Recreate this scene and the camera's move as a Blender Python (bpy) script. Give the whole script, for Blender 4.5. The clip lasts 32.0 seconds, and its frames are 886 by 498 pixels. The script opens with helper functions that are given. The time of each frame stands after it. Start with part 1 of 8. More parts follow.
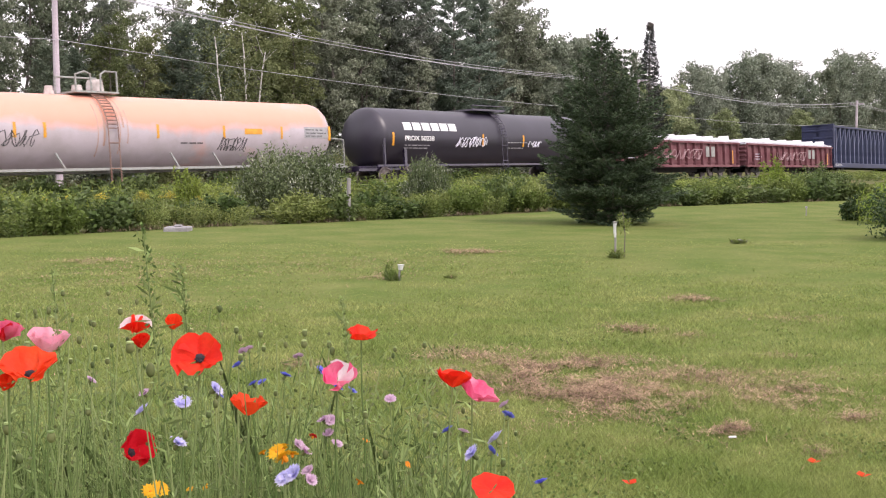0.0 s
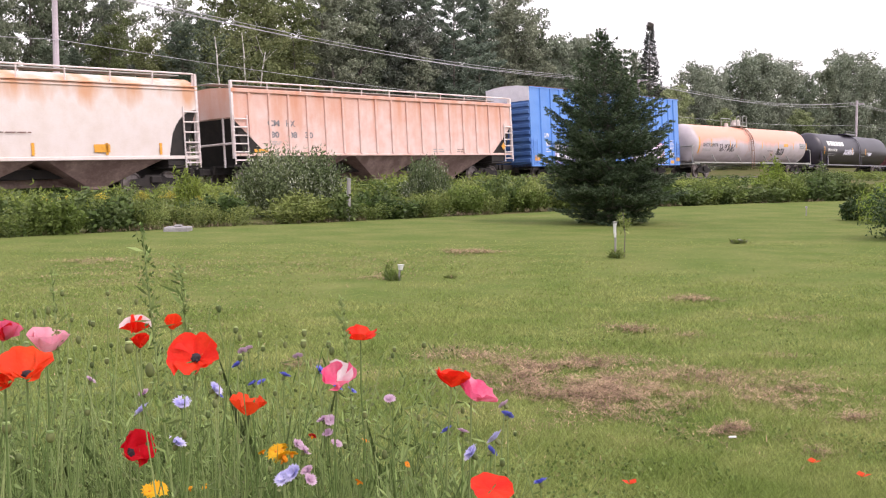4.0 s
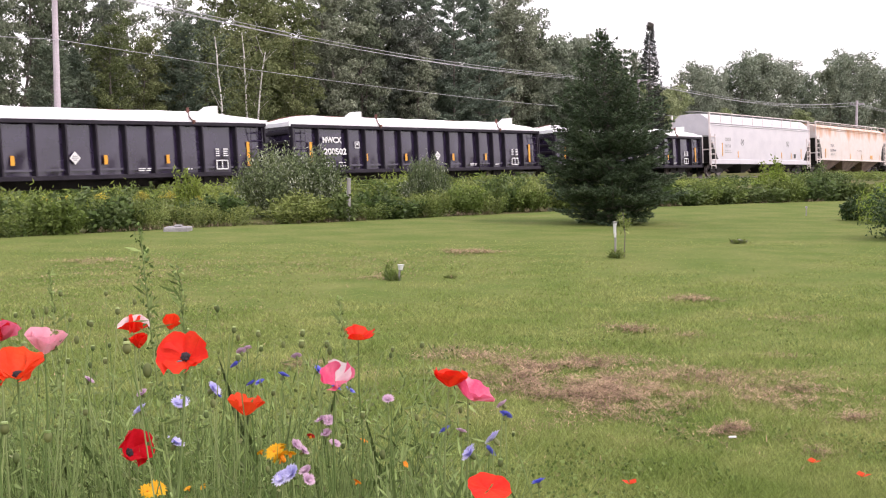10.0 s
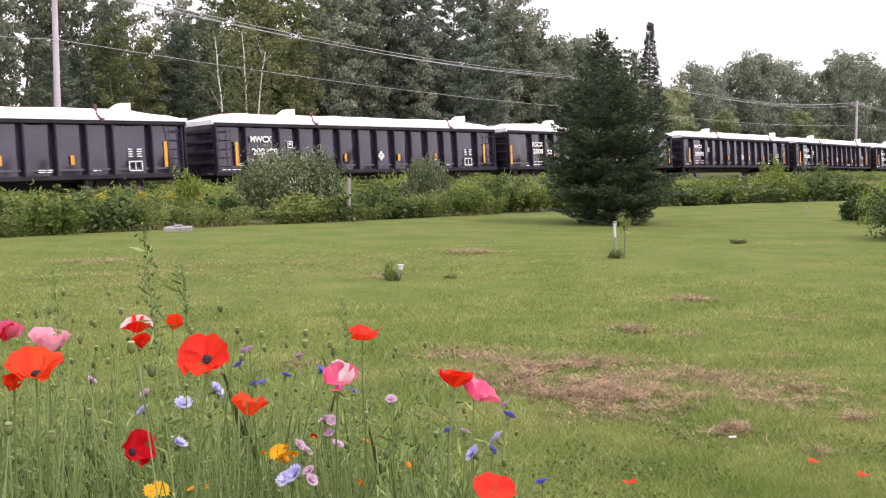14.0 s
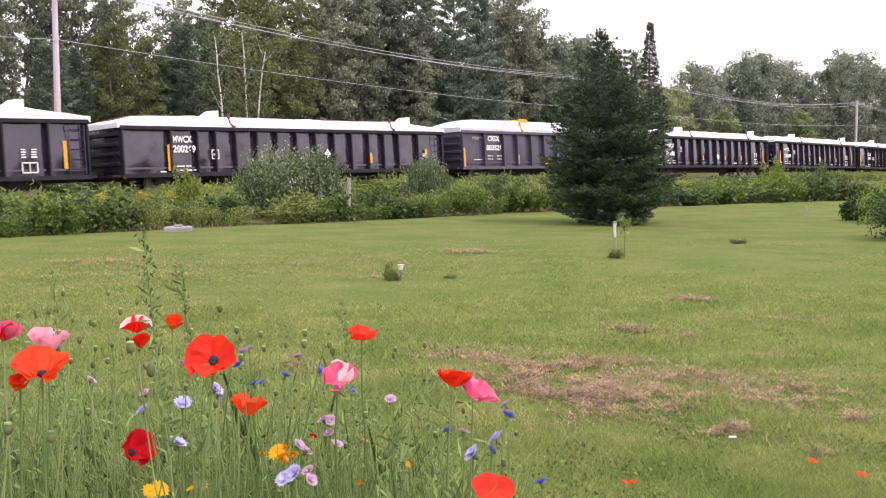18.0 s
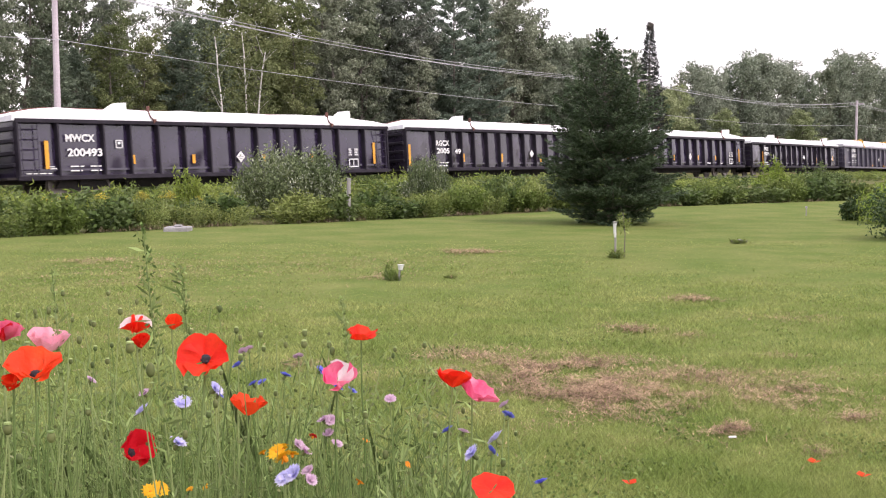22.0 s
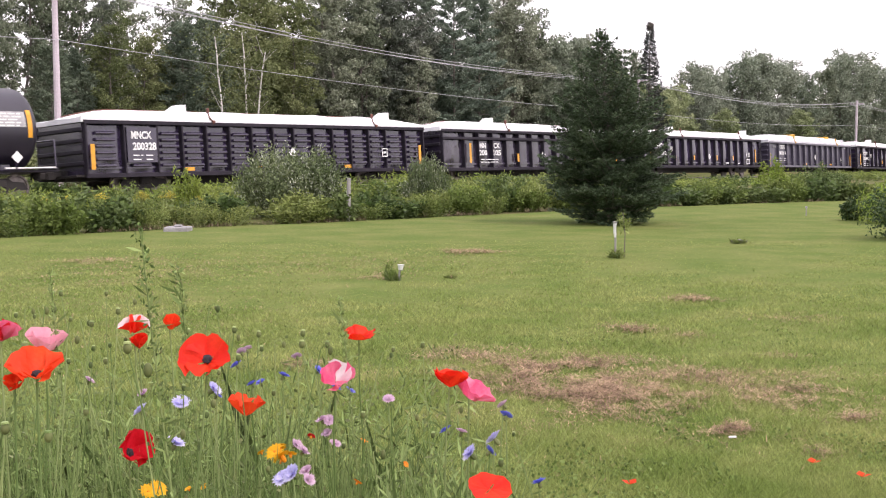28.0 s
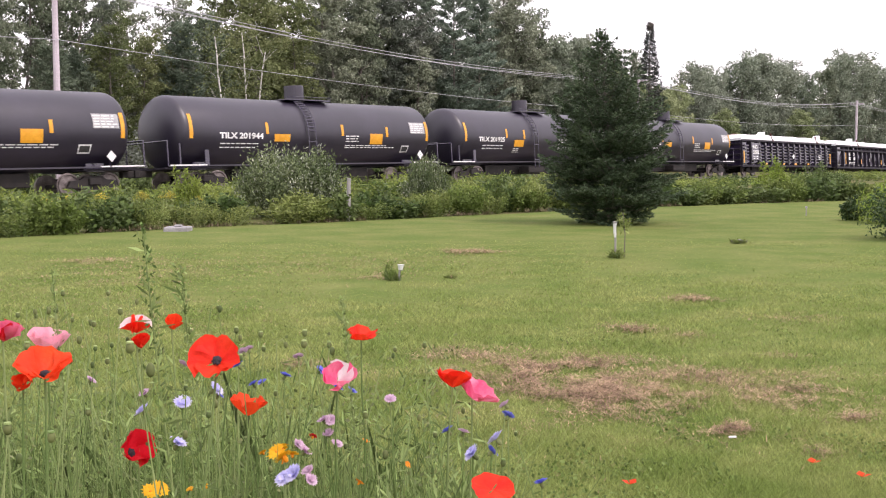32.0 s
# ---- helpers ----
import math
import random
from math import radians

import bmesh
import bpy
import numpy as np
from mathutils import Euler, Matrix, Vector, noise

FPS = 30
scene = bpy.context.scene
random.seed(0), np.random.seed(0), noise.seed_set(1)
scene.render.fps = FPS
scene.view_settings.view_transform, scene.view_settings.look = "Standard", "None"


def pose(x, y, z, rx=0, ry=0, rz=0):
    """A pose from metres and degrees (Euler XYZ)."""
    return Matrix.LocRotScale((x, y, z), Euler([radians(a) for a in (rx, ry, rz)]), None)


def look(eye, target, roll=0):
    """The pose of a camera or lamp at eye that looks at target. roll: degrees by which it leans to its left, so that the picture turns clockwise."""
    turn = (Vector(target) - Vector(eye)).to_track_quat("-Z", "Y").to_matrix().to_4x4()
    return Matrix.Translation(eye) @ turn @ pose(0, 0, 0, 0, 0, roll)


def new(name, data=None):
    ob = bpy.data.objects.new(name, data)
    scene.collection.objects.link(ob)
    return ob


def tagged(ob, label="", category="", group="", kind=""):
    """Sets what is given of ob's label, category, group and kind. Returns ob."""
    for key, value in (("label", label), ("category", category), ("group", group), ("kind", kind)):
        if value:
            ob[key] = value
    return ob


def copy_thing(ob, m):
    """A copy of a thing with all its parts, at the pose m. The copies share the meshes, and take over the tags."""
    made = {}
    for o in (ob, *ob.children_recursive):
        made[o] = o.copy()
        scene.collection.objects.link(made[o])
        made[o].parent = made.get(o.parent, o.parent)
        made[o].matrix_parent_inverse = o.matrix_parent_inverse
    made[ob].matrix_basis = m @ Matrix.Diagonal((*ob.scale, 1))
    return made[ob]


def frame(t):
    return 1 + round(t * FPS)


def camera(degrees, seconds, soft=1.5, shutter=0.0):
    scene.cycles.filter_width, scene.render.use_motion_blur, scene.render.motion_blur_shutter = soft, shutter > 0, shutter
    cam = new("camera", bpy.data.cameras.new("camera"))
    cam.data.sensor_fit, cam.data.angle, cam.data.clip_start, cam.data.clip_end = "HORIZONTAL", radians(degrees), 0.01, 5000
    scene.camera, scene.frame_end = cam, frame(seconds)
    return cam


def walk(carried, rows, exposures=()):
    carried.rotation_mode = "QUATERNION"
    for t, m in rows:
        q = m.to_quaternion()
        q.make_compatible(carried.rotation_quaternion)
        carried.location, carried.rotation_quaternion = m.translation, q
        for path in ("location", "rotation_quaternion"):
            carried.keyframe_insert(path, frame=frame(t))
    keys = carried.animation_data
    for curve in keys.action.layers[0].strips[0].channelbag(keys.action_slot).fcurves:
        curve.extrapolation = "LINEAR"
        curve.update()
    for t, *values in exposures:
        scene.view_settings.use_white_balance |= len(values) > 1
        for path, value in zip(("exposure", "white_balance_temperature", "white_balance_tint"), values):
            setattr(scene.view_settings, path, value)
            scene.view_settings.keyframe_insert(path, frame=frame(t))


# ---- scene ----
# ---------- camera: a still tripod at the edge of a flower bed ----------
EYE_Z = 1.30
cam = camera(42.42, 32.0, soft=1.1, shutter=0.1)
CAM_POSE = pose(0, 0, EYE_Z, 90 - 4.754, 0, 0)
walk(cam, [(0.0, CAM_POSE), (32.0, CAM_POSE)], exposures=[(t, e, 6400, 22) for t, e in ((0.0, 0.56), (3.5, 0.55), (5.5, 0.36), (6.2, 0.36), (7.0, 0.43), (8.0, 0.47), (9.0, 0.55), (14.0, 0.57), (19.0, 0.64), (32.0, 0.64))])

# ---------- light: bright overcast sky with a soft high sun ----------
SUN_AZ, SUN_EL = 120.0, 52.0          # degrees clockwise from +y, degrees up
world = bpy.data.worlds.new("sky")
scene.world = world
world.use_nodes = True
wn, wl = world.node_tree.nodes, world.node_tree.links
wn.clear()
sky = wn.new("ShaderNodeTexSky")
sky.sky_type, sky.sun_disc = "NISHITA", False
sky.sun_elevation, sky.sun_rotation = radians(SUN_EL), radians(SUN_AZ)
sky.air_density, sky.dust_density = 1.0, 4.0
cloud = wn.new("ShaderNodeMix")
cloud.data_type = "RGBA"
cloud.inputs[0].default_value = 0.82
cloud.inputs[7].default_value = (8.8, 8.6, 8.4, 1)
bg = wn.new("ShaderNodeBackground")
bg.inputs[1].default_value = 0.135
out = wn.new("ShaderNodeOutputWorld")
wl.new(sky.outputs[0], cloud.inputs[6])
wl.new(cloud.outputs[2], bg.inputs[0])
wl.new(bg.outputs[0], out.inputs[0])
sun = new("sun", bpy.data.lights.new("sun", "SUN"))
sun.data.energy, sun.data.angle, sun.data.color = 1.5, radians(14), (1.0, 0.93, 0.84)
_a, _e = radians(SUN_AZ), radians(SUN_EL)
sun.matrix_world = look((60 * math.sin(_a) * math.cos(_e), 60 * math.cos(_a) * math.cos(_e), 60 * math.sin(_e)), (0, 0, 0))

# ---------- the railway's frame: s runs along the track, d away from the camera ----------
TH = math.atan(0.78)
ALONG = Vector((math.sin(TH), math.cos(TH), 0))
ACROSS = Vector((-math.cos(TH), math.sin(TH), 0))
TRACK_D, RAIL_Z = 37.84, -0.42
HEADING = 90 - math.degrees(TH)
CANT = 3.6                            # degrees; the outer, near rail lies higher
SPEED, S_ZERO, SLOWING = 14.9, -28.27, -2.71e-4


def place(s, d, z=0.0):
    v = ALONG * s + ACROSS * d
    return Vector((v.x, v.y, z))


def grade(s):
    """Height and slope of the rails: a gentle vertical curve."""
    q = min(max(s, -20.0), 140.0) - 48.0
    return RAIL_Z + 0.10 - 1.3e-4 * q * q, -2.6e-4 * q


def ground_z(x, y):
    d = x * ACROSS.x + y * ACROSS.y
    def step(a, b, v):
        k = np.clip((v - a) / (b - a), 0, 1)
        return k * k * (3 - 2 * k)
    return -0.85 * step(18, 33, d) + 0.75 * step(43, 58, d)


# ---------- materials ----------
def surface(name, base, second=None, scale=3.0, rough=0.6, metal=0.0, bump=0.15, grain=60.0, stretch=(1, 1, 1), mixpos=(0.4, 0.65),
            fine=0.18, rand="", randamt=0.0, translucent=0.0, spec=0.5, objmix=0.0):
    m = bpy.data.materials.new(name)
    m.use_nodes = True
    n, l = m.node_tree.nodes, m.node_tree.links
    b = n["Principled BSDF"]
    b.inputs["Roughness"].default_value, b.inputs["Metallic"].default_value = rough, metal
    b.inputs["Specular IOR Level"].default_value = spec
    tc = n.new("ShaderNodeTexCoord")
    mp = n.new("ShaderNodeMapping")
    mp.inputs["Scale"].default_value = stretch
    l.new(tc.outputs["Object"], mp.inputs[0])
    big = n.new("ShaderNodeTexNoise")
    big.inputs["Scale"].default_value, big.inputs["Detail"].default_value, big.inputs["Roughness"].default_value = scale, 6, 0.6
    l.new(mp.outputs[0], big.inputs["Vector"])
    ramp = n.new("ShaderNodeMapRange")
    ramp.inputs[1].default_value, ramp.inputs[2].default_value = mixpos
    l.new(big.outputs["Fac"], ramp.inputs[0])
    mix = n.new("ShaderNodeMix")
    mix.data_type = "RGBA"
    mix.inputs[6].default_value = (*base, 1)
    mix.inputs[7].default_value = (*(second or [c * 0.75 for c in base]), 1)
    if objmix:
        oi = n.new("ShaderNodeObjectInfo")
        om = n.new("ShaderNodeMapRange")
        om.inputs[3].default_value, om.inputs[4].default_value = -objmix * 0.5, objmix
        l.new(oi.outputs["Random"], om.inputs[0])
        oa = n.new("ShaderNodeMath")
        oa.use_clamp = True
        l.new(om.outputs[0], oa.inputs[0])
        l.new(ramp.outputs[0], oa.inputs[1])
        l.new(oa.outputs[0], mix.inputs[0])
    else:
        l.new(ramp.outputs[0], mix.inputs[0])
    small = n.new("ShaderNodeTexNoise")
    small.inputs["Scale"].default_value, small.inputs["Detail"].default_value = grain, 4
    l.new(tc.outputs["Object"], small.inputs["Vector"])
    val = n.new("ShaderNodeMapRange")
    val.inputs[3].default_value, val.inputs[4].default_value = 1 - fine * 1.6, 1 + fine * 1.6
    l.new(small.outputs["Fac"], val.inputs[0])
    last = val.outputs[0]
    if rand:
        info = n.new("ShaderNodeNewGeometry" if rand == "island" else "ShaderNodeObjectInfo")
        rv = n.new("ShaderNodeMapRange")
        rv.inputs[3].default_value, rv.inputs[4].default_value = 1 - randamt, 1 + randamt
        l.new(info.outputs["Random Per Island" if rand == "island" else "Random"], rv.inputs[0])
        mm = n.new("ShaderNodeMath")
        mm.operation = "MULTIPLY"
        l.new(last, mm.inputs[0])
        l.new(rv.outputs[0], mm.inputs[1])
        last = mm.outputs[0]
    mul = n.new("ShaderNodeVectorMath")
    mul.operation = "SCALE"
    l.new(mix.outputs[2], mul.inputs[0])
    l.new(last, mul.inputs["Scale"])
    l.new(mul.outputs[0], b.inputs["Base Color"])
    if bump:
        bp = n.new("ShaderNodeBump")
        bp.inputs["Strength"].default_value, bp.inputs["Distance"].default_value = bump, 0.02
        l.new(small.outputs["Fac"], bp.inputs["Height"])
        l.new(bp.outputs[0], b.inputs["Normal"])
    if translucent:
        tr = n.new("ShaderNodeBsdfTranslucent")
        l.new(mul.outputs[0], tr.inputs[0])
        ms = n.new("ShaderNodeMixShader")
        ms.inputs[0].default_value = translucent
        l.new(b.outputs[0], ms.inputs[1])
        l.new(tr.outputs[0], ms.inputs[2])
        l.new(ms.outputs[0], n["Material Output"].inputs[0])
    return m


def stained(name, base, rust, z0, z1, scale=0.8, amount=(0.45, 0.6), stretch=(1, 1, 0.35), rough=0.5, base2=None, ends=None):
    """Paint with rust stains that gather between the heights z0 and z1 of the thing, and stop short of its ends."""
    m = surface(name, base, base2, scale=1.3, rough=rough, grain=25, fine=0.06, bump=0.05)
    n, l = m.node_tree.nodes, m.node_tree.links
    b = n["Principled BSDF"]
    old = b.inputs["Base Color"].links[0].from_socket
    tc = n.new("ShaderNodeTexCoord")
    sep = n.new("ShaderNodeSeparateXYZ")
    l.new(tc.outputs["Object"], sep.inputs[0])
    hz = n.new("ShaderNodeMapRange")
    hz.interpolation_type = "SMOOTHSTEP"
    hz.inputs[1].default_value, hz.inputs[2].default_value = z0, z1
    hz.inputs[3].default_value, hz.inputs[4].default_value = -0.25, 0.2
    l.new(sep.outputs[2], hz.inputs[0])
    mp = n.new("ShaderNodeMapping")
    mp.inputs["Scale"].default_value = stretch
    l.new(tc.outputs["Object"], mp.inputs[0])
    no = n.new("ShaderNodeTexNoise")
    no.inputs["Scale"].default_value, no.inputs["Detail"].default_value = scale, 7
    l.new(mp.outputs[0], no.inputs["Vector"])
    add = n.new("ShaderNodeMath")
    l.new(no.outputs["Fac"], add.inputs[0])
    l.new(hz.outputs[0], add.inputs[1])
    if ends:
        ab = n.new("ShaderNodeMath")
        ab.operation = "ABSOLUTE"
        l.new(sep.outputs[0], ab.inputs[0])
        ef = n.new("ShaderNodeMapRange")
        ef.inputs[1].default_value, ef.inputs[2].default_value, ef.inputs[4].default_value = ends[0], ends[1], -0.5
        l.new(ab.outputs[0], ef.inputs[0])
        both = n.new("ShaderNodeMath")
        l.new(add.outputs[0], both.inputs[0])
        l.new(ef.outputs[0], both.inputs[1])
        add = both
    rg = n.new("ShaderNodeMapRange")
    rg.inputs[1].default_value, rg.inputs[2].default_value = amount
    rg.inputs[4].default_value = 0.9
    l.new(add.outputs[0], rg.inputs[0])
    mx = n.new("ShaderNodeMix")
    mx.data_type = "RGBA"
    mx.inputs[7].default_value = (*rust, 1)
    l.new(rg.outputs[0], mx.inputs[0])
    l.new(old, mx.inputs[6])
    l.new(mx.outputs[2], b.inputs["Base Color"])
    return m


M = {}
M["black"] = surface("black paint", (0.020, 0.014, 0.034), (0.036, 0.027, 0.056), 0.7, 0.15, bump=0.12, grain=1.6, fine=0.12, spec=0.9)
M["blackrib"] = surface("matte black stake paint", (0.014, 0.011, 0.018), (0.028, 0.023, 0.033), 1.2, 0.6, bump=0.15, grain=9, fine=0.15, spec=0.25)
M["blackpanel"] = surface("dented black paint", (0.020, 0.016, 0.027), (0.046, 0.037, 0.060), 0.9, 0.14, bump=0.5, grain=2.2, fine=0.15, spec=0.9)
M["charcoal"] = surface("charcoal paint", (0.047, 0.041, 0.064), (0.066, 0.058, 0.086), 0.8, 0.32, bump=0.15, grain=2.0, fine=0.08)
M["tankblack"] = surface("black tank paint", (0.013, 0.0095, 0.021), (0.022, 0.017, 0.033), 0.5, 0.42, bump=0.02, grain=8, fine=0.06, spec=0.75)
# grime colour taken near black, with the shade under the cars in it
M["under"] = surface("grimy shaded underframe", (0.012, 0.010, 0.010), (0.024, 0.019, 0.017), 2.5, 0.8, bump=0.3, grain=20)
M["wheel"] = surface("worn wheel steel", (0.16, 0.135, 0.13), (0.30, 0.26, 0.25), 4, 0.5, metal=0.6, grain=30)
M["tarp"] = surface("white tarpaulin", (0.80, 0.80, 0.82), (0.72, 0.72, 0.75), 1.2, 0.55, bump=0.35, grain=3.0, fine=0.05)
M["lid"] = surface("pale grey cover", (0.60, 0.60, 0.64), (0.5, 0.5, 0.54), 1.2, 0.5, bump=0.12, grain=5, fine=0.06)
M["strap"] = surface("rusty red strap", (0.10, 0.04, 0.03), (0.20, 0.08, 0.06), 8, 0.7)
M["yellow"] = surface("amber reflective tape", (0.75, 0.36, 0.03), (0.62, 0.28, 0.02), 5, 0.35, bump=0.05, fine=0.05)
M["yellowpaint"] = surface("yellow steel", (0.72, 0.42, 0.04), (0.6, 0.33, 0.03), 5, 0.5)
M["white"] = surface("white stencil paint", (0.78, 0.78, 0.78), (0.66, 0.66, 0.66), 6, 0.5, bump=0.0, fine=0.08)
M["ink"] = surface("black stencil paint", (0.03, 0.03, 0.03), (0.06, 0.06, 0.06), 6, 0.5, bump=0.0)
M["fadedink"] = surface("faded dark stencil", (0.12, 0.11, 0.115), (0.2, 0.19, 0.19), 6, 0.6, bump=0.0)
M["greyink"] = surface("faded grey stencil", (0.32, 0.31, 0.33), (0.4, 0.4, 0.4), 6, 0.6, bump=0.0)
M["blue"] = surface("blue boxcar paint", (0.10, 0.26, 0.66), (0.13, 0.30, 0.70), 0.9, 0.45, bump=0.05, grain=20, fine=0.07)
M["bluedark"] = surface("darker blue paint", (0.05, 0.13, 0.36), (0.08, 0.18, 0.42), 1.1, 0.5, grain=20, fine=0.1)
M["roofwhite"] = surface("galvanised roof", (0.72, 0.71, 0.78), (0.62, 0.61, 0.68), 2, 0.5)
M["navy"] = surface("navy paint", (0.013, 0.018, 0.055), (0.02, 0.027, 0.075), 1.0, 0.5, grain=12)
M["navylight"] = surface("faded navy truss", (0.07, 0.085, 0.15), (0.11, 0.125, 0.2), 1.2, 0.6, grain=12)
M["oxide"] = surface("oxide red paint", (0.12, 0.031, 0.040), (0.20, 0.085, 0.092), 0.9, 0.7, grain=8, fine=0.2)
M["gatx"] = stained("rust-stained white tank", (0.52, 0.46, 0.50), (0.76, 0.33, 0.22), 2.1, 3.3, 0.7, (0.40, 0.60), (0.6, 1, 0.35), 0.42, (0.44, 0.39, 0.41), (10.3, 11.3))
M["ruststreak"] = surface("brown rust streak", (0.42, 0.26, 0.20), (0.52, 0.36, 0.30), 3, 0.6, stretch=(1, 1, 0.2))
M["clover"] = surface("low clover leaves", (0.13, 0.19, 0.05), (0.21, 0.27, 0.09), 5, 0.7, bump=0, rand="island", randamt=0.5, translucent=0.3, spec=0.2)
M["rustpipe"] = surface("rust-brown steel", (0.2, 0.11, 0.08), (0.3, 0.2, 0.16), 4, 0.7)
M["valve"] = surface("whitish enamel", (0.58, 0.52, 0.5), (0.45, 0.38, 0.35), 3, 0.5)
M["rail"] = surface("grey handrail", (0.36, 0.38, 0.36), (0.28, 0.27, 0.25), 6, 0.6, metal=0.2)
M["cmhx"] = stained("peach hopper paint", (0.70, 0.54, 0.50), (0.60, 0.27, 0.16), 0.8, 5.4, 1.3, (0.38, 0.76), (1, 1, 0.16), 0.6, (0.67, 0.42, 0.36))
M["tilx"] = stained("rust-streaked hopper", (0.69, 0.62, 0.60), (0.58, 0.29, 0.15), 2.3, 4.3, 1.0, (0.56, 0.80), (1, 1, 0.3), 0.55, (0.64, 0.56, 0.52))
M["crdx"] = surface("light grey hopper paint", (0.61, 0.585, 0.62), (0.55, 0.53, 0.57), 0.8, 0.45, bump=0.03, grain=10, fine=0.05)
M["chute"] = surface("dusty chute steel", (0.16, 0.105, 0.09), (0.28, 0.205, 0.18), 1.5, 0.75, grain=12)
M["valvewhite"] = surface("chalky white rail", (0.74, 0.68, 0.68), (0.66, 0.56, 0.54), 3, 0.6)
M["darkink"] = surface("worn dark stencil", (0.17, 0.16, 0.18), (0.26, 0.25, 0.26), 6, 0.6, bump=0.0)
M["lilac"] = surface("lilac spray paint", (0.30, 0.27, 0.62), (0.42, 0.4, 0.72), 1.5, 0.5, bump=0, fine=0.05)
M["pinkspray"] = surface("pink spray paint", (0.72, 0.30, 0.42), (0.6, 0.3, 0.5), 1.5, 0.5, bump=0, fine=0.05)
M["fadedspray"] = surface("weathered pale spray paint", (0.42, 0.30, 0.31), (0.27, 0.13, 0.14), 2.5, 0.6, bump=0, fine=0.1)
M["whitespray"] = surface("white spray paint", (0.62, 0.60, 0.70), (0.7, 0.7, 0.75), 1.5, 0.5, bump=0, fine=0.05)
M["ground"] = surface("rough ground", (0.09, 0.11, 0.035), (0.14, 0.115, 0.06), 0.6, 0.95, bump=0.6, grain=14, fine=0.3, spec=0.05)
M["lawn"] = surface("mown lawn", (0.099, 0.141, 0.035), (0.154, 0.173, 0.056), 1.1, 0.95, bump=0.8, grain=17, fine=0.22, mixpos=(0.36, 0.66), spec=0.04)
M["ballast"] = surface("stone ballast", (0.22, 0.2, 0.18), (0.14, 0.12, 0.11), 6, 0.9, bump=0.9, grain=30, fine=0.4)
M["blade"] = surface("grass blades", (0.20, 0.27, 0.07), (0.35, 0.375, 0.135), 1.4, 0.7, bump=0, rand="island", randamt=0.36, translucent=0.4, fine=0.1, spec=0.2)
M["straw"] = surface("dry straw", (0.42, 0.30, 0.19), (0.16, 0.10, 0.066), 7, 0.9, bump=0, rand="island", randamt=0.6, spec=0.2)
M["deadstalk"] = surface("dead stalks", (0.20, 0.16, 0.10), (0.12, 0.10, 0.06), 3, 0.9, bump=0, rand="island", randamt=0.5, spec=0.2)
M["soil"] = surface("dry thatch", (0.25, 0.19, 0.085), (0.17, 0.19, 0.06), 5, 0.95, bump=0.8, grain=50, fine=0.35)


def leafmat(name, a, b, scale=0.4, tr=0.3, rnd=0.4, spec=0.35, rough=0.55, objmix=0.7):
    M[name] = surface(name, a, b, scale, rough, bump=0, rand="island", randamt=rnd, translucent=tr, fine=0.1, spec=spec, objmix=objmix)


# poplar, aspen and maple colours include the blue-grey haze of distance
leafmat("poplar leaves", (0.115, 0.137, 0.104), (0.235, 0.252, 0.212), 0.35, 0.25, 0.3, 0.2)
leafmat("aspen leaves", (0.135, 0.165, 0.105), (0.28, 0.308, 0.222), 0.4, 0.25, 0.35, 0.2)
leafmat("birch leaves", (0.130, 0.160, 0.064), (0.215, 0.240, 0.108), 0.4, 0.3, 0.3, 0.2)
# far birches: distance haze is put into this paler leaf colour
leafmat("hazy far leaves", (0.215, 0.265, 0.124), (0.310, 0.350, 0.186), 0.4, 0.3, 0.3, 0.2)
leafmat("maple leaves", (0.185, 0.225, 0.158), (0.285, 0.320, 0.243), 0.4, 0.3, 0.3, 0.2)
leafmat("pine needles", (0.135, 0.18, 0.135), (0.215, 0.265, 0.20), 0.5, 0.12, 0.3, 0.25)
leafmat("dark pine needles", (0.10, 0.138, 0.10), (0.165, 0.205, 0.14), 0.5, 0.12, 0.3, 0.25)
leafmat("bush leaves", (0.045, 0.080, 0.026), (0.075, 0.115, 0.04), 1.5, 0.3, 0.45, objmix=0.0)
leafmat("spruce needles", (0.020, 0.037, 0.018), (0.052, 0.082, 0.038), 2.2, 0.08, 0.45)
# paler needle colour for bough tips, standing in for their highlights
leafmat("spruce tip highlights", (0.085, 0.128, 0.07), (0.145, 0.195, 0.108), 2.2, 0.15, 0.4)
leafmat("dark spruce needles", (0.036, 0.042, 0.036), (0.058, 0.064, 0.055), 0.8, 0.08)
leafmat("hedge leaves", (0.118, 0.168, 0.040), (0.215, 0.255, 0.08), 0.9, 0.35, 0.4, 0.15)
leafmat("dark hedge leaves", (0.072, 0.115, 0.034), (0.125, 0.168, 0.058), 0.9, 0.3, 0.4, 0.2)
leafmat("willow leaves", (0.075, 0.11, 0.042), (0.165, 0.20, 0.095), 1.4, 0.25, 0.6)
leafmat("willow undersides", (0.26, 0.30, 0.20), (0.48, 0.51, 0.41), 1.4, 0.25, 0.4)
leafmat("bright leaves", (0.18, 0.25, 0.046), (0.25, 0.30, 0.07), 0.8, 0.4, 0.4, 0.15)
leafmat("goldenrod", (0.55, 0.46, 0.05), (0.34, 0.32, 0.06), 2, 0.2)
leafmat("meadow green", (0.095, 0.152, 0.042), (0.255, 0.33, 0.122), 4.0, 0.4, 0.5, 0.2)
leafmat("stem green", (0.13, 0.20, 0.06), (0.30, 0.36, 0.15), 2.5, 0.15, 0.35, 0.2)
leafmat("bud green", (0.085, 0.12, 0.042), (0.17, 0.19, 0.075), 20, 0.1, 0.3, 0.15)
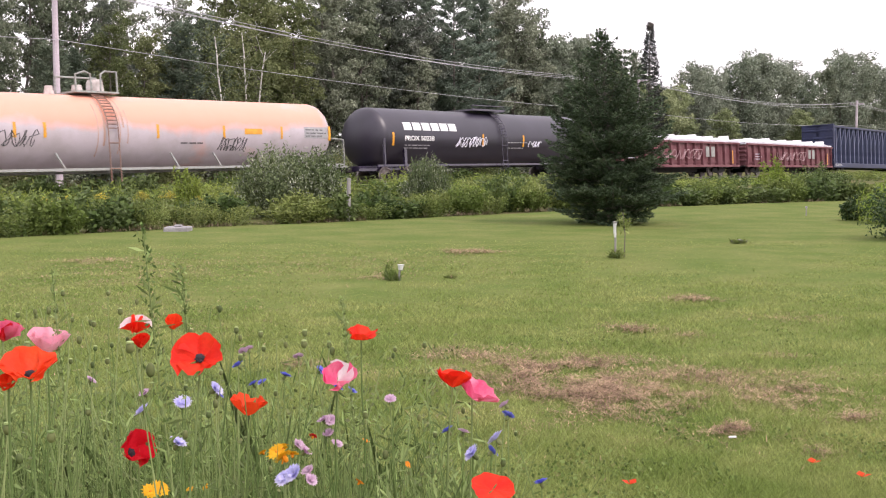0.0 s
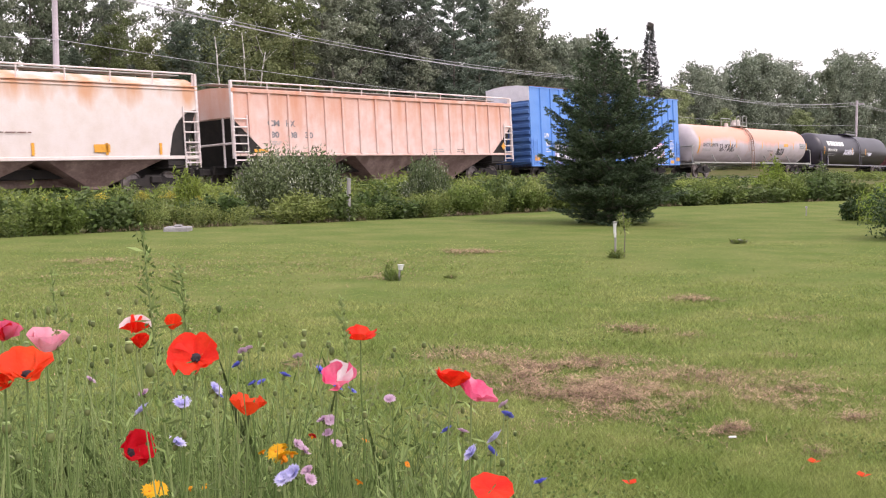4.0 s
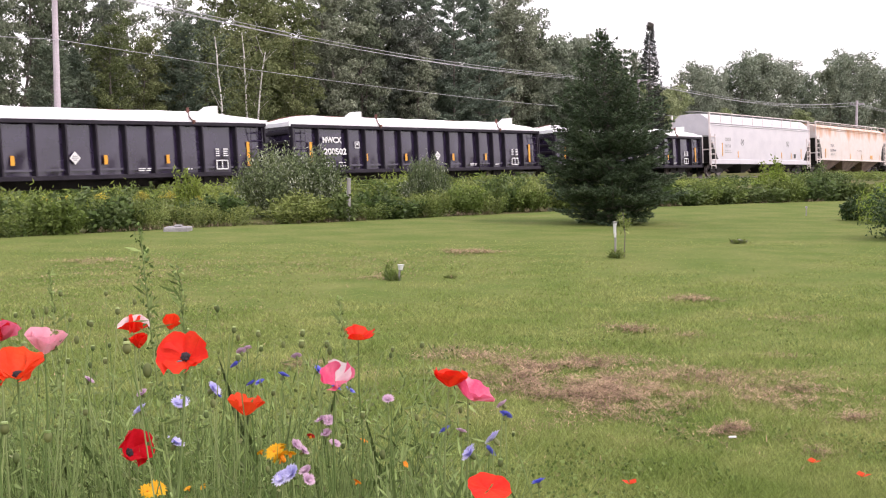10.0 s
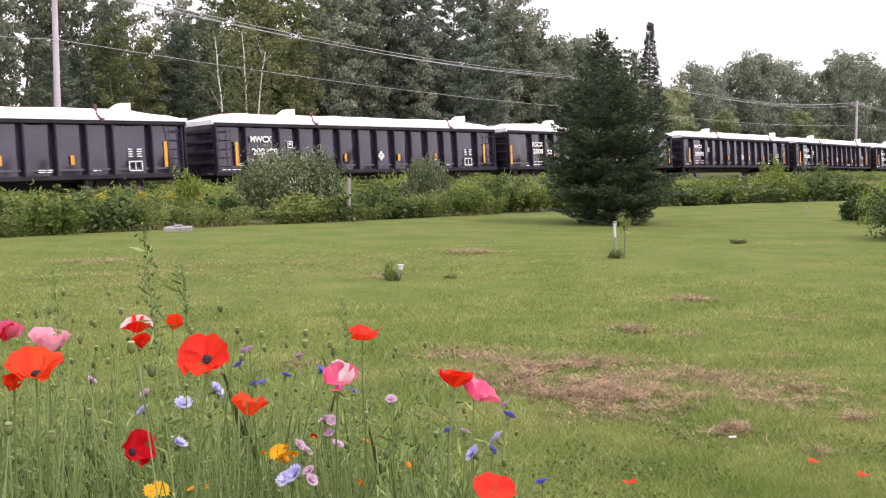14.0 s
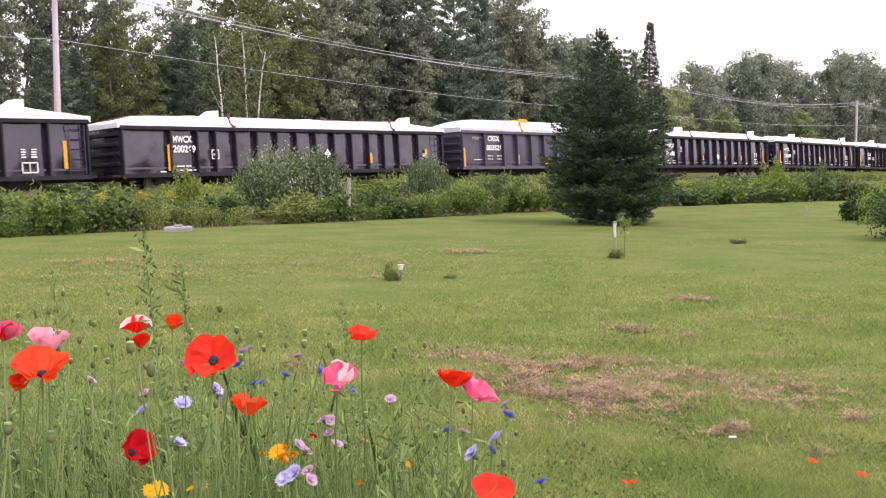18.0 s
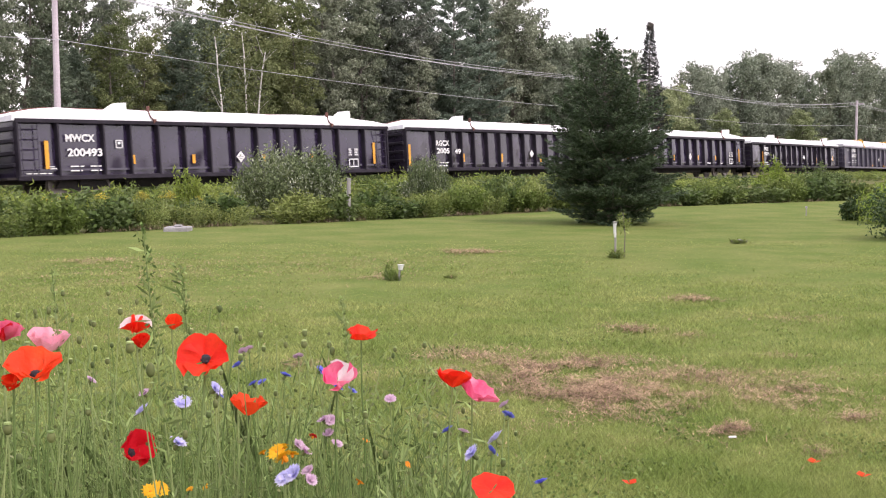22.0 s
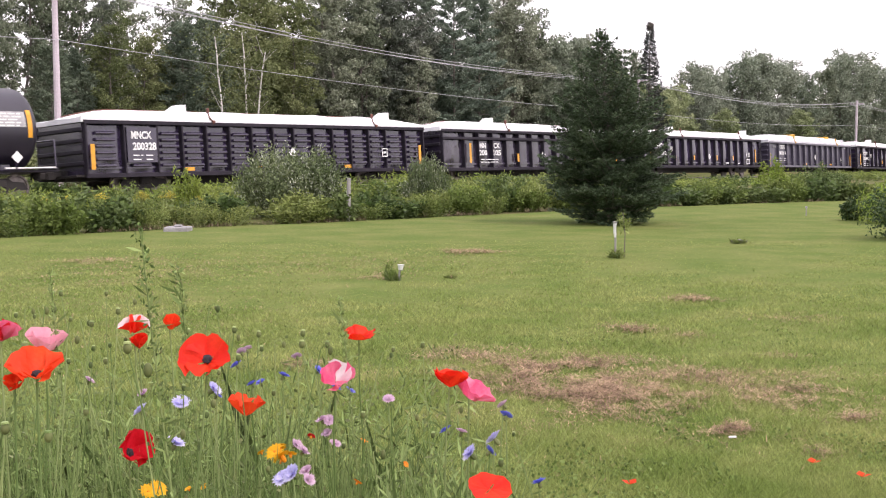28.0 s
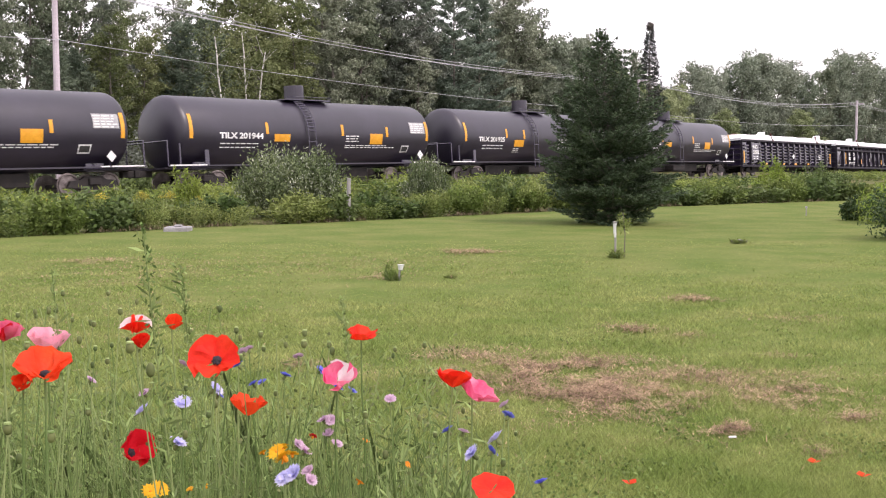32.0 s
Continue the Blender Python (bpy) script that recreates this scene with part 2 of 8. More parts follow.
for _n, _a, _b in (("poppy red", (0.78, 0.02, 0.008), (0.85, 0.05, 0.012)), ("poppy orange", (0.80, 0.055, 0.012), (0.85, 0.09, 0.02)),
                   ("poppy crimson", (0.62, 0.008, 0.02), (0.7, 0.02, 0.035)), ("poppy pink", (0.90, 0.38, 0.50), (0.92, 0.55, 0.64)),
                   ("poppy white", (0.84, 0.76, 0.79), (0.82, 0.66, 0.70)), ("poppy rose", (0.82, 0.11, 0.25), (0.86, 0.28, 0.40)), ("cornflower blue", (0.17, 0.19, 0.70), (0.28, 0.29, 0.78)),
                   ("cornflower pale", (0.56, 0.54, 0.86), (0.78, 0.75, 0.92)), ("cornflower pink", (0.66, 0.46, 0.62), (0.76, 0.6, 0.72)),
                   ("coreopsis yellow", (0.80, 0.42, 0.01), (0.8, 0.5, 0.02)), ("marigold orange", (0.8, 0.26, 0.01), (0.8, 0.33, 0.02))):
    M[_n] = surface(_n, _a, _b, 18, 0.55, bump=0.15, grain=220, fine=0.08, translucent=0.4, stretch=(1, 1, 1), spec=0.25)
M["stamen"] = surface("dark stamens", (0.012, 0.008, 0.012), (0.03, 0.02, 0.03), 90, 0.8)
M["bark"] = surface("grey bark", (0.13, 0.11, 0.095), (0.2, 0.18, 0.16), 3, 0.9, bump=0.7, grain=14, stretch=(1, 1, 0.3))
M["birchbark"] = surface("white birch bark", (0.74, 0.70, 0.70), (0.2, 0.18, 0.17), 3, 0.8, bump=0.3, grain=12, stretch=(1, 1, 2.5), mixpos=(0.62, 0.8))
M["pole"] = surface("weathered pole timber", (0.55, 0.48, 0.53), (0.45, 0.39, 0.43), 2, 0.85, stretch=(1, 1, 0.1), grain=20)
M["wire"] = surface("aluminium wire", (0.45, 0.45, 0.47), None, 4, 0.5, metal=0.3, bump=0)
M["post"] = surface("grey fence timber", (0.26, 0.245, 0.24), (0.34, 0.325, 0.32), 4, 0.9, stretch=(1, 1, 0.2), grain=30)
M["concrete"] = surface("pale concrete", (0.33, 0.32, 0.33), (0.24, 0.23, 0.235), 7, 0.9, bump=0.4, grain=40)
M["stone"] = surface("grey field stone", (0.26, 0.255, 0.26), (0.16, 0.155, 0.15), 9, 0.9, bump=0.5, grain=60)
M["plastic"] = surface("white plastic", (0.72, 0.72, 0.74), (0.6, 0.6, 0.62), 8, 0.4)


# ---------- mesh helpers ----------
SPLIT = {"side_sill", "sill_edge", "saddle", "end_platform", "support_bracket", "side_wall", "end_wall", "corner_post", "stub_sill", "walkway_sill", "logo_bar", "end_strut"}


def islands(bm):
    """The loose pieces of a bmesh, each as a bmesh of its own."""
    left, found = set(bm.verts), []
    while left:
        group, stack = set(), [left.pop()]
        while stack:
            v = stack.pop()
            group.add(v)
            for e in v.link_edges:
                o = e.other_vert(v)
                if o in left:
                    left.discard(o)
                    stack.append(o)
        nb = bmesh.new()
        new_of = {v: nb.verts.new(v.co) for v in group}
        for f in {f for v in group for f in v.link_faces}:
            nb.faces.new([new_of[v] for v in f.verts])
        found.append(nb)
    bm.free()
    return found


def part(name, bm, material, parent=None, label="", smooth=False):
    if name in SPLIT:
        made_parts = [whole(name, b, material, parent, label, smooth) for b in islands(bm)]
        return made_parts[0]
    return whole(name, bm, material, parent, label, smooth)


def whole(name, bm, material, parent, label, smooth):
    me = bpy.data.meshes.new(name)
    bm.to_mesh(me)
    bm.free()
    me.materials.append(M[material])
    if smooth:
        me.polygons.foreach_set("use_smooth", [True] * len(me.polygons))
    ob = new(name, me)
    ob.parent = parent
    if label:
        tagged(ob, label)
    return ob


def share(name, ob, parent, m):
    """Another part on the same mesh."""
    o = new(name, ob.data)
    o.parent = parent
    o.matrix_basis = m
    return o


def thing(name, m, label, category, group=""):
    ob = new(name)
    ob.empty_display_size = 0.3
    ob.matrix_basis = m
    return tagged(ob, label, category, group)


def raw_mesh(name, verts, faces, material):
    """A mesh from numpy arrays: verts (n, 3), faces (m, k)."""
    me = bpy.data.meshes.new(name)
    k = faces.shape[1]
    me.vertices.add(len(verts))
    me.vertices.foreach_set("co", np.ascontiguousarray(verts, dtype=np.float32).ravel())
    me.loops.add(faces.size)
    me.loops.foreach_set("vertex_index", np.ascontiguousarray(faces, dtype=np.int32).ravel())
    me.polygons.add(len(faces))
    me.polygons.foreach_set("loop_start", np.arange(0, faces.size, k, dtype=np.int32))
    me.update(calc_edges=True)
    me.materials.append(M[material])
    return me


def box(bm, x0, x1, y0, y1, z0, z1, bevel=0.0):
    r = bmesh.ops.create_cube(bm, size=1.0, matrix=Matrix.Translation(((x0 + x1) / 2, (y0 + y1) / 2, (z0 + z1) / 2)) @ Matrix.Diagonal((x1 - x0, y1 - y0, z1 - z0, 1)))
    if bevel:
        es = list({e for v in r["verts"] for e in v.link_edges})
        bmesh.ops.bevel(bm, geom=es, offset=bevel, segments=1, affect="EDGES")
    return bm


def boxes(*rows, bevel=0.0):
    bm = bmesh.new()
    for r in rows:
        box(bm, *r, bevel=bevel)
    return bm


def tube(bm, pts, r0, r1=None, seg=8, caps=True):
    """A round bar along the points, tapered from r0 to r1."""
    r1 = r0 if r1 is None else r1
    pts = [Vector(p) for p in pts]
    rings = []
    for i, p in enumerate(pts):
        t = (pts[min(i + 1, len(pts) - 1)] - pts[max(i - 1, 0)]).normalized()
        a = t.orthogonal().normalized() if not rings else (pa - t * pa.dot(t)).normalized()
        pa = a
        b = t.cross(a)
        r = r0 + (r1 - r0) * i / max(len(pts) - 1, 1)
        rings.append([bm.verts.new(p + (a * math.cos(q) + b * math.sin(q)) * r) for q in (2 * math.pi * k / seg for k in range(seg))])
    for i in range(len(rings) - 1):
        for k in range(seg):
            bm.faces.new((rings[i][k], rings[i][(k + 1) % seg], rings[i + 1][(k + 1) % seg], rings[i + 1][k]))
    if caps:
        bm.faces.new(rings[0][::-1])
        bm.faces.new(rings[-1])
    return bm


def tubes(*paths, r=0.02, seg=6):
    bm = bmesh.new()
    for p in paths:
        tube(bm, p, r, seg=seg)
    return bm


def extrude(poly, a0, a1, axis="y"):
    """A prism: a polygon in the plane across the axis, from a0 to a1."""
    bm = bmesh.new()
    def at(p, a):
        return (p[0], a, p[1]) if axis == "y" else (a, p[0], p[1]) if axis == "x" else (p[0], p[1], a)
    lo = [bm.verts.new(at(p, a0)) for p in poly]
    hi = [bm.verts.new(at(p, a1)) for p in poly]
    bm.faces.new(lo)
    bm.faces.new(hi[::-1])
    for i in range(len(poly)):
        j = (i + 1) % len(poly)
        bm.faces.new((lo[j], lo[i], hi[i], hi[j]))
    bmesh.ops.recalc_face_normals(bm, faces=bm.faces)
    return bm


def loft(sections):
    """A skin over rings with equal counts of points, closed at both ends."""
    bm = bmesh.new()
    rings = [[bm.verts.new(p) for p in s] for s in sections]
    n = len(rings[0])
    for a, b in zip(rings, rings[1:]):
        for k in range(n):
            bm.faces.new((a[k], a[(k + 1) % n], b[(k + 1) % n], b[k]))
    bm.faces.new(rings[0][::-1])
    bm.faces.new(rings[-1])
    bmesh.ops.recalc_face_normals(bm, faces=bm.faces)
    return bm


# lettering, made first as one batch of meshes
WORDS = ["MWCX", "RGCX", "CIGX", "TILX", "CRDX", "CM", "HX", "MNCX", "GATX 29979", "PROX 50238", "LW", "90", "93", "14134", "517044", "80", "08", "30", "MN", "CX", "200", "105",
         "200463", "200502", "200492", "2005", "52", "49", "200389", "200412", "803526", "200269", "200494", "200493", "803364", "200328", "TILX 201950", "TILX 201925", "TILX 201944", "P"]
TEXT = {}
_tmp = []
for w in WORDS:
    cu = bpy.data.curves.new("text", "FONT")
    cu.body, cu.size, cu.offset = w, 1.0, 0.034
    ob = bpy.data.objects.new("text", cu)
    scene.collection.objects.link(ob)
    _tmp.append((w, ob, cu))
bpy.context.view_layer.update()
_dg = bpy.context.evaluated_depsgraph_get()
for w, ob, cu in _tmp:
    me = bpy.data.meshes.new_from_object(ob.evaluated_get(_dg))
    co = np.zeros(len(me.vertices) * 3, dtype=np.float32)
    me.vertices.foreach_get("co", co)
    co = co.reshape(-1, 3)
    lo, hi = co.min(0), co.max(0)
    co[:, 0] = (co[:, 0] - lo[0]) / (hi[0] - lo[0])
    co[:, 1] = (co[:, 1] - lo[1]) / (hi[1] - lo[1])
    me.vertices.foreach_set("co", co.ravel())
    TEXT[w] = me
for w, ob, cu in _tmp:
    bpy.data.objects.remove(ob)
    bpy.data.curves.remove(cu)


def lettering(word, x0, x1, z0, z1, parent, material="white", y=-1.56, tank=None, name="lettering"):
    """Painted characters on a car's near side; tank=(radius, centre height) bends them round the shell."""
    me = TEXT[word].copy()
    co = np.zeros(len(me.vertices) * 3, dtype=np.float32)
    me.vertices.foreach_get("co", co)
    co = co.reshape(-1, 3)
    x = x0 + co[:, 0] * (x1 - x0)
    z = z0 + co[:, 1] * (z1 - z0)
    yy = np.full_like(x, y) if tank is None else -np.sqrt(np.maximum((tank[0] + 0.012) ** 2 - (z - tank[1]) ** 2, 0))
    me.vertices.foreach_set("co", np.stack([x, yy, z], 1).ravel().astype(np.float32))
    me.materials.clear()
    me.materials.append(M[material])
    me.update()
    ob = new(name, me)
    ob.parent = parent
    return ob


def patch(x0, x1, z0, z1, y=-1.56, tank=None, n=6):
    """A thin painted patch on a flat side or bent round a tank."""
    if tank is None:
        return boxes((x0, x1, y - 0.006, y + 0.004, z0, z1))
    bm = bmesh.new()
    rows = []
    for i in range(n + 1):
        z = z0 + (z1 - z0) * i / n
        yy = -math.sqrt(max((tank[0] + 0.01) ** 2 - (z - tank[1]) ** 2, 0))
        rows.append([bm.verts.new((x0, yy, z)), bm.verts.new((x1, yy, z)), ])
    for a, b in zip(rows, rows[1:]):
        bm.faces.new((a[0], a[1], b[1], b[0]))
    return bm


def diamond(x, z, r, y=-1.56):
    return extrude([(x - r, z), (x, z - r), (x + r, z), (x, z + r)], y - 0.006, y + 0.004)


def bars(parent, x0, x1, z0, rows, material="white", y=-1.56, tank=None, h=0.05, gap=0.09, rng=random.Random(5)):
    """Small unreadable lines of print as plain bars."""
    h = min(h, 0.28 if h > 0.2 else 0.045)
    for i in range(rows):
        z = z0 - i * gap
        x = x0
        end = x0 + (x1 - x0) * rng.uniform(0.8, 1.0)
        while x < end - 0.05:
            w = min(rng.uniform(0.16, 0.42) * (2.2 if h > 0.2 else 1), end - x)
            part("print_bar", patch(x, x + w, z, z + h, y, tank, 1), material, parent)
            x += w + 0.07
# ---------- railway cars; local x runs with the train, -y is the near side, z = 0 the rail ----------
SHARED = {}


def bogie(parent, x):
    """A two-axle truck: side frames, bolster, and each wheel and axle as pieces of it."""
    if not SHARED:
        side = extrude([(-1.15, 0.36), (-1.0, 0.62), (-0.55, 0.66), (-0.4, 0.78), (0.4, 0.78), (0.55, 0.66), (1.0, 0.62), (1.15, 0.36), (0.75, 0.36), (0.45, 0.28), (-0.45, 0.28), (-0.75, 0.36)], -0.07, 0.07)
        axle = tube(bmesh.new(), [(0, -1.06, 0), (0, 1.06, 0)], 0.09, seg=8)
        w = bmesh.new()
        prof = ((-0.07, 0.485), (-0.04, 0.485), (-0.035, 0.457), (0.07, 0.455), (0.07, 0.40), (0.03, 0.37), (0.03, 0.2), (0.08, 0.16), (0.08, 0.1))
        rings = [[w.verts.new((r * math.cos(2 * math.pi * k / 18), y, r * math.sin(2 * math.pi * k / 18))) for k in range(18)] for y, r in prof]
        for a, b in zip(rings, rings[1:]):
            for k in range(18):
                w.faces.new((a[k], a[(k + 1) % 18], b[(k + 1) % 18], b[k]))
        w.faces.new(rings[0])
        for nm, bm, mat in (("side", side, "under"), ("axle", axle, "under"), ("wheel", w, "wheel")):
            me = bpy.data.meshes.new(nm)
            bm.to_mesh(me)
            bm.free()
            me.materials.append(M[mat])
            SHARED[nm] = me
    truck = part("truck", boxes((-0.25, 0.25, -1.2, 1.2, 0.45, 0.72), bevel=0.03), "under", parent)
    truck.matrix_basis = pose(x, 0, 0)

    def piece(nm, key, m):
        o = new(nm, SHARED[key])
        o.parent = truck
        o.matrix_basis = m
    for y in (-1.0, 1.0):
        piece("side_frame", "side", pose(0, y, 0))
    for wx in (-0.89, 0.89):
        piece("axle", "axle", pose(wx, 0, 0.457))
        piece("wheel", "wheel", pose(wx, -0.76, 0.457, 0, 0, 180))
        piece("wheel", "wheel", pose(wx, 0.76, 0.457))
    return truck


def couplers(parent, L, half):
    part("coupler", boxes((half - 0.2, L / 2 - 0.12, -0.12, 0.12, 0.72, 0.98), (L / 2 - 0.2, L / 2 + 0.03, -0.2, 0.16, 0.7, 1.0), bevel=0.02), "under", parent)
    part("coupler", boxes((-L / 2 + 0.12, -half + 0.2, -0.12, 0.12, 0.72, 0.98), (-L / 2 - 0.03, -L / 2 + 0.2, -0.16, 0.2, 0.7, 1.0), bevel=0.02), "under", parent)


def ladder(parent, x0, x1, z0, z1, y, material, n=5, name="ladder", r=0.02):
    paths = [[(x0, y, z0), (x0, y, z1)], [(x1, y, z0), (x1, y, z1)]]
    paths += [[(x0, y, z0 + (z1 - z0) * (i + 0.5) / n), (x1, y, z0 + (z1 - z0) * (i + 0.5) / n)] for i in range(n)]
    return part(name, tubes(*paths, r=r), material, parent)


def tarp_cover(car, half, zt, rise, w, material, humps, seed, rough=0.03):
    """A sheet over the load: an arched lid with sloping ends, sides that hang over the top chord."""
    rng = random.Random(seed)
    secs = []
    xs = [-half - 0.12, -half + 0.1, -half + 0.8, -half + 1.6, -half + 2.2] + [-half + 2.2 + (2 * half - 4.4) * i / 16 for i in range(1, 16)] + [half - 2.2, half - 1.6, half - 0.8, half - 0.1, half + 0.12]
    for i, x in enumerate(xs):
        e = min(x + half, half - x)
        k = 0.25 + 0.75 * min(max(e / 2.0, 0), 1) ** 0.7
        j = rng.uniform(-rough, rough)
        h = rise * k + j
        secs.append([(x, -w - 0.05, zt - 0.06), (x, -w - 0.05, zt + 0.16), (x, -w * 0.93, zt + 0.16 + (h - 0.16) * 0.55), (x, -w * 0.5, zt + h), (x, 0, zt + h + 0.04),
                     (x, w * 0.5, zt + h), (x, w * 0.93, zt + 0.16 + (h - 0.16) * 0.55), (x, w + 0.05, zt + 0.16), (x, w + 0.05, zt - 0.06), (x, 0, zt - 0.06)])
    part("cover", loft(secs), material, car, "white tarpaulin cover", smooth=False)
    if material == "tarp":
        bm = bmesh.new()
        tube(bm, [(x, 0.0, zt + rise * (0.25 + 0.75 * min(max(min(x + half, half - x) / 2.0, 0), 1) ** 0.7) + 0.065) for x in xs[1:-1]], 0.022, seg=5)
        part("ridge_cord", bm, "strap", car, "dark red cord along the cover's ridge")
    for hx, o in humps:
        bm = bmesh.new()
        for y in (-w * 0.6,):
            b2 = extrude([(hx - 0.9 * o, zt + 0.12), (hx + 0.45 * o, zt + 0.12), (hx + 0.45 * o, zt + rise + 0.20), (hx + 0.1 * o, zt + rise + 0.18)], -w + 0.06, -w + 0.5)
            t = bpy.data.meshes.new("t")
            b2.to_mesh(t)
            b2.free()
            bm.from_mesh(t)
            bpy.data.meshes.remove(t)
        part("tarp_fold", bm, material, car)


def straps(car, xs, zt, w, material):
    for x in xs:
        part("strap", tubes([(x - 0.1, -w - 0.02, zt + 0.46), (x - 0.06, -w - 0.06, zt + 0.22), (x + 0.1, -w - 0.1, zt + 0.04), (x + 0.1, -w - 0.11, zt - 0.06)], r=0.03, seg=5), material, car)
        part("strap_head", boxes((x - 0.15, x - 0.05, -w - 0.08, -w + 0.04, zt + 0.40, zt + 0.60), (x + 0.06, x + 0.2, -w - 0.14, -w, zt - 0.02, zt + 0.1), bevel=0.02), material, car)


def gondola_body(car, body_mat, rib_mat, half, z0, zt, w, ribs, corrugated=False, chord=False):
    """Deep sided gondola: hollow tub, sills, chords and every side stake as a part."""
    walls = {}
    walls[False] = part("side_wall", boxes((-half, half, w * 0.975, w, z0, zt)), body_mat, car)
    walls[True] = part("side_wall", boxes((-half, half, -w + 0.12, -w + 0.145, z0, zt)), body_mat, car)
    rng = random.Random(int(w * 1000) + len(ribs) * 7 + len(body_mat))
    edges = sorted({-half, half, *ribs})
    rugged = 0.7 if body_mat == "blackpanel" else 0.12
    for a, b in zip(edges, edges[1:]):
        if b - a < 0.15:
            continue
        # each plate between two stakes bulges under the load
        amp, ph, skew = rng.uniform(0.35, 1.0), rng.uniform(0, 9), rng.uniform(-0.7, 0.7)
        bm = bmesh.new()
        grid = []
        for i in range(9):
            row = []
            for j in range(11):
                u, v = i / 8, j / 10
                dent = math.sin(math.pi * u) * math.sin(math.pi * v)
                dent *= amp * (0.6 + skew * (u - v) + 0.5 * noise.noise((u * 2.2 + ph, v * 2.6, ph)) + rugged * noise.noise((u * 4.5 + ph, v * 6.0, ph * 2)))
                row.append(bm.verts.new((a + (b - a) * u, -w + 0.115 - min(max(0.125 * dent, 0.0), 0.108), z0 + (zt - z0) * v)))
            grid.append(row)
        for r0, r1 in zip(grid, grid[1:]):
            for j in range(10):
                bm.faces.new((r0[j], r1[j], r1[j + 1], r0[j + 1]))
        part("side_plate", bm, body_mat, walls[True], smooth=True)
    for x in (-half, half):
        part("end_wall", boxes((min(x * 0.999, x * 0.994), max(x * 0.999, x * 0.994), -w * 0.97, w * 0.97, z0 + 0.1, zt)), body_mat, car)
    part("floor", boxes((-half + 0.08, half - 0.08, -w * 0.97, w * 0.97, z0 + 0.3, z0 + 0.38)), body_mat, car)
    body = walls[True]
    for y in (-w, w):
        o = -1 if y < 0 else 1
        part("top_chord", boxes((-half - 0.02, half + 0.02, min(y, y + 0.1 * o), max(y, y + 0.1 * o), zt - 0.13, zt + 0.02), bevel=0.015), rib_mat, body)
        part("side_sill", boxes((-half, half, min(y, y + 0.07 * o), max(y, y + 0.07 * o), z0 - 0.03, z0 + 0.14), bevel=0.015), rib_mat, body)
        if chord:
            part("belt_rail", boxes((-half, half, min(y, y + 0.12 * o), max(y, y + 0.12 * o), zt - 0.52, zt - 0.38), bevel=0.015), rib_mat, body)
    stake = None
    for x in ribs:
        for o in (-1, 1):
            if stake is None:
                stake = part("side_stake", extrude([(-0.06, 0.115), (-0.035, -0.085), (0.035, -0.085), (0.06, 0.115)], z0 + 0.1, zt - 0.1, "z"), rib_mat, body)
                stake.matrix_basis = pose(x, -w, 0)
            else:
                share("side_stake", stake, body, pose(x, w * o, 0, 0, 0, 0 if o < 0 else 180))
    if corrugated:
        press = None
        edges = list(ribs)
        for a, b in zip(edges, edges[1:]):
            if b - a < 0.8:
                continue
            for i in range(6):
                z = z0 + 0.42 + i * (zt - z0 - 0.75) / 5.5
                if press is None:
                    press = part("side_pressing", extrude([(-0.04, z0 * 0 - 0.06), (-0.0, -0.06), (0.0, 0.06), (-0.04, 0.06), (-0.075, 0.02), (-0.075, -0.02)], -0.42, 0.42, "x"), body_mat, body)
                    press.matrix_basis = pose((a + b) / 2, -w, z)
                else:
                    share("side_pressing", press, body, pose((a + b) / 2, -w, z))
    for x, o in ((-half, -1), (half, 1)):
        for i in range(4):
            z = z0 + 0.45 + i * (zt - z0 - 0.6) / 3.6
            part("end_rib", boxes((min(x, x + 0.09 * o), max(x, x + 0.09 * o), -w + 0.04, w - 0.04, z, z + 0.16), bevel=0.03), rib_mat, body)
    # the lower middle box is added to darken the shaded gap below the sill
    part("centre_sill", boxes((-half - 0.1, half + 0.1, -0.35, 0.35, z0 - 0.1, z0 + 0.3), (-4.6, 4.6, -0.34, 0.34, z0 - 0.32, z0 - 0.09)), "under", car)
    part("end_platform", boxes((-half - 0.35, -half + 0.1, -w + 0.1, w - 0.1, z0 + 0.02, z0 + 0.1)), "under", car)
    part("end_platform", boxes((half - 0.1, half + 0.35, -w + 0.1, w - 0.1, z0 + 0.02, z0 + 0.1)), "under", car)
    return body


RIBS_MW = [0.06, 1.67, 3.62, 4.83, 6.15, 7.45, 8.75, 10.05, 11.35, 12.65, 13.95, 15.25, 16.4, 18.2, 19.84]
HALF_G, W_G = 9.95, 1.52


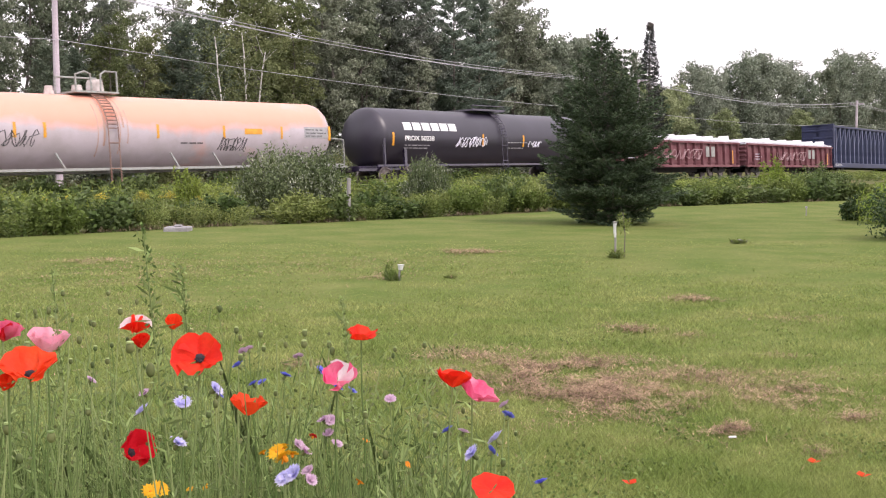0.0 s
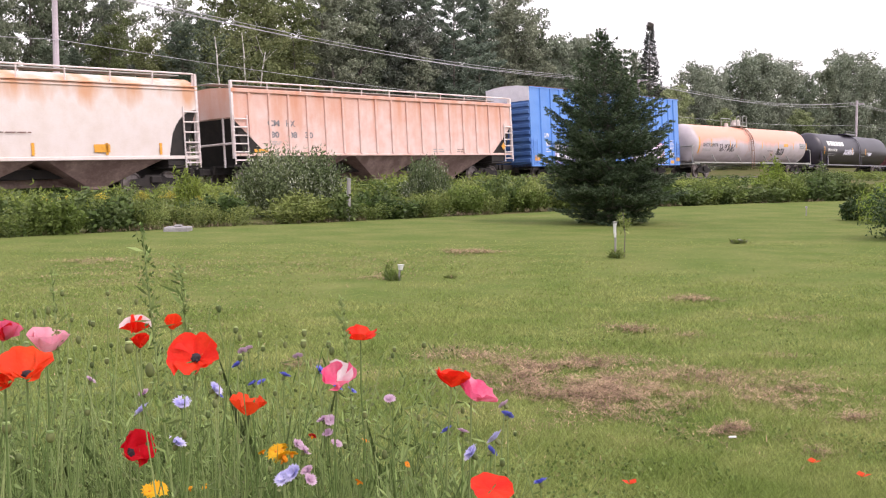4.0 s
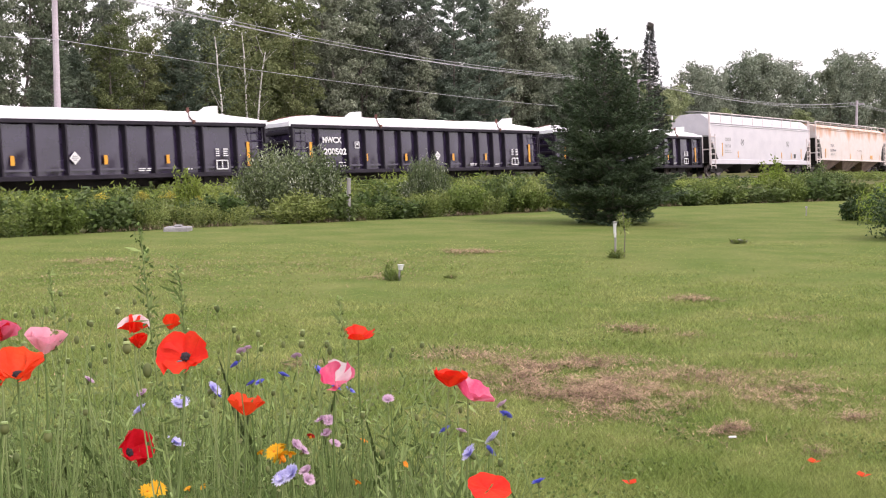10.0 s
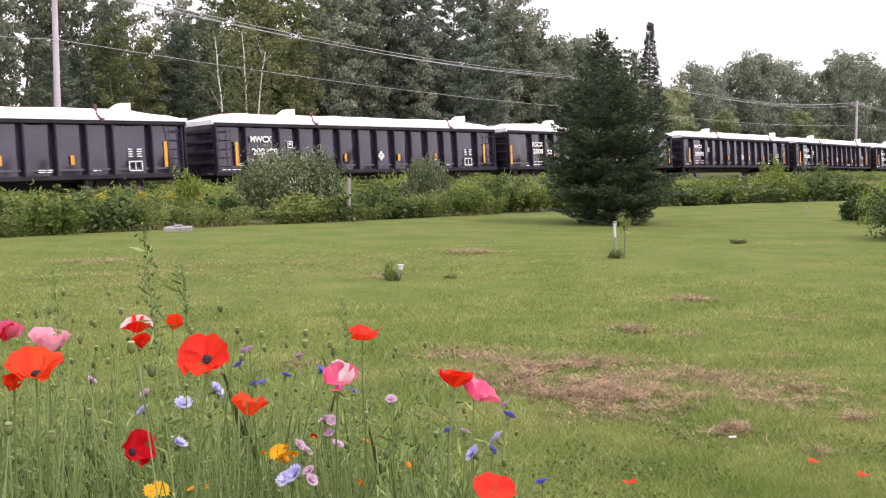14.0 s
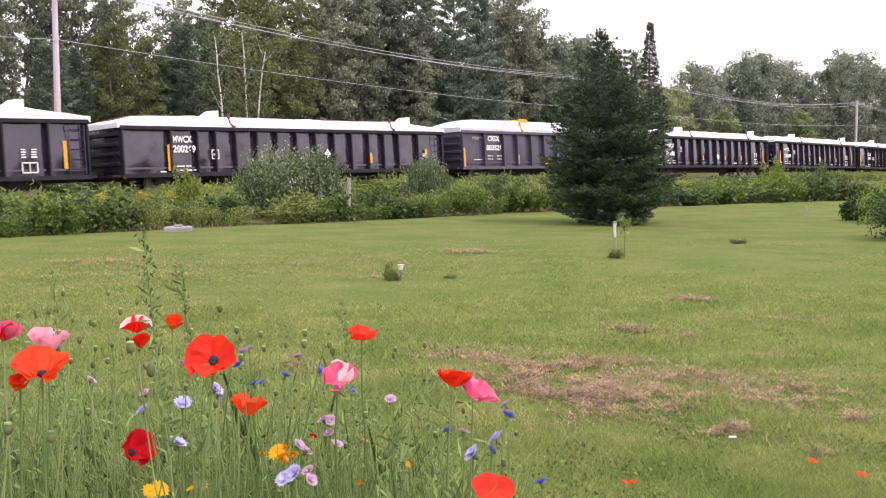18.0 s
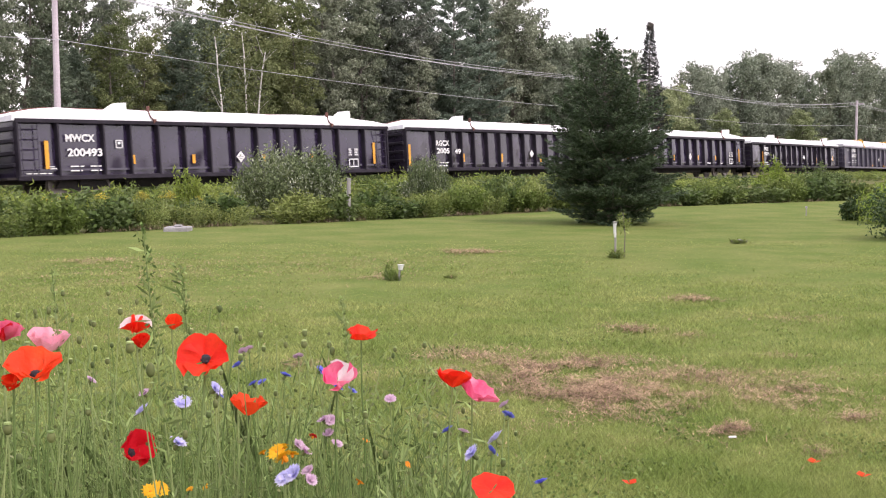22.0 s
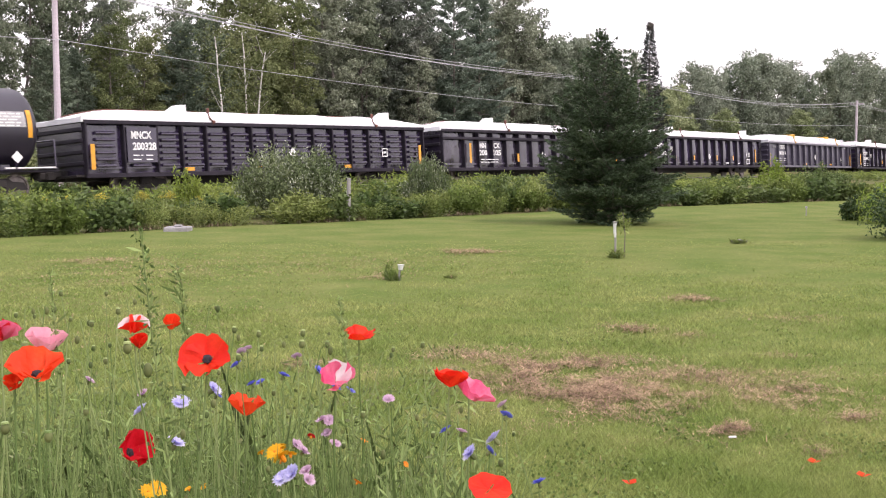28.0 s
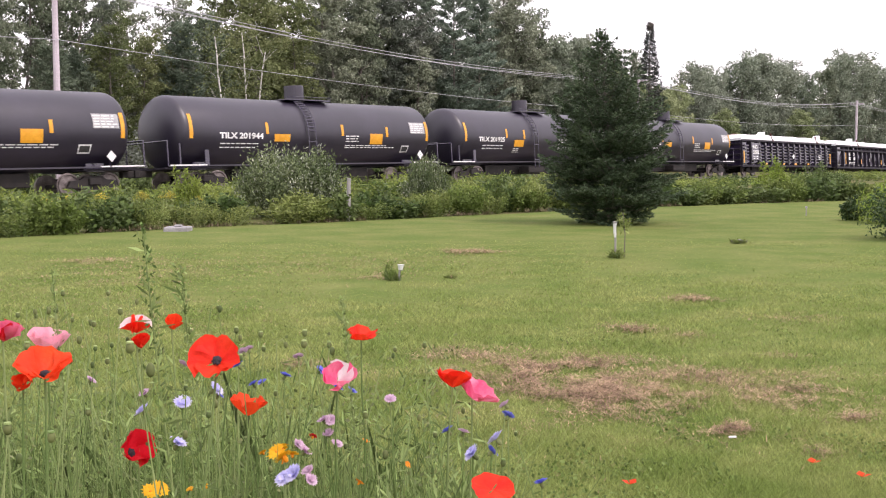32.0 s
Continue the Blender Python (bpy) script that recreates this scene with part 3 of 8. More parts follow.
def gondola_mw():
    """Black gondola with smooth sides, stakes and a white cover."""
    car = thing("gondola_car", pose(0, 0, 0), "black steel gondola car with a white covered load", "railway car", "gondola cars of the train")
    ribs = [r - HALF_G for r in RIBS_MW]
    gondola_body(car, "black", "blackrib", HALF_G, 0.68, 2.83, W_G, ribs)
    tarp_cover(car, HALF_G, 2.83, 0.52, W_G, "tarp", [(-5.6, 1), (7.0, 1)], 3)
    straps(car, (-4.1, 5.9), 2.83, W_G, "strap")
    for x, z0, z1 in ((1.12, 1.06, 2.07), (4.85, 1.2, 1.55), (7.8, 1.2, 1.55), (11.65, 1.2, 1.55), (14.55, 1.2, 1.55), (18.8, 1.06, 2.07)):
        part("reflector", patch(x - HALF_G, x - HALF_G + 0.16, z0, z1, -W_G - 0.012), "yellow", car)
    part("placard", diamond(10.4 - HALF_G, 1.45, 0.24, -W_G - 0.012), "white", car)
    for z, x0, x1 in ((1.5, 10.3, 10.5), (1.43, 10.25, 10.55), (1.36, 10.32, 10.48)):
        part("print_bar", patch(x0 - HALF_G, x1 - HALF_G, z, z + 0.035, -W_G - 0.02), "greyink", car)
    ladder(car, 0.2 - HALF_G, 0.85 - HALF_G, 0.85, 2.65, -W_G - 0.05, "black", 5)
    ladder(car, HALF_G - 0.85, HALF_G - 0.2, 0.85, 2.65, -W_G - 0.05, "black", 5)
    part("test_panel", boxes((17.1 - HALF_G, 17.75 - HALF_G, -W_G - 0.01, -W_G, 0.92, 0.97), (17.1 - HALF_G, 17.75 - HALF_G, -W_G - 0.01, -W_G, 1.27, 1.32), (17.1 - HALF_G, 17.15 - HALF_G, -W_G - 0.01, -W_G, 0.92, 1.32), (17.7 - HALF_G, 17.75 - HALF_G, -W_G - 0.01, -W_G, 0.92, 1.32), (17.4 - HALF_G, 17.44 - HALF_G, -W_G - 0.01, -W_G, 0.92, 1.32)), "white", car)
    bars(car, 17.1 - HALF_G, 17.3 - HALF_G, 1.74, 4, y=-W_G - 0.006)
    bars(car, 17.5 - HALF_G, 17.75 - HALF_G, 1.74, 4, y=-W_G - 0.006)
    bars(car, 2.15 - HALF_G, 2.75 - HALF_G, 1.12, 2, y=-W_G - 0.006, h=0.07, gap=0.16)
    bars(car, 3.0 - HALF_G, 3.5 - HALF_G, 1.12, 2, y=-W_G - 0.006, h=0.07, gap=0.16)
    bars(car, 1.3 - HALF_G, 1.6 - HALF_G, 1.12, 2, y=-W_G - 0.006, h=0.03, gap=0.07)
    bars(car, 13.2 - HALF_G, 13.9 - HALF_G, 1.0, 2, y=-W_G - 0.006, h=0.035, gap=0.07)
    bars(car, 15.5 - HALF_G, 15.9 - HALF_G, 0.95, 1, y=-W_G - 0.006, h=0.09)
    bars(car, 0.3 - HALF_G, 1.5 - HALF_G, 0.88, 1, y=-W_G - 0.075, h=0.03)
    bogie(car, -7.0), bogie(car, 7.0)
    couplers(car, 21.4, HALF_G)
    return car


def logo_box(car, x, z, s=0.34, y=-1.535):
    part("logo_square", boxes((x, x + s, y - 0.005, y + 0.01, z, z + 0.04), (x, x + s, y - 0.005, y + 0.01, z + s - 0.04, z + s), (x, x + 0.04, y - 0.005, y + 0.01, z, z + s), (x + s - 0.04, x + s, y - 0.005, y + 0.01, z, z + s), (x + 0.1, x + s - 0.1, y - 0.005, y + 0.01, z + 0.15, z + 0.25)), "white", car)


def gondola_rg(zt=2.83, reflectors=((0.25, 0.95, 2.0), (4.72, 1.1, 1.55), (8.25, 1.1, 1.55), (12.15, 1.1, 1.55), (19.5, 0.95, 2.0)), box_at=16.7):
    """Black gondola with dented panels."""
    car = thing("gondola_car", pose(0, 0, 0), "black gondola car with dented side panels and a white covered load", "railway car", "gondola cars of the train")
    ribs = [0.06, 2.35, 3.7, 4.65, 5.74, 6.95, 8.13, 9.3, 10.5, 11.7, 12.9, 14.1, 15.2, 16.3, 17.8, 19.84]
    gondola_body(car, "blackpanel", "blackrib", HALF_G, 0.68, zt, W_G, [r - HALF_G for r in ribs])
    tarp_cover(car, HALF_G, zt, 0.52, W_G, "tarp", [(-5.4, 1), (7.0, 1)], 8)
    straps(car, (-4.4, 5.9), zt, W_G, "strap")
    for x, z0, z1 in reflectors:
        part("reflector", patch(x - HALF_G, x - HALF_G + 0.16, z0, z1, -W_G - 0.012), "yellow", car)
    part("placard", diamond(11.3 - HALF_G, 1.55, 0.22, -W_G - 0.012), "white", car)
    logo_box(car, box_at - HALF_G, 1.35, 0.4, -W_G - 0.006)
    bars(car, 2.6 - HALF_G, 3.6 - HALF_G, 1.06, 2, y=-W_G - 0.006, h=0.07, gap=0.16)
    bars(car, 18.2 - HALF_G, 18.6 - HALF_G, 1.5, 2, y=-W_G - 0.006)
    bars(car, 1.8 - HALF_G, 2.2 - HALF_G, 0.85, 1, y=-W_G - 0.006)
    ladder(car, HALF_G - 0.75, HALF_G - 0.12, 0.85, zt - 0.18, -W_G - 0.05, "black", 5)
    bogie(car, -7.0), bogie(car, 7.0)
    couplers(car, 21.4, HALF_G)
    return car


def gondola_low():
    """The same kind with lower sides and fewer reflectors."""
    return gondola_rg(2.64, ((2.2, 0.9, 1.95), (14.2, 1.1, 1.6), (18.4, 1.3, 1.75)), 4.45)


def gondola_ci():
    """Charcoal gondola with a pale hard cover and yellow fittings."""
    car = thing("gondola_car", pose(0, 0, 0), "charcoal grey gondola car with pale hinged cover and yellow fittings", "railway car", "gondola cars of the train")
    ribs = [0.06, 2.05, 3.85, 5.2, 6.6, 7.95, 9.3, 10.65, 12.0, 13.35, 14.7, 16.0, 17.4, 19.0, 19.84]
    gondola_body(car, "charcoal", "charcoal", HALF_G, 0.72, 2.76, W_G, [r - HALF_G for r in ribs])
    tarp_cover(car, HALF_G, 2.76, 0.70, W_G, "lid", [], 12, 0.01)
    for x in (4.2, 12.0, 17.6):
        part("cover_rib", extrude([(x - HALF_G - 0.3, 2.95), (x - HALF_G + 0.35, 2.95), (x - HALF_G + 0.28, 3.3), (x - HALF_G - 0.1, 3.3)], -W_G - 0.02, -0.6), "lid", car)
    for x in (6.3, 14.6):
        part("cover_frame", tubes([(x - HALF_G, -1.0, 3.3), (x - HALF_G, -1.0, 3.52), (x + 0.8 - HALF_G, -1.0, 3.52), (x + 0.8 - HALF_G, -1.0, 3.3)], [(x - HALF_G, -0.3, 3.3), (x - HALF_G, -0.3, 3.52), (x + 0.8 - HALF_G, -0.3, 3.52), (x + 0.8 - HALF_G, -0.3, 3.3)], [(x - HALF_G, -1.0, 3.5), (x - HALF_G, -0.3, 3.5)], [(x + 0.8 - HALF_G, -1.0, 3.5), (x + 0.8 - HALF_G, -0.3, 3.5)], [(x - HALF_G, -1.0, 3.4), (x + 0.8 - HALF_G, -1.0, 3.4)], r=0.04), "yellowpaint", car)
    straps(car, (-4.3, 6.0), 2.76, W_G, "yellowpaint")
    for x, z0, z1 in ((0.15, 0.8, 1.85), (5.25, 1.0, 1.5), (19.65, 0.8, 1.85)):
        part("reflector", patch(x - HALF_G, x - HALF_G + 0.16, z0, z1, -W_G - 0.012), "yellow", car)
    for x in (7.9, 11.8, 14.2):
        part("reflector", patch(x - HALF_G, x - HALF_G + 0.55, 0.92, 1.04, -W_G - 0.012), "yellow", car)
    part("placard", diamond(10.55 - HALF_G, 1.6, 0.24, -W_G - 0.012), "white", car)
    logo_box(car, 17.1 - HALF_G, 1.2, 0.42, -W_G - 0.006)
    bars(car, 2.35 - HALF_G, 2.85 - HALF_G, 1.4, 2, y=-W_G - 0.006, h=0.06, gap=0.17)
    bars(car, 3.2 - HALF_G, 3.7 - HALF_G, 1.4, 2, y=-W_G - 0.006, h=0.06, gap=0.17)
    bars(car, 1.0 - HALF_G, 1.8 - HALF_G, 2.4, 2, material="greyink", y=-W_G - 0.006)
    bars(car, 1.1 - HALF_G, 1.9 - HALF_G, 1.2, 1, y=-W_G - 0.006, h=0.04)
    bars(car, 18.1 - HALF_G, 18.6 - HALF_G, 2.5, 1, y=-W_G - 0.006)
    bogie(car, -7.0), bogie(car, 7.0)
    couplers(car, 21.4, HALF_G)
    return car


def gondola_wave():
    """Black gondola whose panels carry pressed ribs."""
    car = thing("gondola_car", pose(0, 0, 0), "black gondola car with horizontal pressed ribs and a white covered load", "railway car", "gondola cars of the train")
    ribs = [0.06, 1.75, 3.3] + [3.3 + 1.24 * i for i in range(1, 12)] + [18.4, 19.84]
    gondola_body(car, "black", "blackrib", HALF_G, 0.72, 2.83, W_G, [r - HALF_G for r in ribs], corrugated=True)
    tarp_cover(car, HALF_G, 2.83, 0.52, W_G, "tarp", [(-5.5, 1), (7.0, 1)], 31)
    straps(car, (-3.9, 6.2), 2.83, W_G, "strap")
    part("reflector", patch(0.2 - HALF_G, 0.38 - HALF_G, 1.0, 1.95, -W_G - 0.09), "yellow", car)
    part("reflector", patch(19.4 - HALF_G, 19.58 - HALF_G, 1.0, 1.95, -W_G - 0.09), "yellow", car)
    for x in (4.6, 8.3, 11.0, 14.0):
        part("reflector", patch(x - HALF_G, x + 0.5 - HALF_G, 0.9, 1.04, -W_G - 0.012), "yellow", car)
    part("placard", diamond(10.6 - HALF_G, 1.6, 0.24, -W_G - 0.09), "white", car)
    logo_box(car, 16.6 - HALF_G, 1.4, 0.4, -W_G - 0.09)
    part("number_panel", boxes((1.85 - HALF_G, 3.25 - HALF_G, -W_G - 0.08, -W_G - 0.003, 1.25, 2.6)), "black", car)
    bars(car, 2.1 - HALF_G, 2.6 - HALF_G, 1.5, 2, y=-W_G - 0.086, h=0.07, gap=0.16)
    bars(car, 2.7 - HALF_G, 3.1 - HALF_G, 1.5, 2, y=-W_G - 0.086, h=0.07, gap=0.16)
    bogie(car, -7.0), bogie(car, 7.0)
    couplers(car, 21.4, HALF_G)
    return car


def gondola_belt():
    """Black gondola with a belt rail under the top chord."""
    car = thing("gondola_car", pose(0, 0, 0), "black gondola car with a belt rail and a white covered load", "railway car", "gondola cars of the train")
    ribs = [0.06, 1.9, 3.2] + [3.2 + 1.28 * i for i in range(1, 12)] + [18.2, 19.84]
    gondola_body(car, "blackpanel", "blackrib", HALF_G, 0.66, 2.80, W_G, [r - HALF_G for r in ribs], chord=True)
    tarp_cover(car, HALF_G, 2.80, 0.52, W_G, "tarp", [(-5.6, 1), (7.0, 1)], 41)
    straps(car, (-4.0, 5.9), 2.80, W_G, "strap")
    for x, z0, z1 in ((2.3, 1.05, 2.1), (6.8, 1.1, 1.55), (12.9, 1.1, 1.55), (17.9, 1.05, 2.1)):
        part("reflector", patch(x - HALF_G, x - HALF_G + 0.17, z0, z1, -W_G - 0.09), "yellow", car)
    logo_box(car, 16.6 - HALF_G, 1.3, 0.42, -W_G - 0.006)
    part("placard", diamond(9.6 - HALF_G, 1.5, 0.22, -W_G - 0.012), "white", car)
    bars(car, 14.0 - HALF_G, 14.7 - HALF_G, 1.15, 2, y=-W_G - 0.006)
    bars(car, 3.3 - HALF_G, 5.0 - HALF_G, 1.2, 2, y=-W_G - 0.09, h=0.06, gap=0.14)
    bogie(car, -7.0), bogie(car, 7.0)
    couplers(car, 21.4, HALF_G)
    return car


def gondola_red():
    """Oxide red gondola with lumpy sheeted load."""
    half = 9.6
    car = thing("gondola_car", pose(0, 0, 0), "faded oxide red gondola car with lumpy white sheeted load", "railway car", "red gondola cars")
    gondola_body(car, "oxide", "oxide", half, 0.72, 2.54, W_G, [-half + 0.06 + 1.26 * i for i in range(16)])
    tarp_cover(car, half, 2.54, 0.42, W_G - 0.1, "lid", [], 51, 0.09)
    for i, x in enumerate((-8.0, -4.6, -1.0, 2.4, 5.2, 8.0)):
        part("tarp_fold", extrude([(x - 0.9, 2.7), (x + 0.3, 2.65), (x + 0.25, 2.98 + 0.08 * (i % 2)), (x + 0.05, 3.02 + 0.06 * (i % 2))], -1.3, -0.6), "tarp", car)
    part("logo_bar", boxes((3.7, 4.3, -W_G - 0.01, -W_G, 1.45, 2.2), (4.6, 5.2, -W_G - 0.01, -W_G, 1.45, 2.2)), "rail", car)
    part("graffiti", scribble(-3.5, 3.0, 1.2, 2.0, 91, -W_G - 0.09, n=9, width=0.06), "fadedspray", car, "faded pale spray scrawl")
    part("reflector", patch(half - 1.3, half - 1.15, 0.95, 1.95, -W_G - 0.012), "yellow", car)
    bars(car, -half + 1.5, -half + 3.2, 1.7, 3, material="whitespray", y=-W_G - 0.006, h=0.1, gap=0.2)
    bogie(car, -6.8), bogie(car, 6.8)
    couplers(car, 20.6, half)
    return car


def centrebeam():
    half = 11.1
    car = thing("lumber_car", pose(0, 0, 0), "navy blue empty centre-beam lumber car with truss sides", "railway car")
    part("deck", boxes((-half, half, -1.45, 1.45, 0.72, 1.15), bevel=0.03), "navy", car)
    part("centre_beam", boxes((-half, half, -0.12, 0.12, 1.15, 4.55)), "navy", car)
    part("top_rail", boxes((-half, half, -1.0, 1.0, 4.5, 4.7), bevel=0.03), "navy", car)
    part("bulkhead", boxes((-half, -half + 0.3, -1.5, 1.5, 0.9, 4.74), bevel=0.03), "navy", car)
    part("bulkhead", boxes((half - 0.3, half, -1.5, 1.5, 0.9, 4.74), bevel=0.03), "navy", car)
    for i in range(5):
        part("bulkhead_rib", boxes((-half - 0.09, -half, -1.45, 1.45, 1.3 + 0.7 * i, 1.48 + 0.7 * i), bevel=0.03), "navy", car)
    first = brace = None
    for i in range(17):
        x = -half + 0.9 + i * 1.27
        if first is None:
            first = part("post", boxes((-0.09, 0.09, -1.0, 1.0, 1.15, 4.5), bevel=0.02), "navylight", car)
            first.matrix_basis = pose(x, 0, 0)
            brace = part("brace", tubes([(0, -0.55, 1.2), (1.2, -0.9, 4.45)], r=0.06), "navylight", car)
            brace.matrix_basis = pose(x, 0, 0)
        else:
            share("post", first, car, pose(x, 0, 0))
            if i < 16:
                share("brace", brace, car, pose(x, 0, 0))
    bars(car, -half + 0.5, -half + 2.2, 1.0, 2, y=-1.455, h=0.1, gap=0.14)
    bogie(car, -8.2), bogie(car, 8.2)
    couplers(car, 23.4, half)
    return car


def shell(half, r, cz, head=0.62, seg=40):
    """A tank's shell: a barrel with rounded heads, about the x axis."""
    prof = []
    for i in range(9):
        a = math.pi / 2 * i / 8
        prof.append((-half + head - head * math.cos(a), r * math.sin(a) if i else 0.02))
    prof += [(-half + head + (2 * half - 2 * head) * i / 6, r) for i in range(1, 6)]
    for i in range(9):
        a = math.pi / 2 * (1 - i / 8)
        prof.append((half - head + head * math.cos(a), r * math.sin(a) if i < 8 else 0.02))
    return loft([[(x, q * math.cos(2 * math.pi * k / seg), cz + q * math.sin(2 * math.pi * k / seg)) for k in range(seg)] for x, q in prof])


def curve_ladder(car, x, r, cz, z0, material):
    pts = [(x, -r - 0.12, z0)] + [(x, -(r + 0.1) * math.cos(a), cz + (r + 0.1) * math.sin(a)) for a in [i * 0.2 for i in range(0, 7)]]
    p2 = [(x + 0.45, p[1], p[2]) for p in pts]
    paths = [pts, p2]
    for a, b in zip(pts, pts[1:]):
        for k in (0.25, 0.75):
            q = Vector(a).lerp(Vector(b), k)
            paths.append([q, q + Vector((0.45, 0, 0))])
    return part("ladder", tubes(*paths, r=0.025, seg=5), material, car)


def tank_black(number):
    half, r, cz = 8.3, 1.54, 2.52
    tk = (r, cz)
    early = number.endswith("925")
    car = thing("tank_car", pose(0, 0, 0), "black tank car with amber reflectors and white stencils", "railway car", "black tank cars")
    part("tank", shell(half, r, cz), "tankblack", car, smooth=True)
    part("side_sill", boxes((-half - 0.4, half + 0.4, -1.42, -1.36, 1.07, 1.13), (-half - 0.4, half + 0.4, 1.36, 1.42, 1.07, 1.13)), "tankblack", car)
    part("end_platform", boxes((-half - 0.5, -half + 2.4, -1.34, 1.34, 0.98, 1.05), (half - 2.4, half + 0.5, -1.34, 1.34, 0.98, 1.05)), "blackrib", car)
    part("sill_edge", boxes((-half - 0.3, -half + 1.6, -1.43, -1.42, 1.1, 1.15), (half - 1.7, half + 0.3, -1.43, -1.42, 1.1, 1.15)), "white", car)
    # added dark boxes that stand in for the shade under the tank
    part("brake_gear", boxes((-4.3, 4.3, -0.35, 0.35, 0.45, 0.98), (-1.2, 0.6, -1.2, -0.5, 0.5, 0.85), bevel=0.03), "under", car)
    part("saddle", boxes((-half + 1.2, -half + 2.0, -0.9, 0.9, 0.95, 1.3), (half - 2.0, half - 1.2, -0.9, 0.9, 0.95, 1.3)), "black", car)
    part("head_shield_rail", tubes([(-half - 0.35, -1.36, 1.1), (-half - 0.35, -1.36, 2.1), (-half - 0.35, 1.3, 2.1), (-half - 0.35, 1.3, 1.1)], r=0.035), "black", car)
    part("head_shield_rail", tubes([(half + 0.35, -1.36, 1.1), (half + 0.35, -1.36, 2.1), (half + 0.35, 1.3, 2.1), (half + 0.35, 1.3, 1.1)], r=0.035), "black", car)
    part("platform", boxes((-1.45, 1.4, -0.85, 0.85, cz + r - 0.03, cz + r + 0.02)), "black", car)
    bm = bmesh.new()
    tube(bm, [(-0.12, 0, cz + r - 0.1), (-0.12, 0, cz + r + 0.62), (-0.12, 0, cz + r + 0.7)], 0.46, 0.45, 24)
    part("manway_housing", bm, "tankblack", car)
    part("platform_rail", tubes([(-1.42, -0.86, cz + r - 0.02), (-1.42, -0.86, cz + r + 0.12), (1.37, -0.86, cz + r + 0.12), (1.37, -0.86, cz + r - 0.02)], r=0.02), "black", car)
    curve_ladder(car, -1.2 if early else -0.95, r, cz, 0.75, "black")
    for x, z0, z1, w in ((-half + 0.66, 2.2, 3.2, 0.18), (-3.85 if early else -3.45, 2.42, 2.92, 0.16), (-2.1 if early else 1.3, 2.38, 2.9, 0.16), (2.85 if early else 4.45, 2.36, 2.84, 0.16), (half - 0.78, 2.18, 3.16, 0.18)):
        part("reflector", patch(x, x + w, z0, z1, tank=tk), "yellow", car)
    part("hazard_sign", patch(*((-3.0, -2.05, 1.95, 2.32) if early else (-2.95, -2.0, 2.1, 2.42)), tank=tk), "yellow", car)
    if early:
        bars(car, -3.0, -2.35, 1.82, 3, tank=tk, h=0.04, gap=0.09)
    else:
        part("hazard_sign", patch(3.3, 4.2, 2.0, 2.5, tank=tk), "yellow", car)
    if number:
        lettering(number, -6.05 - 0.35 * early, -3.6 - 0.35 * early, 2.2, 2.46, car, tank=tk)
    bars(car, -6.0, -3.6, 1.98, 2, tank=tk, h=0.08, gap=0.16)
    part("data_panel", patch(half - 2.0, half - 0.85, 2.55, 3.1, tank=tk), "greyink", car)
    bars(car, half - 1.95, half - 0.9, 3.0, 5, tank=tk, h=0.05, gap=0.105)
    bars(car, 1.6, 2.6, 2.35, 3, tank=tk, h=0.05, gap=0.12)
    bars(car, 1.6, 5.2, 1.92, 2, tank=tk, h=0.04, gap=0.09)
    part("stencil_panel", patch(half - 2.6, half - 2.05, 1.62, 1.95, tank=tk), "white", car)
    part("stencil_panel", patch(half - 2.55, half - 2.1, 1.67, 1.9, tank=(r + 0.004, cz)), "ink", car)
    part("placard", diamond(half - 1.25, 1.5, 0.22, -1.5), "white", car)
    part("placard_holder", tubes([(half - 1.25, -1.43, 1.1), (half - 1.35, -1.46, 1.5)], r=0.03), "black", car)
    part("support_bracket", boxes((-half + 1.5, -half + 1.72, -1.42, -1.36, 1.1, 1.75), (-half + 0.2, -half + 0.26, -1.42, -1.36, 1.1, 2.0)), "black", car)
    bars(car, -half + 0.05, -half + 0.1, 2.9, 1, tank=None, y=-0.6)
    bogie(car, -6.5), bogie(car, 6.5)
    couplers(car, 18.5, half + 0.4)
    return car


def scribble(x0, x1, z0, z1, seed, y=-1.56, tank=None, width=0.05, n=9, r=0.022):
    """Loose spray-can strokes, unreadable, bent round a tank where given."""
    rng = random.Random(seed)
    bm = bmesh.new()
    pts = []
    for i in range(n):
        cx = x0 + (x1 - x0) * (i + 0.5) / n
        w = (x1 - x0) / n * 0.8
        a = rng.uniform(0, 6.28)
        turn = rng.choice((-1, 1)) * rng.uniform(2.5, 6.0)
        for k in range(9):
            q = a + turn * k / 8
            x = cx + w * math.cos(q) * rng.uniform(0.6, 1)
            z = (z0 + z1) / 2 + (z1 - z0) / 2 * math.sin(q * 1.3) * rng.uniform(0.7, 1)
            yy = y if tank is None else -math.sqrt(max((tank[0] + 0.006) ** 2 - (z - tank[1]) ** 2, 0))
            pts.append((x, yy, z))
    tube(bm, pts, width * 0.42, seg=4)
    return bm


def blob(x0, x1, z0, z1, seed, y, rough=0.18, n=22):
    rng = random.Random(seed)
    pts = []
    for i in range(n):
        a = 2 * math.pi * i / n
        ca, sa = math.cos(a), math.sin(a)
        k = 1 / max(abs(ca), abs(sa)) ** 0.7 * rng.uniform(1 - rough, 1.0)
        pts.append(((x0 + x1) / 2 + (x1 - x0) / 2 * ca * min(k, 1.15), (z0 + z1) / 2 + (z1 - z0) / 2 * sa * min(k, 1.15)))
    return extrude(pts, y - 0.003, y + 0.003)


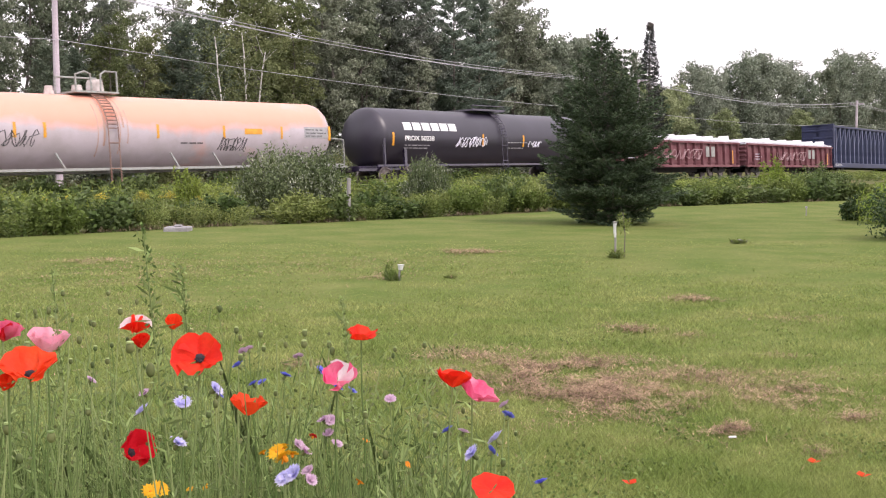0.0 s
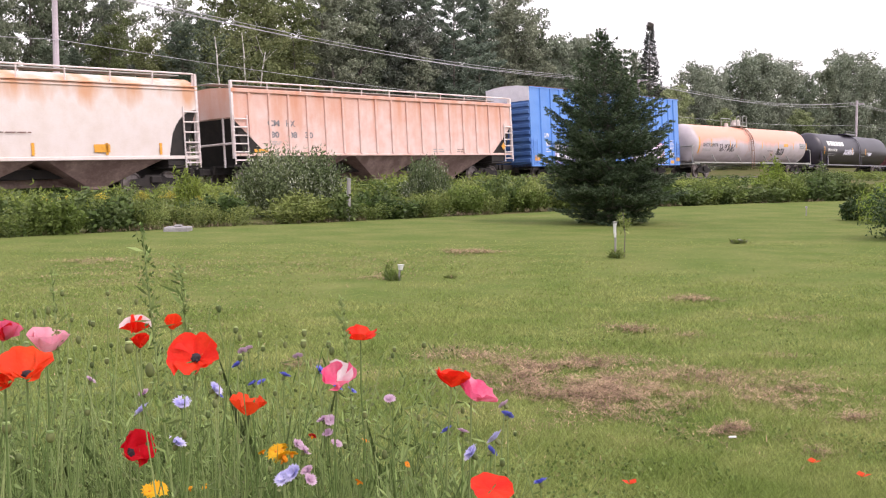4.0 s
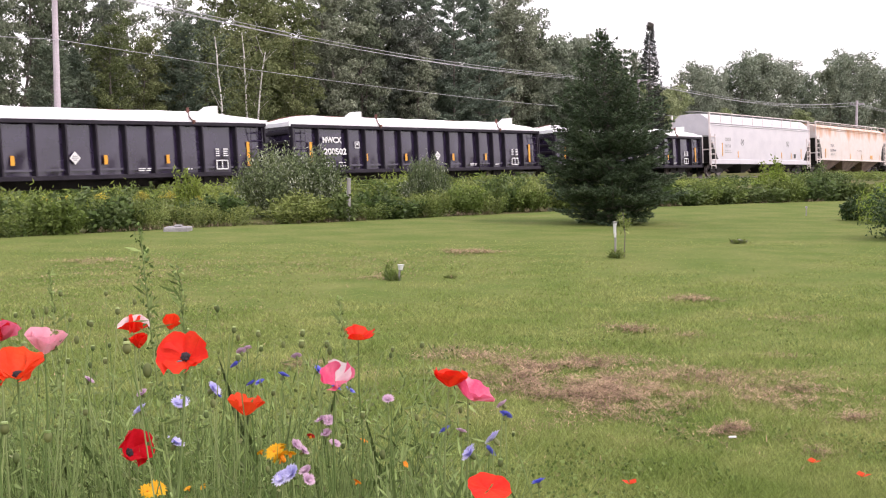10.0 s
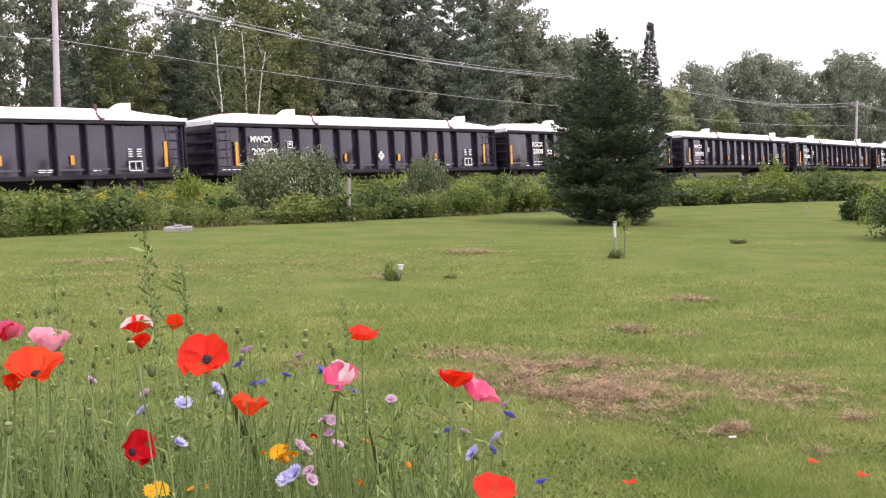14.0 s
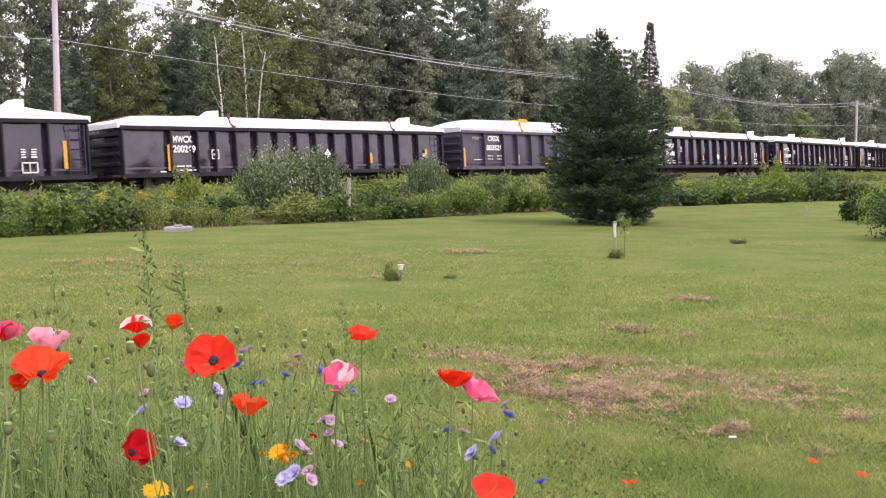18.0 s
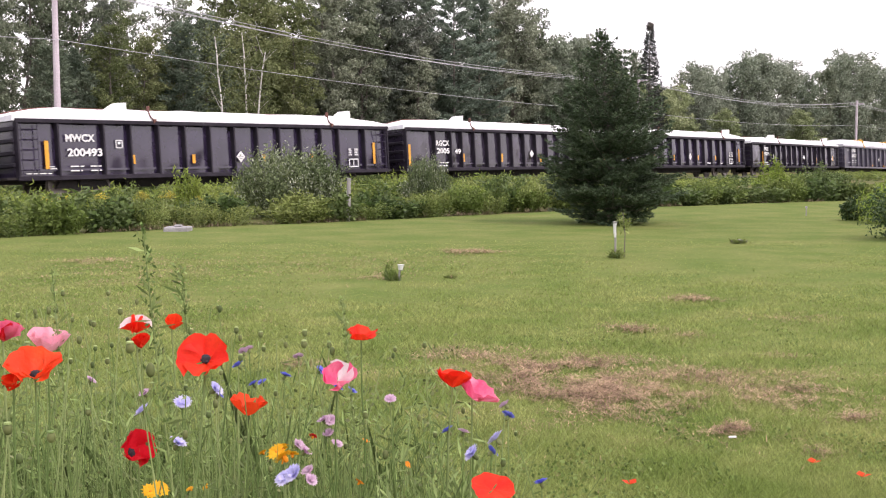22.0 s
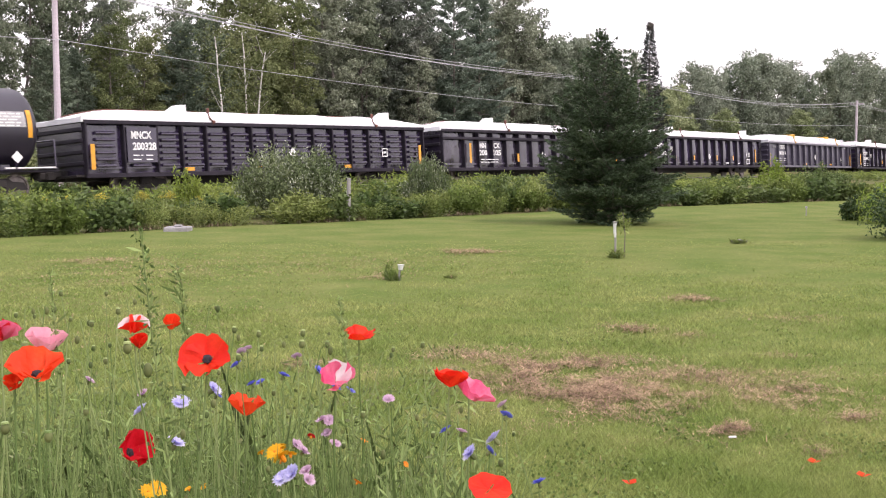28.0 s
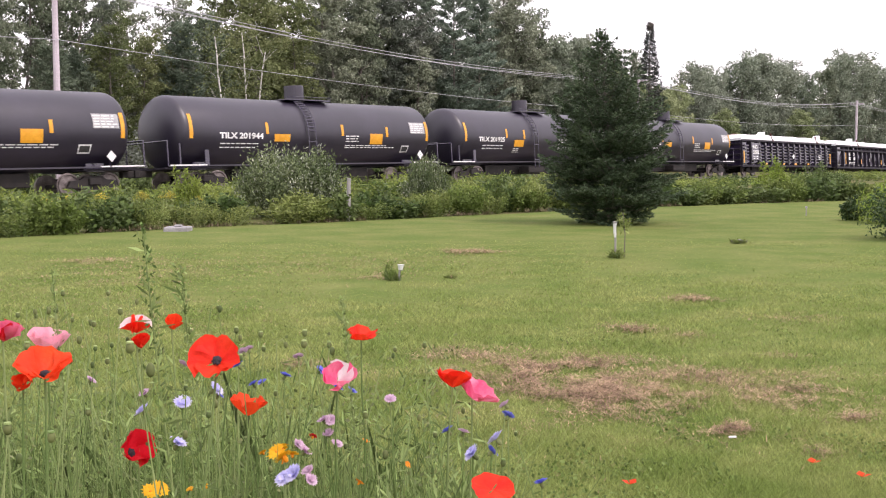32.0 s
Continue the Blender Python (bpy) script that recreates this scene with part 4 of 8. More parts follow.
def tank_gatx():
    half, r, cz = 11.35, 1.44, 2.49
    tk = (r, cz)
    car = thing("tank_car", pose(0, 0, 0), "rust-stained whitish tank car with ladder and top platform", "railway car")
    part("tank", shell(half, r, cz, 0.75), "gatx", car, smooth=True)
    part("walkway_sill", boxes((-half - 0.2, half + 0.2, -1.5, -1.38, 0.98, 1.08), (-half - 0.2, half + 0.2, 1.38, 1.5, 0.98, 1.08)), "rail", car)
    part("stub_sill", boxes((-half - 0.5, -half + 3, -0.5, 0.5, 0.75, 1.1), (half - 3, half + 0.5, -0.5, 0.5, 0.75, 1.1)), "under", car)
    part("end_platform", boxes((-half - 0.5, -half + 0.8, -1.45, 1.45, 0.9, 0.98), (half - 0.8, half + 0.5, -1.45, 1.45, 0.9, 0.98)), "rail", car)
    for o in (-1, 1):
        part("end_handrail", tubes([(o * (half + 0.35), -1.42, 1.0), (o * (half + 0.35), -1.42, 2.2), (o * (half - 0.5) + o * 0.3, -1.3, 2.25), (o * (half + 0.35), 1.4, 2.2), (o * (half + 0.35), 1.4, 1.0)], r=0.035), "rail", car)
    for x in (-7.8, -3.2, 2.0, 4.2, 6.8):
        part("sill_bracket", tubes([(x, -1.44, 1.05), (x - 0.25, -1.25, 1.65)], r=0.04), "rail", car)
    px = -1.1
    for k, (o, z0, z1) in enumerate(((-0.62, 1.5, 3.5), (-0.36, 1.9, 3.72), (0.36, 1.6, 3.74), (0.5, 2.6, 3.8), (0.72, 2.0, 3.3))):
        part("rust_streak", patch(px + o, px + o + 0.05 + 0.04 * (k % 2), z0, z1, tank=(r - 0.004, cz), n=14), "ruststreak", car)
    curve_ladder(car, px - 0.22, r, cz, 0.55, "rustpipe")
    zt = cz + r + 0.06
    part("platform", boxes((px - 0.95, px + 1.0, -0.7, 0.7, zt - 0.02, zt + 0.05)), "rail", car)
    part("platform_rail", tubes([(px - 0.9, -0.66, zt), (px - 0.9, -0.66, zt + 0.66), (px - 0.5, -0.66, zt + 0.78), (px - 0.25, -0.66, zt + 0.7), (px - 0.2, -0.66, zt)], [(px + 0.2, -0.66, zt), (px + 0.22, -0.66, zt + 0.7), (px + 0.4, -0.66, zt + 0.82), (px + 0.95, -0.66, zt + 0.82), (px + 0.95, -0.66, zt)], r=0.04), "rail", car)
    part("platform_rail", tubes([(px - 0.9, 0.66, zt), (px - 0.9, 0.66, zt + 0.7), (px + 0.95, 0.66, zt + 0.7), (px + 0.95, 0.66, zt)], r=0.04), "rail", car)
    bm = bmesh.new()
    tube(bm, [(px + 0.4, 0, zt), (px + 0.4, 0, zt + 0.42), (px + 0.4, 0, zt + 0.55)], 0.36, 0.28, 16)
    part("valve_housing", bm, "valve", car)
    part("valve", tube(bmesh.new(), [(px - 0.55, -0.2, zt), (px - 0.55, -0.2, zt + 0.3)], 0.22, 0.18, 12), "valve", car)
    part("valve", tube(bmesh.new(), [(px - 1.7, -0.1, zt - 0.08), (px - 1.7, -0.1, zt + 0.24)], 0.2, 0.14, 12), "valve", car)
    for x in (-8.5, -5.2, -4.0, 1.0, 4.4, 7.7):
        part("reflector", patch(x, x + 0.12, 2.2, 2.75, tank=tk), "yellow", car)
    part("reflector", patch(half - 0.65, half - 0.5, 2.15, 2.8, tank=tk), "yellow", car)
    part("reflector", patch(-half + 0.8, -half + 1.0, 1.7, 2.9, tank=tk), "yellow", car)
    lettering("GATX 29979", -9.9, -7.35, 2.2, 2.46, car, "fadedink", tank=tk)
    bars(car, -9.9, -8.2, 2.0, 2, "greyink", tank=tk)
    part("data_panel", patch(half - 2.2, half - 0.7, 2.25, 2.75, tank=tk), "greyink", car)
    bars(car, half - 2.1, half - 0.8, 2.6, 3, "ink", tank=tk, h=0.06, gap=0.14)
    part("hazard_sign", patch(5.6, 6.6, 2.4, 2.64, tank=tk), "yellow", car)
    part("graffiti", scribble(-7.1, -4.2, 1.85, 2.5, 7, tank=tk, n=11, width=0.04), "ink", car, "black spray scrawl")
    part("graffiti", scribble(4.2, 5.7, 1.7, 2.3, 9, tank=tk, n=9, width=0.04), "ink", car, "black spray scrawl")
    bars(car, 2.2, 3.6, 2.0, 1, "ink", tank=tk, h=0.05)
    bogie(car, -9.1), bogie(car, 9.1)
    couplers(car, 24.0, half + 0.4)
    return car


def tank_prox():
    half, r, cz = 9.95, 1.5, 2.42
    tk = (r, cz)
    car = thing("tank_car", pose(0, 0, 0), "black tank car with white block lettering and scrawls", "railway car")
    part("tank", shell(half, r, cz, 0.8), "tankblack", car, smooth=True)
    part("side_sill", boxes((-half, half, -1.4, -1.3, 0.92, 1.02), (-half, half, 1.3, 1.4, 0.92, 1.02), (-half - 0.5, -half + 3, -0.6, 0.6, 0.75, 1.0), (half - 3, half + 0.5, -0.6, 0.6, 0.75, 1.0)), "black", car)
    part("support_bracket", boxes((-half + 2.0, -half + 2.2, -1.42, -1.3, 0.95, 1.8), (-half + 0.5, -half + 0.58, -1.42, -1.3, 0.95, 2.3)), "black", car)
    for i in range(6):
        a = -7.95 + i * 0.74
        part("logo_bar", patch(a, a + 0.62, 2.72, 3.12, tank=tk), "white", car)
    lettering("PROX 50238", -7.95, -5.6, 2.2, 2.44, car, tank=tk)
    bars(car, -7.95, -5.9, 1.95, 2, "greyink", tank=tk, h=0.06, gap=0.14)
    part("graffiti", scribble(-3.7, -1.0, 1.85, 2.45, 17, tank=tk, n=9, width=0.06), "whitespray", car, "white spray scrawl")
    part("graffiti", scribble(3.1, 4.4, 1.9, 2.3, 19, tank=tk, n=5, width=0.06), "whitespray", car, "white spray scrawl")
    for x in (-8.9, -1.4, 2.5):
        part("reflector", patch(x, x + 0.15, 1.95, 2.6, tank=tk), "yellow", car)
    bars(car, 1.0, 3.0, 2.15, 2, "greyink", tank=tk, h=0.05, gap=0.3)
    part("platform", boxes((-1.4, 1.6, -0.95, 0.95, cz + r + 0.02, cz + r + 0.12)), "black", car)
    part("platform_rail", tubes([(-1.4, -0.9, cz + r), (-1.4, -0.9, cz + r + 0.3), (1.6, -0.9, cz + r + 0.3), (1.6, -0.9, cz + r)], r=0.03), "black", car)
    curve_ladder(car, 0.3, r, cz, 0.75, "black")
    bogie(car, -7.8), bogie(car, 7.8)
    couplers(car, 21.6, half + 0.4)
    return car


def boxcar():
    half, w, z0, zt = 9.36, 1.53, 0.82, 5.39
    car = thing("boxcar", pose(0, 0, 0), "blue ribbed boxcar with spray-painted lower side", "railway car")
    part("side_wall", boxes((-half, half, -w, -w + 0.06, z0, zt), (-half, half, w - 0.06, w, z0, zt)), "blue", car)
    part("end_wall", boxes((-half, -half + 0.06, -w + 0.06, w - 0.06, z0, zt - 0.02), (half - 0.06, half, -w + 0.06, w - 0.06, z0, zt - 0.02)), "bluedark", car)
    for o in (-1, 1):
        for i in range(9):
            z = z0 + 0.2 + i * 0.4
            part("end_corrugation", extrude([(o * half, z), (o * (half + 0.13), z + 0.08), (o * (half + 0.13), z + 0.22), (o * half, z + 0.3)], -w + 0.05, w - 0.05), "bluedark", car)
        part("end_top_panel", boxes((min(o * half, o * (half + 0.04)), max(o * half, o * (half + 0.04)), -w + 0.02, w - 0.02, zt - 0.78, zt)), "roofwhite", car)
    part("floor_pan", boxes((-half, half, -w + 0.1, w - 0.1, z0, z0 + 0.15)), "under", car)
    part("roof", extrude([(-w - 0.02, zt), (w + 0.02, zt), (w * 0.5, zt + 0.13), (0, zt + 0.17), (-w * 0.5, zt + 0.13)], -half - 0.04, half + 0.04, "x"), "roofwhite", car)
    part("roof_edge", boxes((-half - 0.03, half + 0.03, -w - 0.04, -w, zt - 0.05, zt + 0.02)), "blue", car)
    part("roof_seam", boxes((-half - 0.03, half + 0.03, -w - 0.03, -w + 0.06, zt + 0.024, zt + 0.06)), "oxide", car)
    rib = None
    posts = [-8.3, -7.2, -6.2, -5.25, -4.3, -3.35, -2.4, -1.6, 2.6, 3.45, 4.3, 5.15, 6.0, 6.9, 7.8, 8.6]
    for x in posts:
        if rib is None:
            rib = part("side_post", extrude([(-0.06, 0), (-0.04, -0.07), (0.04, -0.07), (0.06, 0)], z0 + 0.05, zt - 0.06, "z"), "blue", car)
            rib.matrix_basis = pose(x, -w, 0)
        else:
            share("side_post", rib, car, pose(x, -w, 0))
    dx0, dx1 = -1.2, 2.15
    door = part("door", boxes((dx0, dx1, -w - 0.1, -w - 0.02, z0 + 0.12, zt - 0.2), bevel=0.02), "blue", car)
    for x in (dx0 + 0.06, dx1 - 0.06):
        part("door_edge", boxes((x - 0.07, x + 0.07, -w - 0.14, -w - 0.1, z0 + 0.12, zt - 0.2)), "bluedark", door)
    for x in (dx0 + 0.75, dx1 - 0.75):
        part("lock_bar", tubes([(x, -w - 0.15, z0 + 0.1), (x, -w - 0.15, zt - 0.15)], r=0.03), "bluedark", door)
    for z in (z0 + 0.5, z0 + 0.95, 2.15, 2.55, 3.3):
        part("door_rib", boxes((dx0, dx1, -w - 0.13, -w - 0.1, z, z + 0.07)), "bluedark", door)
    part("lock_plate", boxes((0.35, 0.85, -w - 0.2, -w - 0.12, 1.55, 2.2), bevel=0.02), "whitespray", door)
    part("graffiti", scribble(-0.3, 1.7, 3.55, 4.1, 23, -w - 0.11, n=5, width=0.035), "navy", door, "dark blue spray marks")
    part("door_track", boxes((dx0 - 3.4, dx1 + 0.3, -w - 0.14, -w, z0 - 0.02, z0 + 0.1)), "bluedark", car)
    part("door_track", boxes((dx0 - 0.3, dx1 + 0.3, -w - 0.12, -w, zt - 0.18, zt - 0.08)), "bluedark", car)
    ladder(car, -half + 0.1, -half + 0.5, z0 + 0.1, 2.4, -w - 0.07, "blue", 5)
    ladder(car, half - 0.55, half - 0.1, z0 + 0.1, 2.4, -w - 0.07, "bluedark", 5)
    lettering("LW", -7.95, -7.45, 2.5, 2.76, car, y=-w - 0.012)
    lettering("90", -7.85, -7.35, 2.0, 2.26, car, y=-w - 0.012)
    lettering("93", -6.9, -6.35, 2.0, 2.26, car, y=-w - 0.012)
    bars(car, -7.85, -7.25, 1.8, 2, y=-w - 0.008, h=0.06, gap=0.14)
    bars(car, 0.3, 1.4, 3.5, 3, y=-w - 0.105, h=0.06, gap=0.13)
    bars(car, 7.95, 8.55, 2.5, 8, material="whitespray", y=-w - 0.008, h=0.04, gap=0.09)
    part("stencil_panel", patch(7.98, 8.55, 1.35, 1.7, -w), "white", car)
    part("stencil_panel", patch(8.03, 8.24, 1.5, 1.66, -w - 0.008), "ink", car)
    part("stencil_panel", patch(8.29, 8.5, 1.5, 1.66, -w - 0.008), "ink", car)
    for x0, x1, z, h in ((-9.05, -8.5, 1.15, 0.3), (-7.9, -7.4, 0.98, 0.2), (7.95, 8.5, 0.95, 0.2), (8.8, 9.4, 1.1, 0.25)):
        part("reflector", patch(x0, x1, z, z + h, -w), "yellow", car)
    for x in (3.85, 6.45):
        part("reflector", patch(x, x + 0.14, 1.0, 1.5, -w - 0.016), "yellow", car)
    # sprayed lettering: unreadable filled shapes with outlines, laid over panels and posts alike
    def skin(x):
        return -w - (0.155 if dx0 - 0.05 < x < dx1 + 0.05 else 0.078 if any(abs(x - q) < 0.07 for q in posts) else 0.006)

    def coat(x0, x1, low, high, lift):
        bm = bmesh.new()
        n = int((x1 - x0) / 0.05)
        for i in range(n):
            a, b = x0 + (x1 - x0) * i / n, x0 + (x1 - x0) * (i + 1) / n
            y = skin((a + b) / 2) - lift
            bm.faces.new([bm.verts.new(v) for v in ((a, y, low(a)), (b, y, low(b)), (b, y, high(b)), (a, y, high(a)))])
        bmesh.ops.remove_doubles(bm, verts=bm.verts, dist=0.001)
        return bm
    rng = random.Random(77)
    for a, b, n, hi, tint in ((-6.85, -0.45, 7, 2.02, "whitespray"), (2.3, 7.0, 5, 2.1, "pinkspray")):
        tops = [hi + rng.uniform(-0.16, 0.2) for i in range(n + 2)]
        def high(x, k=0.0):
            q = (x - a) / (b - a) * n
            i = min(int(q), n - 1)
            return tops[i] - k - 0.30 * abs(q - i - 0.45) ** 2 + 0.10 * noise.noise((x * 3.1, 2.0, hi))
        part("graffiti_edge", coat(a - 0.06, b + 0.06, lambda x: 0.9, lambda x: high(x) + 0.06, 0.002), tint if tint == "pinkspray" else "lilac", car, "sprayed coloured edge")
        part("graffiti_fill", coat(a, b, lambda x: 0.94, lambda x: high(x, 0.02), 0.005), "whitespray", car, "white sprayed letters")
        part("graffiti_shade", coat(a + 0.1, b - 0.1, lambda x: 0.92, lambda x: 1.22 + 0.32 * noise.noise((x * 2.3, 9.0, hi)), 0.008), "lilac", car, "lilac sprayed shading")
        for i in range(n):
            x0, x1 = a + (b - a) * i / n, a + (b - a) * (i + 1.05) / n
            base = rng.uniform(1.0, 1.25)
            pts = []
            for k in range(23):
                g = 2 * math.pi * k / 22
                ca, sa = math.cos(g), math.sin(g)
                q = min(1 / max(abs(ca), abs(sa)) ** 0.75, 1.2) * (0.86 + 0.14 * math.sin(k * (2 + i % 3) + i))
                x = (x0 + x1) / 2 + (x1 - x0) * 0.48 * ca * q
                pts.append((x, skin(x) - 0.014, (base + tops[i]) / 2 + (tops[i] - base) * 0.47 * sa * q))
            bm = bmesh.new()
            tube(bm, pts, 0.015, seg=4)
            zm = (base + tops[i]) / 2
            for k in range(2):
                xm = x0 + (x1 - x0) * rng.uniform(0.3, 0.7)
                tube(bm, [(xm, skin(xm) - 0.016, zm + rng.uniform(-0.3, 0.0)), (xm + 0.06, skin(xm) - 0.016, zm + 0.05), (xm + rng.uniform(-0.12, 0.14), skin(xm) - 0.016, zm + rng.uniform(0.15, 0.35))], 0.016, seg=4)
            part("graffiti_outline", bm, "navy", car)
    bogie(car, -7.0), bogie(car, 7.0)
    couplers(car, 20.6, half)
    return car


def hopper(label, half, material, z_bot, z_eave, z_roof, cut, cut_z, w, ribs, bulge, sill, chutes, ladder_mat, ellip=False):
    """Covered hopper: curved or ribbed sides cut away at the ends, chutes, sills, ladders and a roof walk."""
    car = thing("hopper_car", pose(0, 0, 0), label, "railway car", "covered hopper cars")
    prof = [(w, z_bot), (w + bulge * 0.7, z_bot + (z_eave - z_bot) * 0.3), (w + bulge, z_bot + (z_eave - z_bot) * 0.62), (w + bulge * 0.5, z_eave), (w * 0.9, z_eave + (z_roof - z_eave) * 0.5),
            (w * 0.55, z_roof - 0.05), (0, z_roof)]
    ring = [(-y, z) for y, z in prof] + [(y, z) for y, z in prof[::-1][1:]]
    def low(x):
        e = max(half - abs(x), 0.0)
        if e >= cut:
            return z_bot
        k = e / cut
        return cut_z - (cut_z - z_bot) * (1 - math.sqrt(max(1 - k * k, 0)) if ellip else k)
    xs = [-half + half * 2 * 0 + cut * i / 8 for i in range(9)]
    xs += [-half + cut + (2 * half - 2 * cut) * i / 10 for i in range(1, 10)] + [half - cut * i / 8 for i in range(8, -1, -1)]
    body = part("body", loft([[(x, y, max(z, low(x))) for y, z in ring] for x in xs]), material, car, smooth=False)
    if ribs:
        rib = None
        for i in range(ribs):
            x = -half + 1.0 + (2 * half - 2.0) * i / (ribs - 1)
            zb = max(z_bot, low(x)) + 0.02
            if abs(x) > half - cut:
                part("side_post", boxes((x - 0.06, x + 0.06, -w - bulge - 0.06, -w, zb, z_eave)), material, body)
            elif rib is None:
                rib = part("side_post", boxes((-0.06, 0.06, -w - bulge - 0.07, -w, z_bot, z_eave), bevel=0.015), material, body)
                rib.matrix_basis = pose(x, 0, 0)
            else:
                share("side_post", rib, body, pose(x, 0, 0))
        part("top_chord", boxes((-half, half, -w - bulge - 0.08, -w + 0.05, z_eave - 0.05, z_eave + 0.12), bevel=0.02), material, body)
    else:
        for z in (z_eave - 0.02, z_eave + 0.12):
            part("eave_seam", boxes((-half, half, -w - bulge * 0.8 - 0.03, -w + 0.1, z - 0.02, z + 0.02)), material, body)
    part("side_sill", boxes((-half, half, -w - 0.04, -w + 0.08, sill[0], sill[1]), (-half, half, w - 0.08, w + 0.04, sill[0], sill[1]), bevel=0.02), material, car)
    part("centre_sill", boxes((-half - 0.1, half + 0.1, -0.3, 0.3, 0.75, 1.1)), "under", car)
    part("cross_sheet", boxes((-half + cut, half - cut, 0.3, 0.36, 0.45, z_bot)), "chute", car)
    n = chutes
    for i in range(n):
        a = -half + cut + (2 * half - 2 * cut) * i / n
        b = -half + cut + (2 * half - 2 * cut) * (i + 1) / n
        m = (a + b) / 2
        part("chute", loft([[(a + 0.02, -w + 0.1, z_bot), (b - 0.02, -w + 0.1, z_bot), (b - 0.02, w - 0.1, z_bot), (a + 0.02, w - 0.1, z_bot)],
                            [(m - 0.45, -0.6, 0.4), (m + 0.45, -0.6, 0.4), (m + 0.45, 0.6, 0.4), (m - 0.45, 0.6, 0.4)],
                            [(m - 0.45, -0.6, 0.3), (m + 0.45, -0.6, 0.3), (m + 0.45, 0.6, 0.3), (m - 0.45, 0.6, 0.3)]]), "chute" if ribs or ellip else "under", car)
    part("roof_walk", boxes((-half - 0.1, half + 0.1, -0.35, 0.35, z_roof + 0.16, z_roof + 0.2)), "rail", car)
    post = None
    k = 11
    rail_up = 0.42 if ribs else 0.64 if ellip else 0.88
    paths = [[(-half + 0.1, -w * 0.98, z_eave + rail_up), (half - 0.1, -w * 0.98, z_eave + rail_up)]]
    part("roof_rail", tubes(*paths, r=0.035), ladder_mat, car)
    for i in range(k):
        x = -half + 0.15 + (2 * half - 0.3) * i / (k - 1)
        if post is None:
            post = part("rail_post", tubes([(0, -w * 0.96, z_eave + 0.1), (0, -w * 0.98, z_eave + rail_up + 0.02)], r=0.03), ladder_mat, car)
            post.matrix_basis = pose(x, 0, 0)
        else:
            share("rail_post", post, car, pose(x, 0, 0))
    for i in range(4):
        x = -half * 0.75 + half * 0.5 * i
        part("roof_hatch", boxes((x - 0.9, x + 0.9, 0.4, 0.95, z_roof - 0.1, z_roof + 0.1), bevel=0.03), material, car)
    for o in (-1, 1):
        xe = o * (half - 0.05)
        part("corner_post", boxes((xe - 0.06, xe + 0.06, -w - 0.06, -w + 0.06, sill[0] - 0.1, z_eave + rail_up), bevel=0.01), ladder_mat, car)
        part("corner_post", boxes((xe - 0.06, xe + 0.06, w - 0.06, w + 0.06, sill[0] - 0.1, z_eave + rail_up), bevel=0.01), ladder_mat, car)
        xi = xe - o * 0.75
        ladder(car, min(xe, xi), max(xe, xi), sill[0] - 0.35, cut_z + 0.1, -w - 0.08, ladder_mat, 6, r=0.03)
        part("end_strut", tubes([(xe, -0.9, 1.0), (xe, -0.9, cut_z + 0.1)], [(xe, 0.9, 1.0), (xe, 0.9, cut_z + 0.1)], [(xe, -w, 2.0), (xe, w, 2.0)], r=0.05), ladder_mat, car)
        # dark plate over the body's end slope; its colour holds both shade and grime
        part("slope_sheet", extrude([(xe - o * cut * i / 8, low(half - cut * i / 8) - 0.03) for i in range(9)] + [(xe - o * cut, 1.12), (xe - o * 0.75, 1.12), (xe - o * 0.25, cut_z - 0.55)], -w + 0.03, w - 0.03), "under", car)
        part("end_platform", boxes((min(xe - o * cut, xe), max(xe - o * cut, xe), -w + 0.05, w - 0.05, 1.02, 1.1)), "under", car)
    bogie(car, -half + 2.0), bogie(car, half - 2.0)
    couplers(car, 2 * half + 1.4, half)
    return car
# ---------- the train, from its leading car to its last ----------
MOVERS = []


def run(car, lead):
    """lead: how many seconds of travel the car's middle is ahead of the zero point at the start."""
    MOVERS.append((car, lead))
    return car


run(centrebeam(), 9.776)
_red = run(gondola_red(), 8.341)
run(copy_thing(_red, pose(0, 0, 0)), 6.955)
run(tank_prox(), 5.434)
run(tank_gatx(), 3.82)
run(boxcar(), 2.254)

h1 = run(hopper("peach-coloured ribbed covered hopper with rust stains", 10.3, "cmhx", 1.55, 4.2, 4.42, 1.9, 3.1, 1.5, 17, 0.0, (1.46, 1.58), 3, "valvewhite"), 0.805)
lettering("CM", -8.25, -7.55, 2.75, 3.02, h1, "darkink", y=-1.508)
lettering("HX", -7.15, -6.6, 2.75, 3.02, h1, "darkink", y=-1.508)
lettering("80", -8.1, -7.6, 2.25, 2.52, h1, "darkink", y=-1.508)
lettering("08", -7.0, -6.5, 2.25, 2.52, h1, "darkink", y=-1.508)
lettering("30", -6.0, -5.5, 2.25, 2.52, h1, "darkink", y=-1.508)
bars(h1, -8.1, -7.5, 2.05, 2, "greyink", y=-1.508, h=0.04)
bars(h1, 3.2, 4.2, 1.75, 2, "greyink", y=-1.508, h=0.06, gap=0.12)
bars(h1, 5.2, 5.8, 1.75, 3, "chute", y=-1.508, h=0.06, gap=0.1)
part("placard", diamond(9.3, 1.95, 0.2, -1.62), "yellow", h1)
part("reflector", patch(-9.1, -8.3, 1.62, 1.76, -1.5), "yellow", h1)

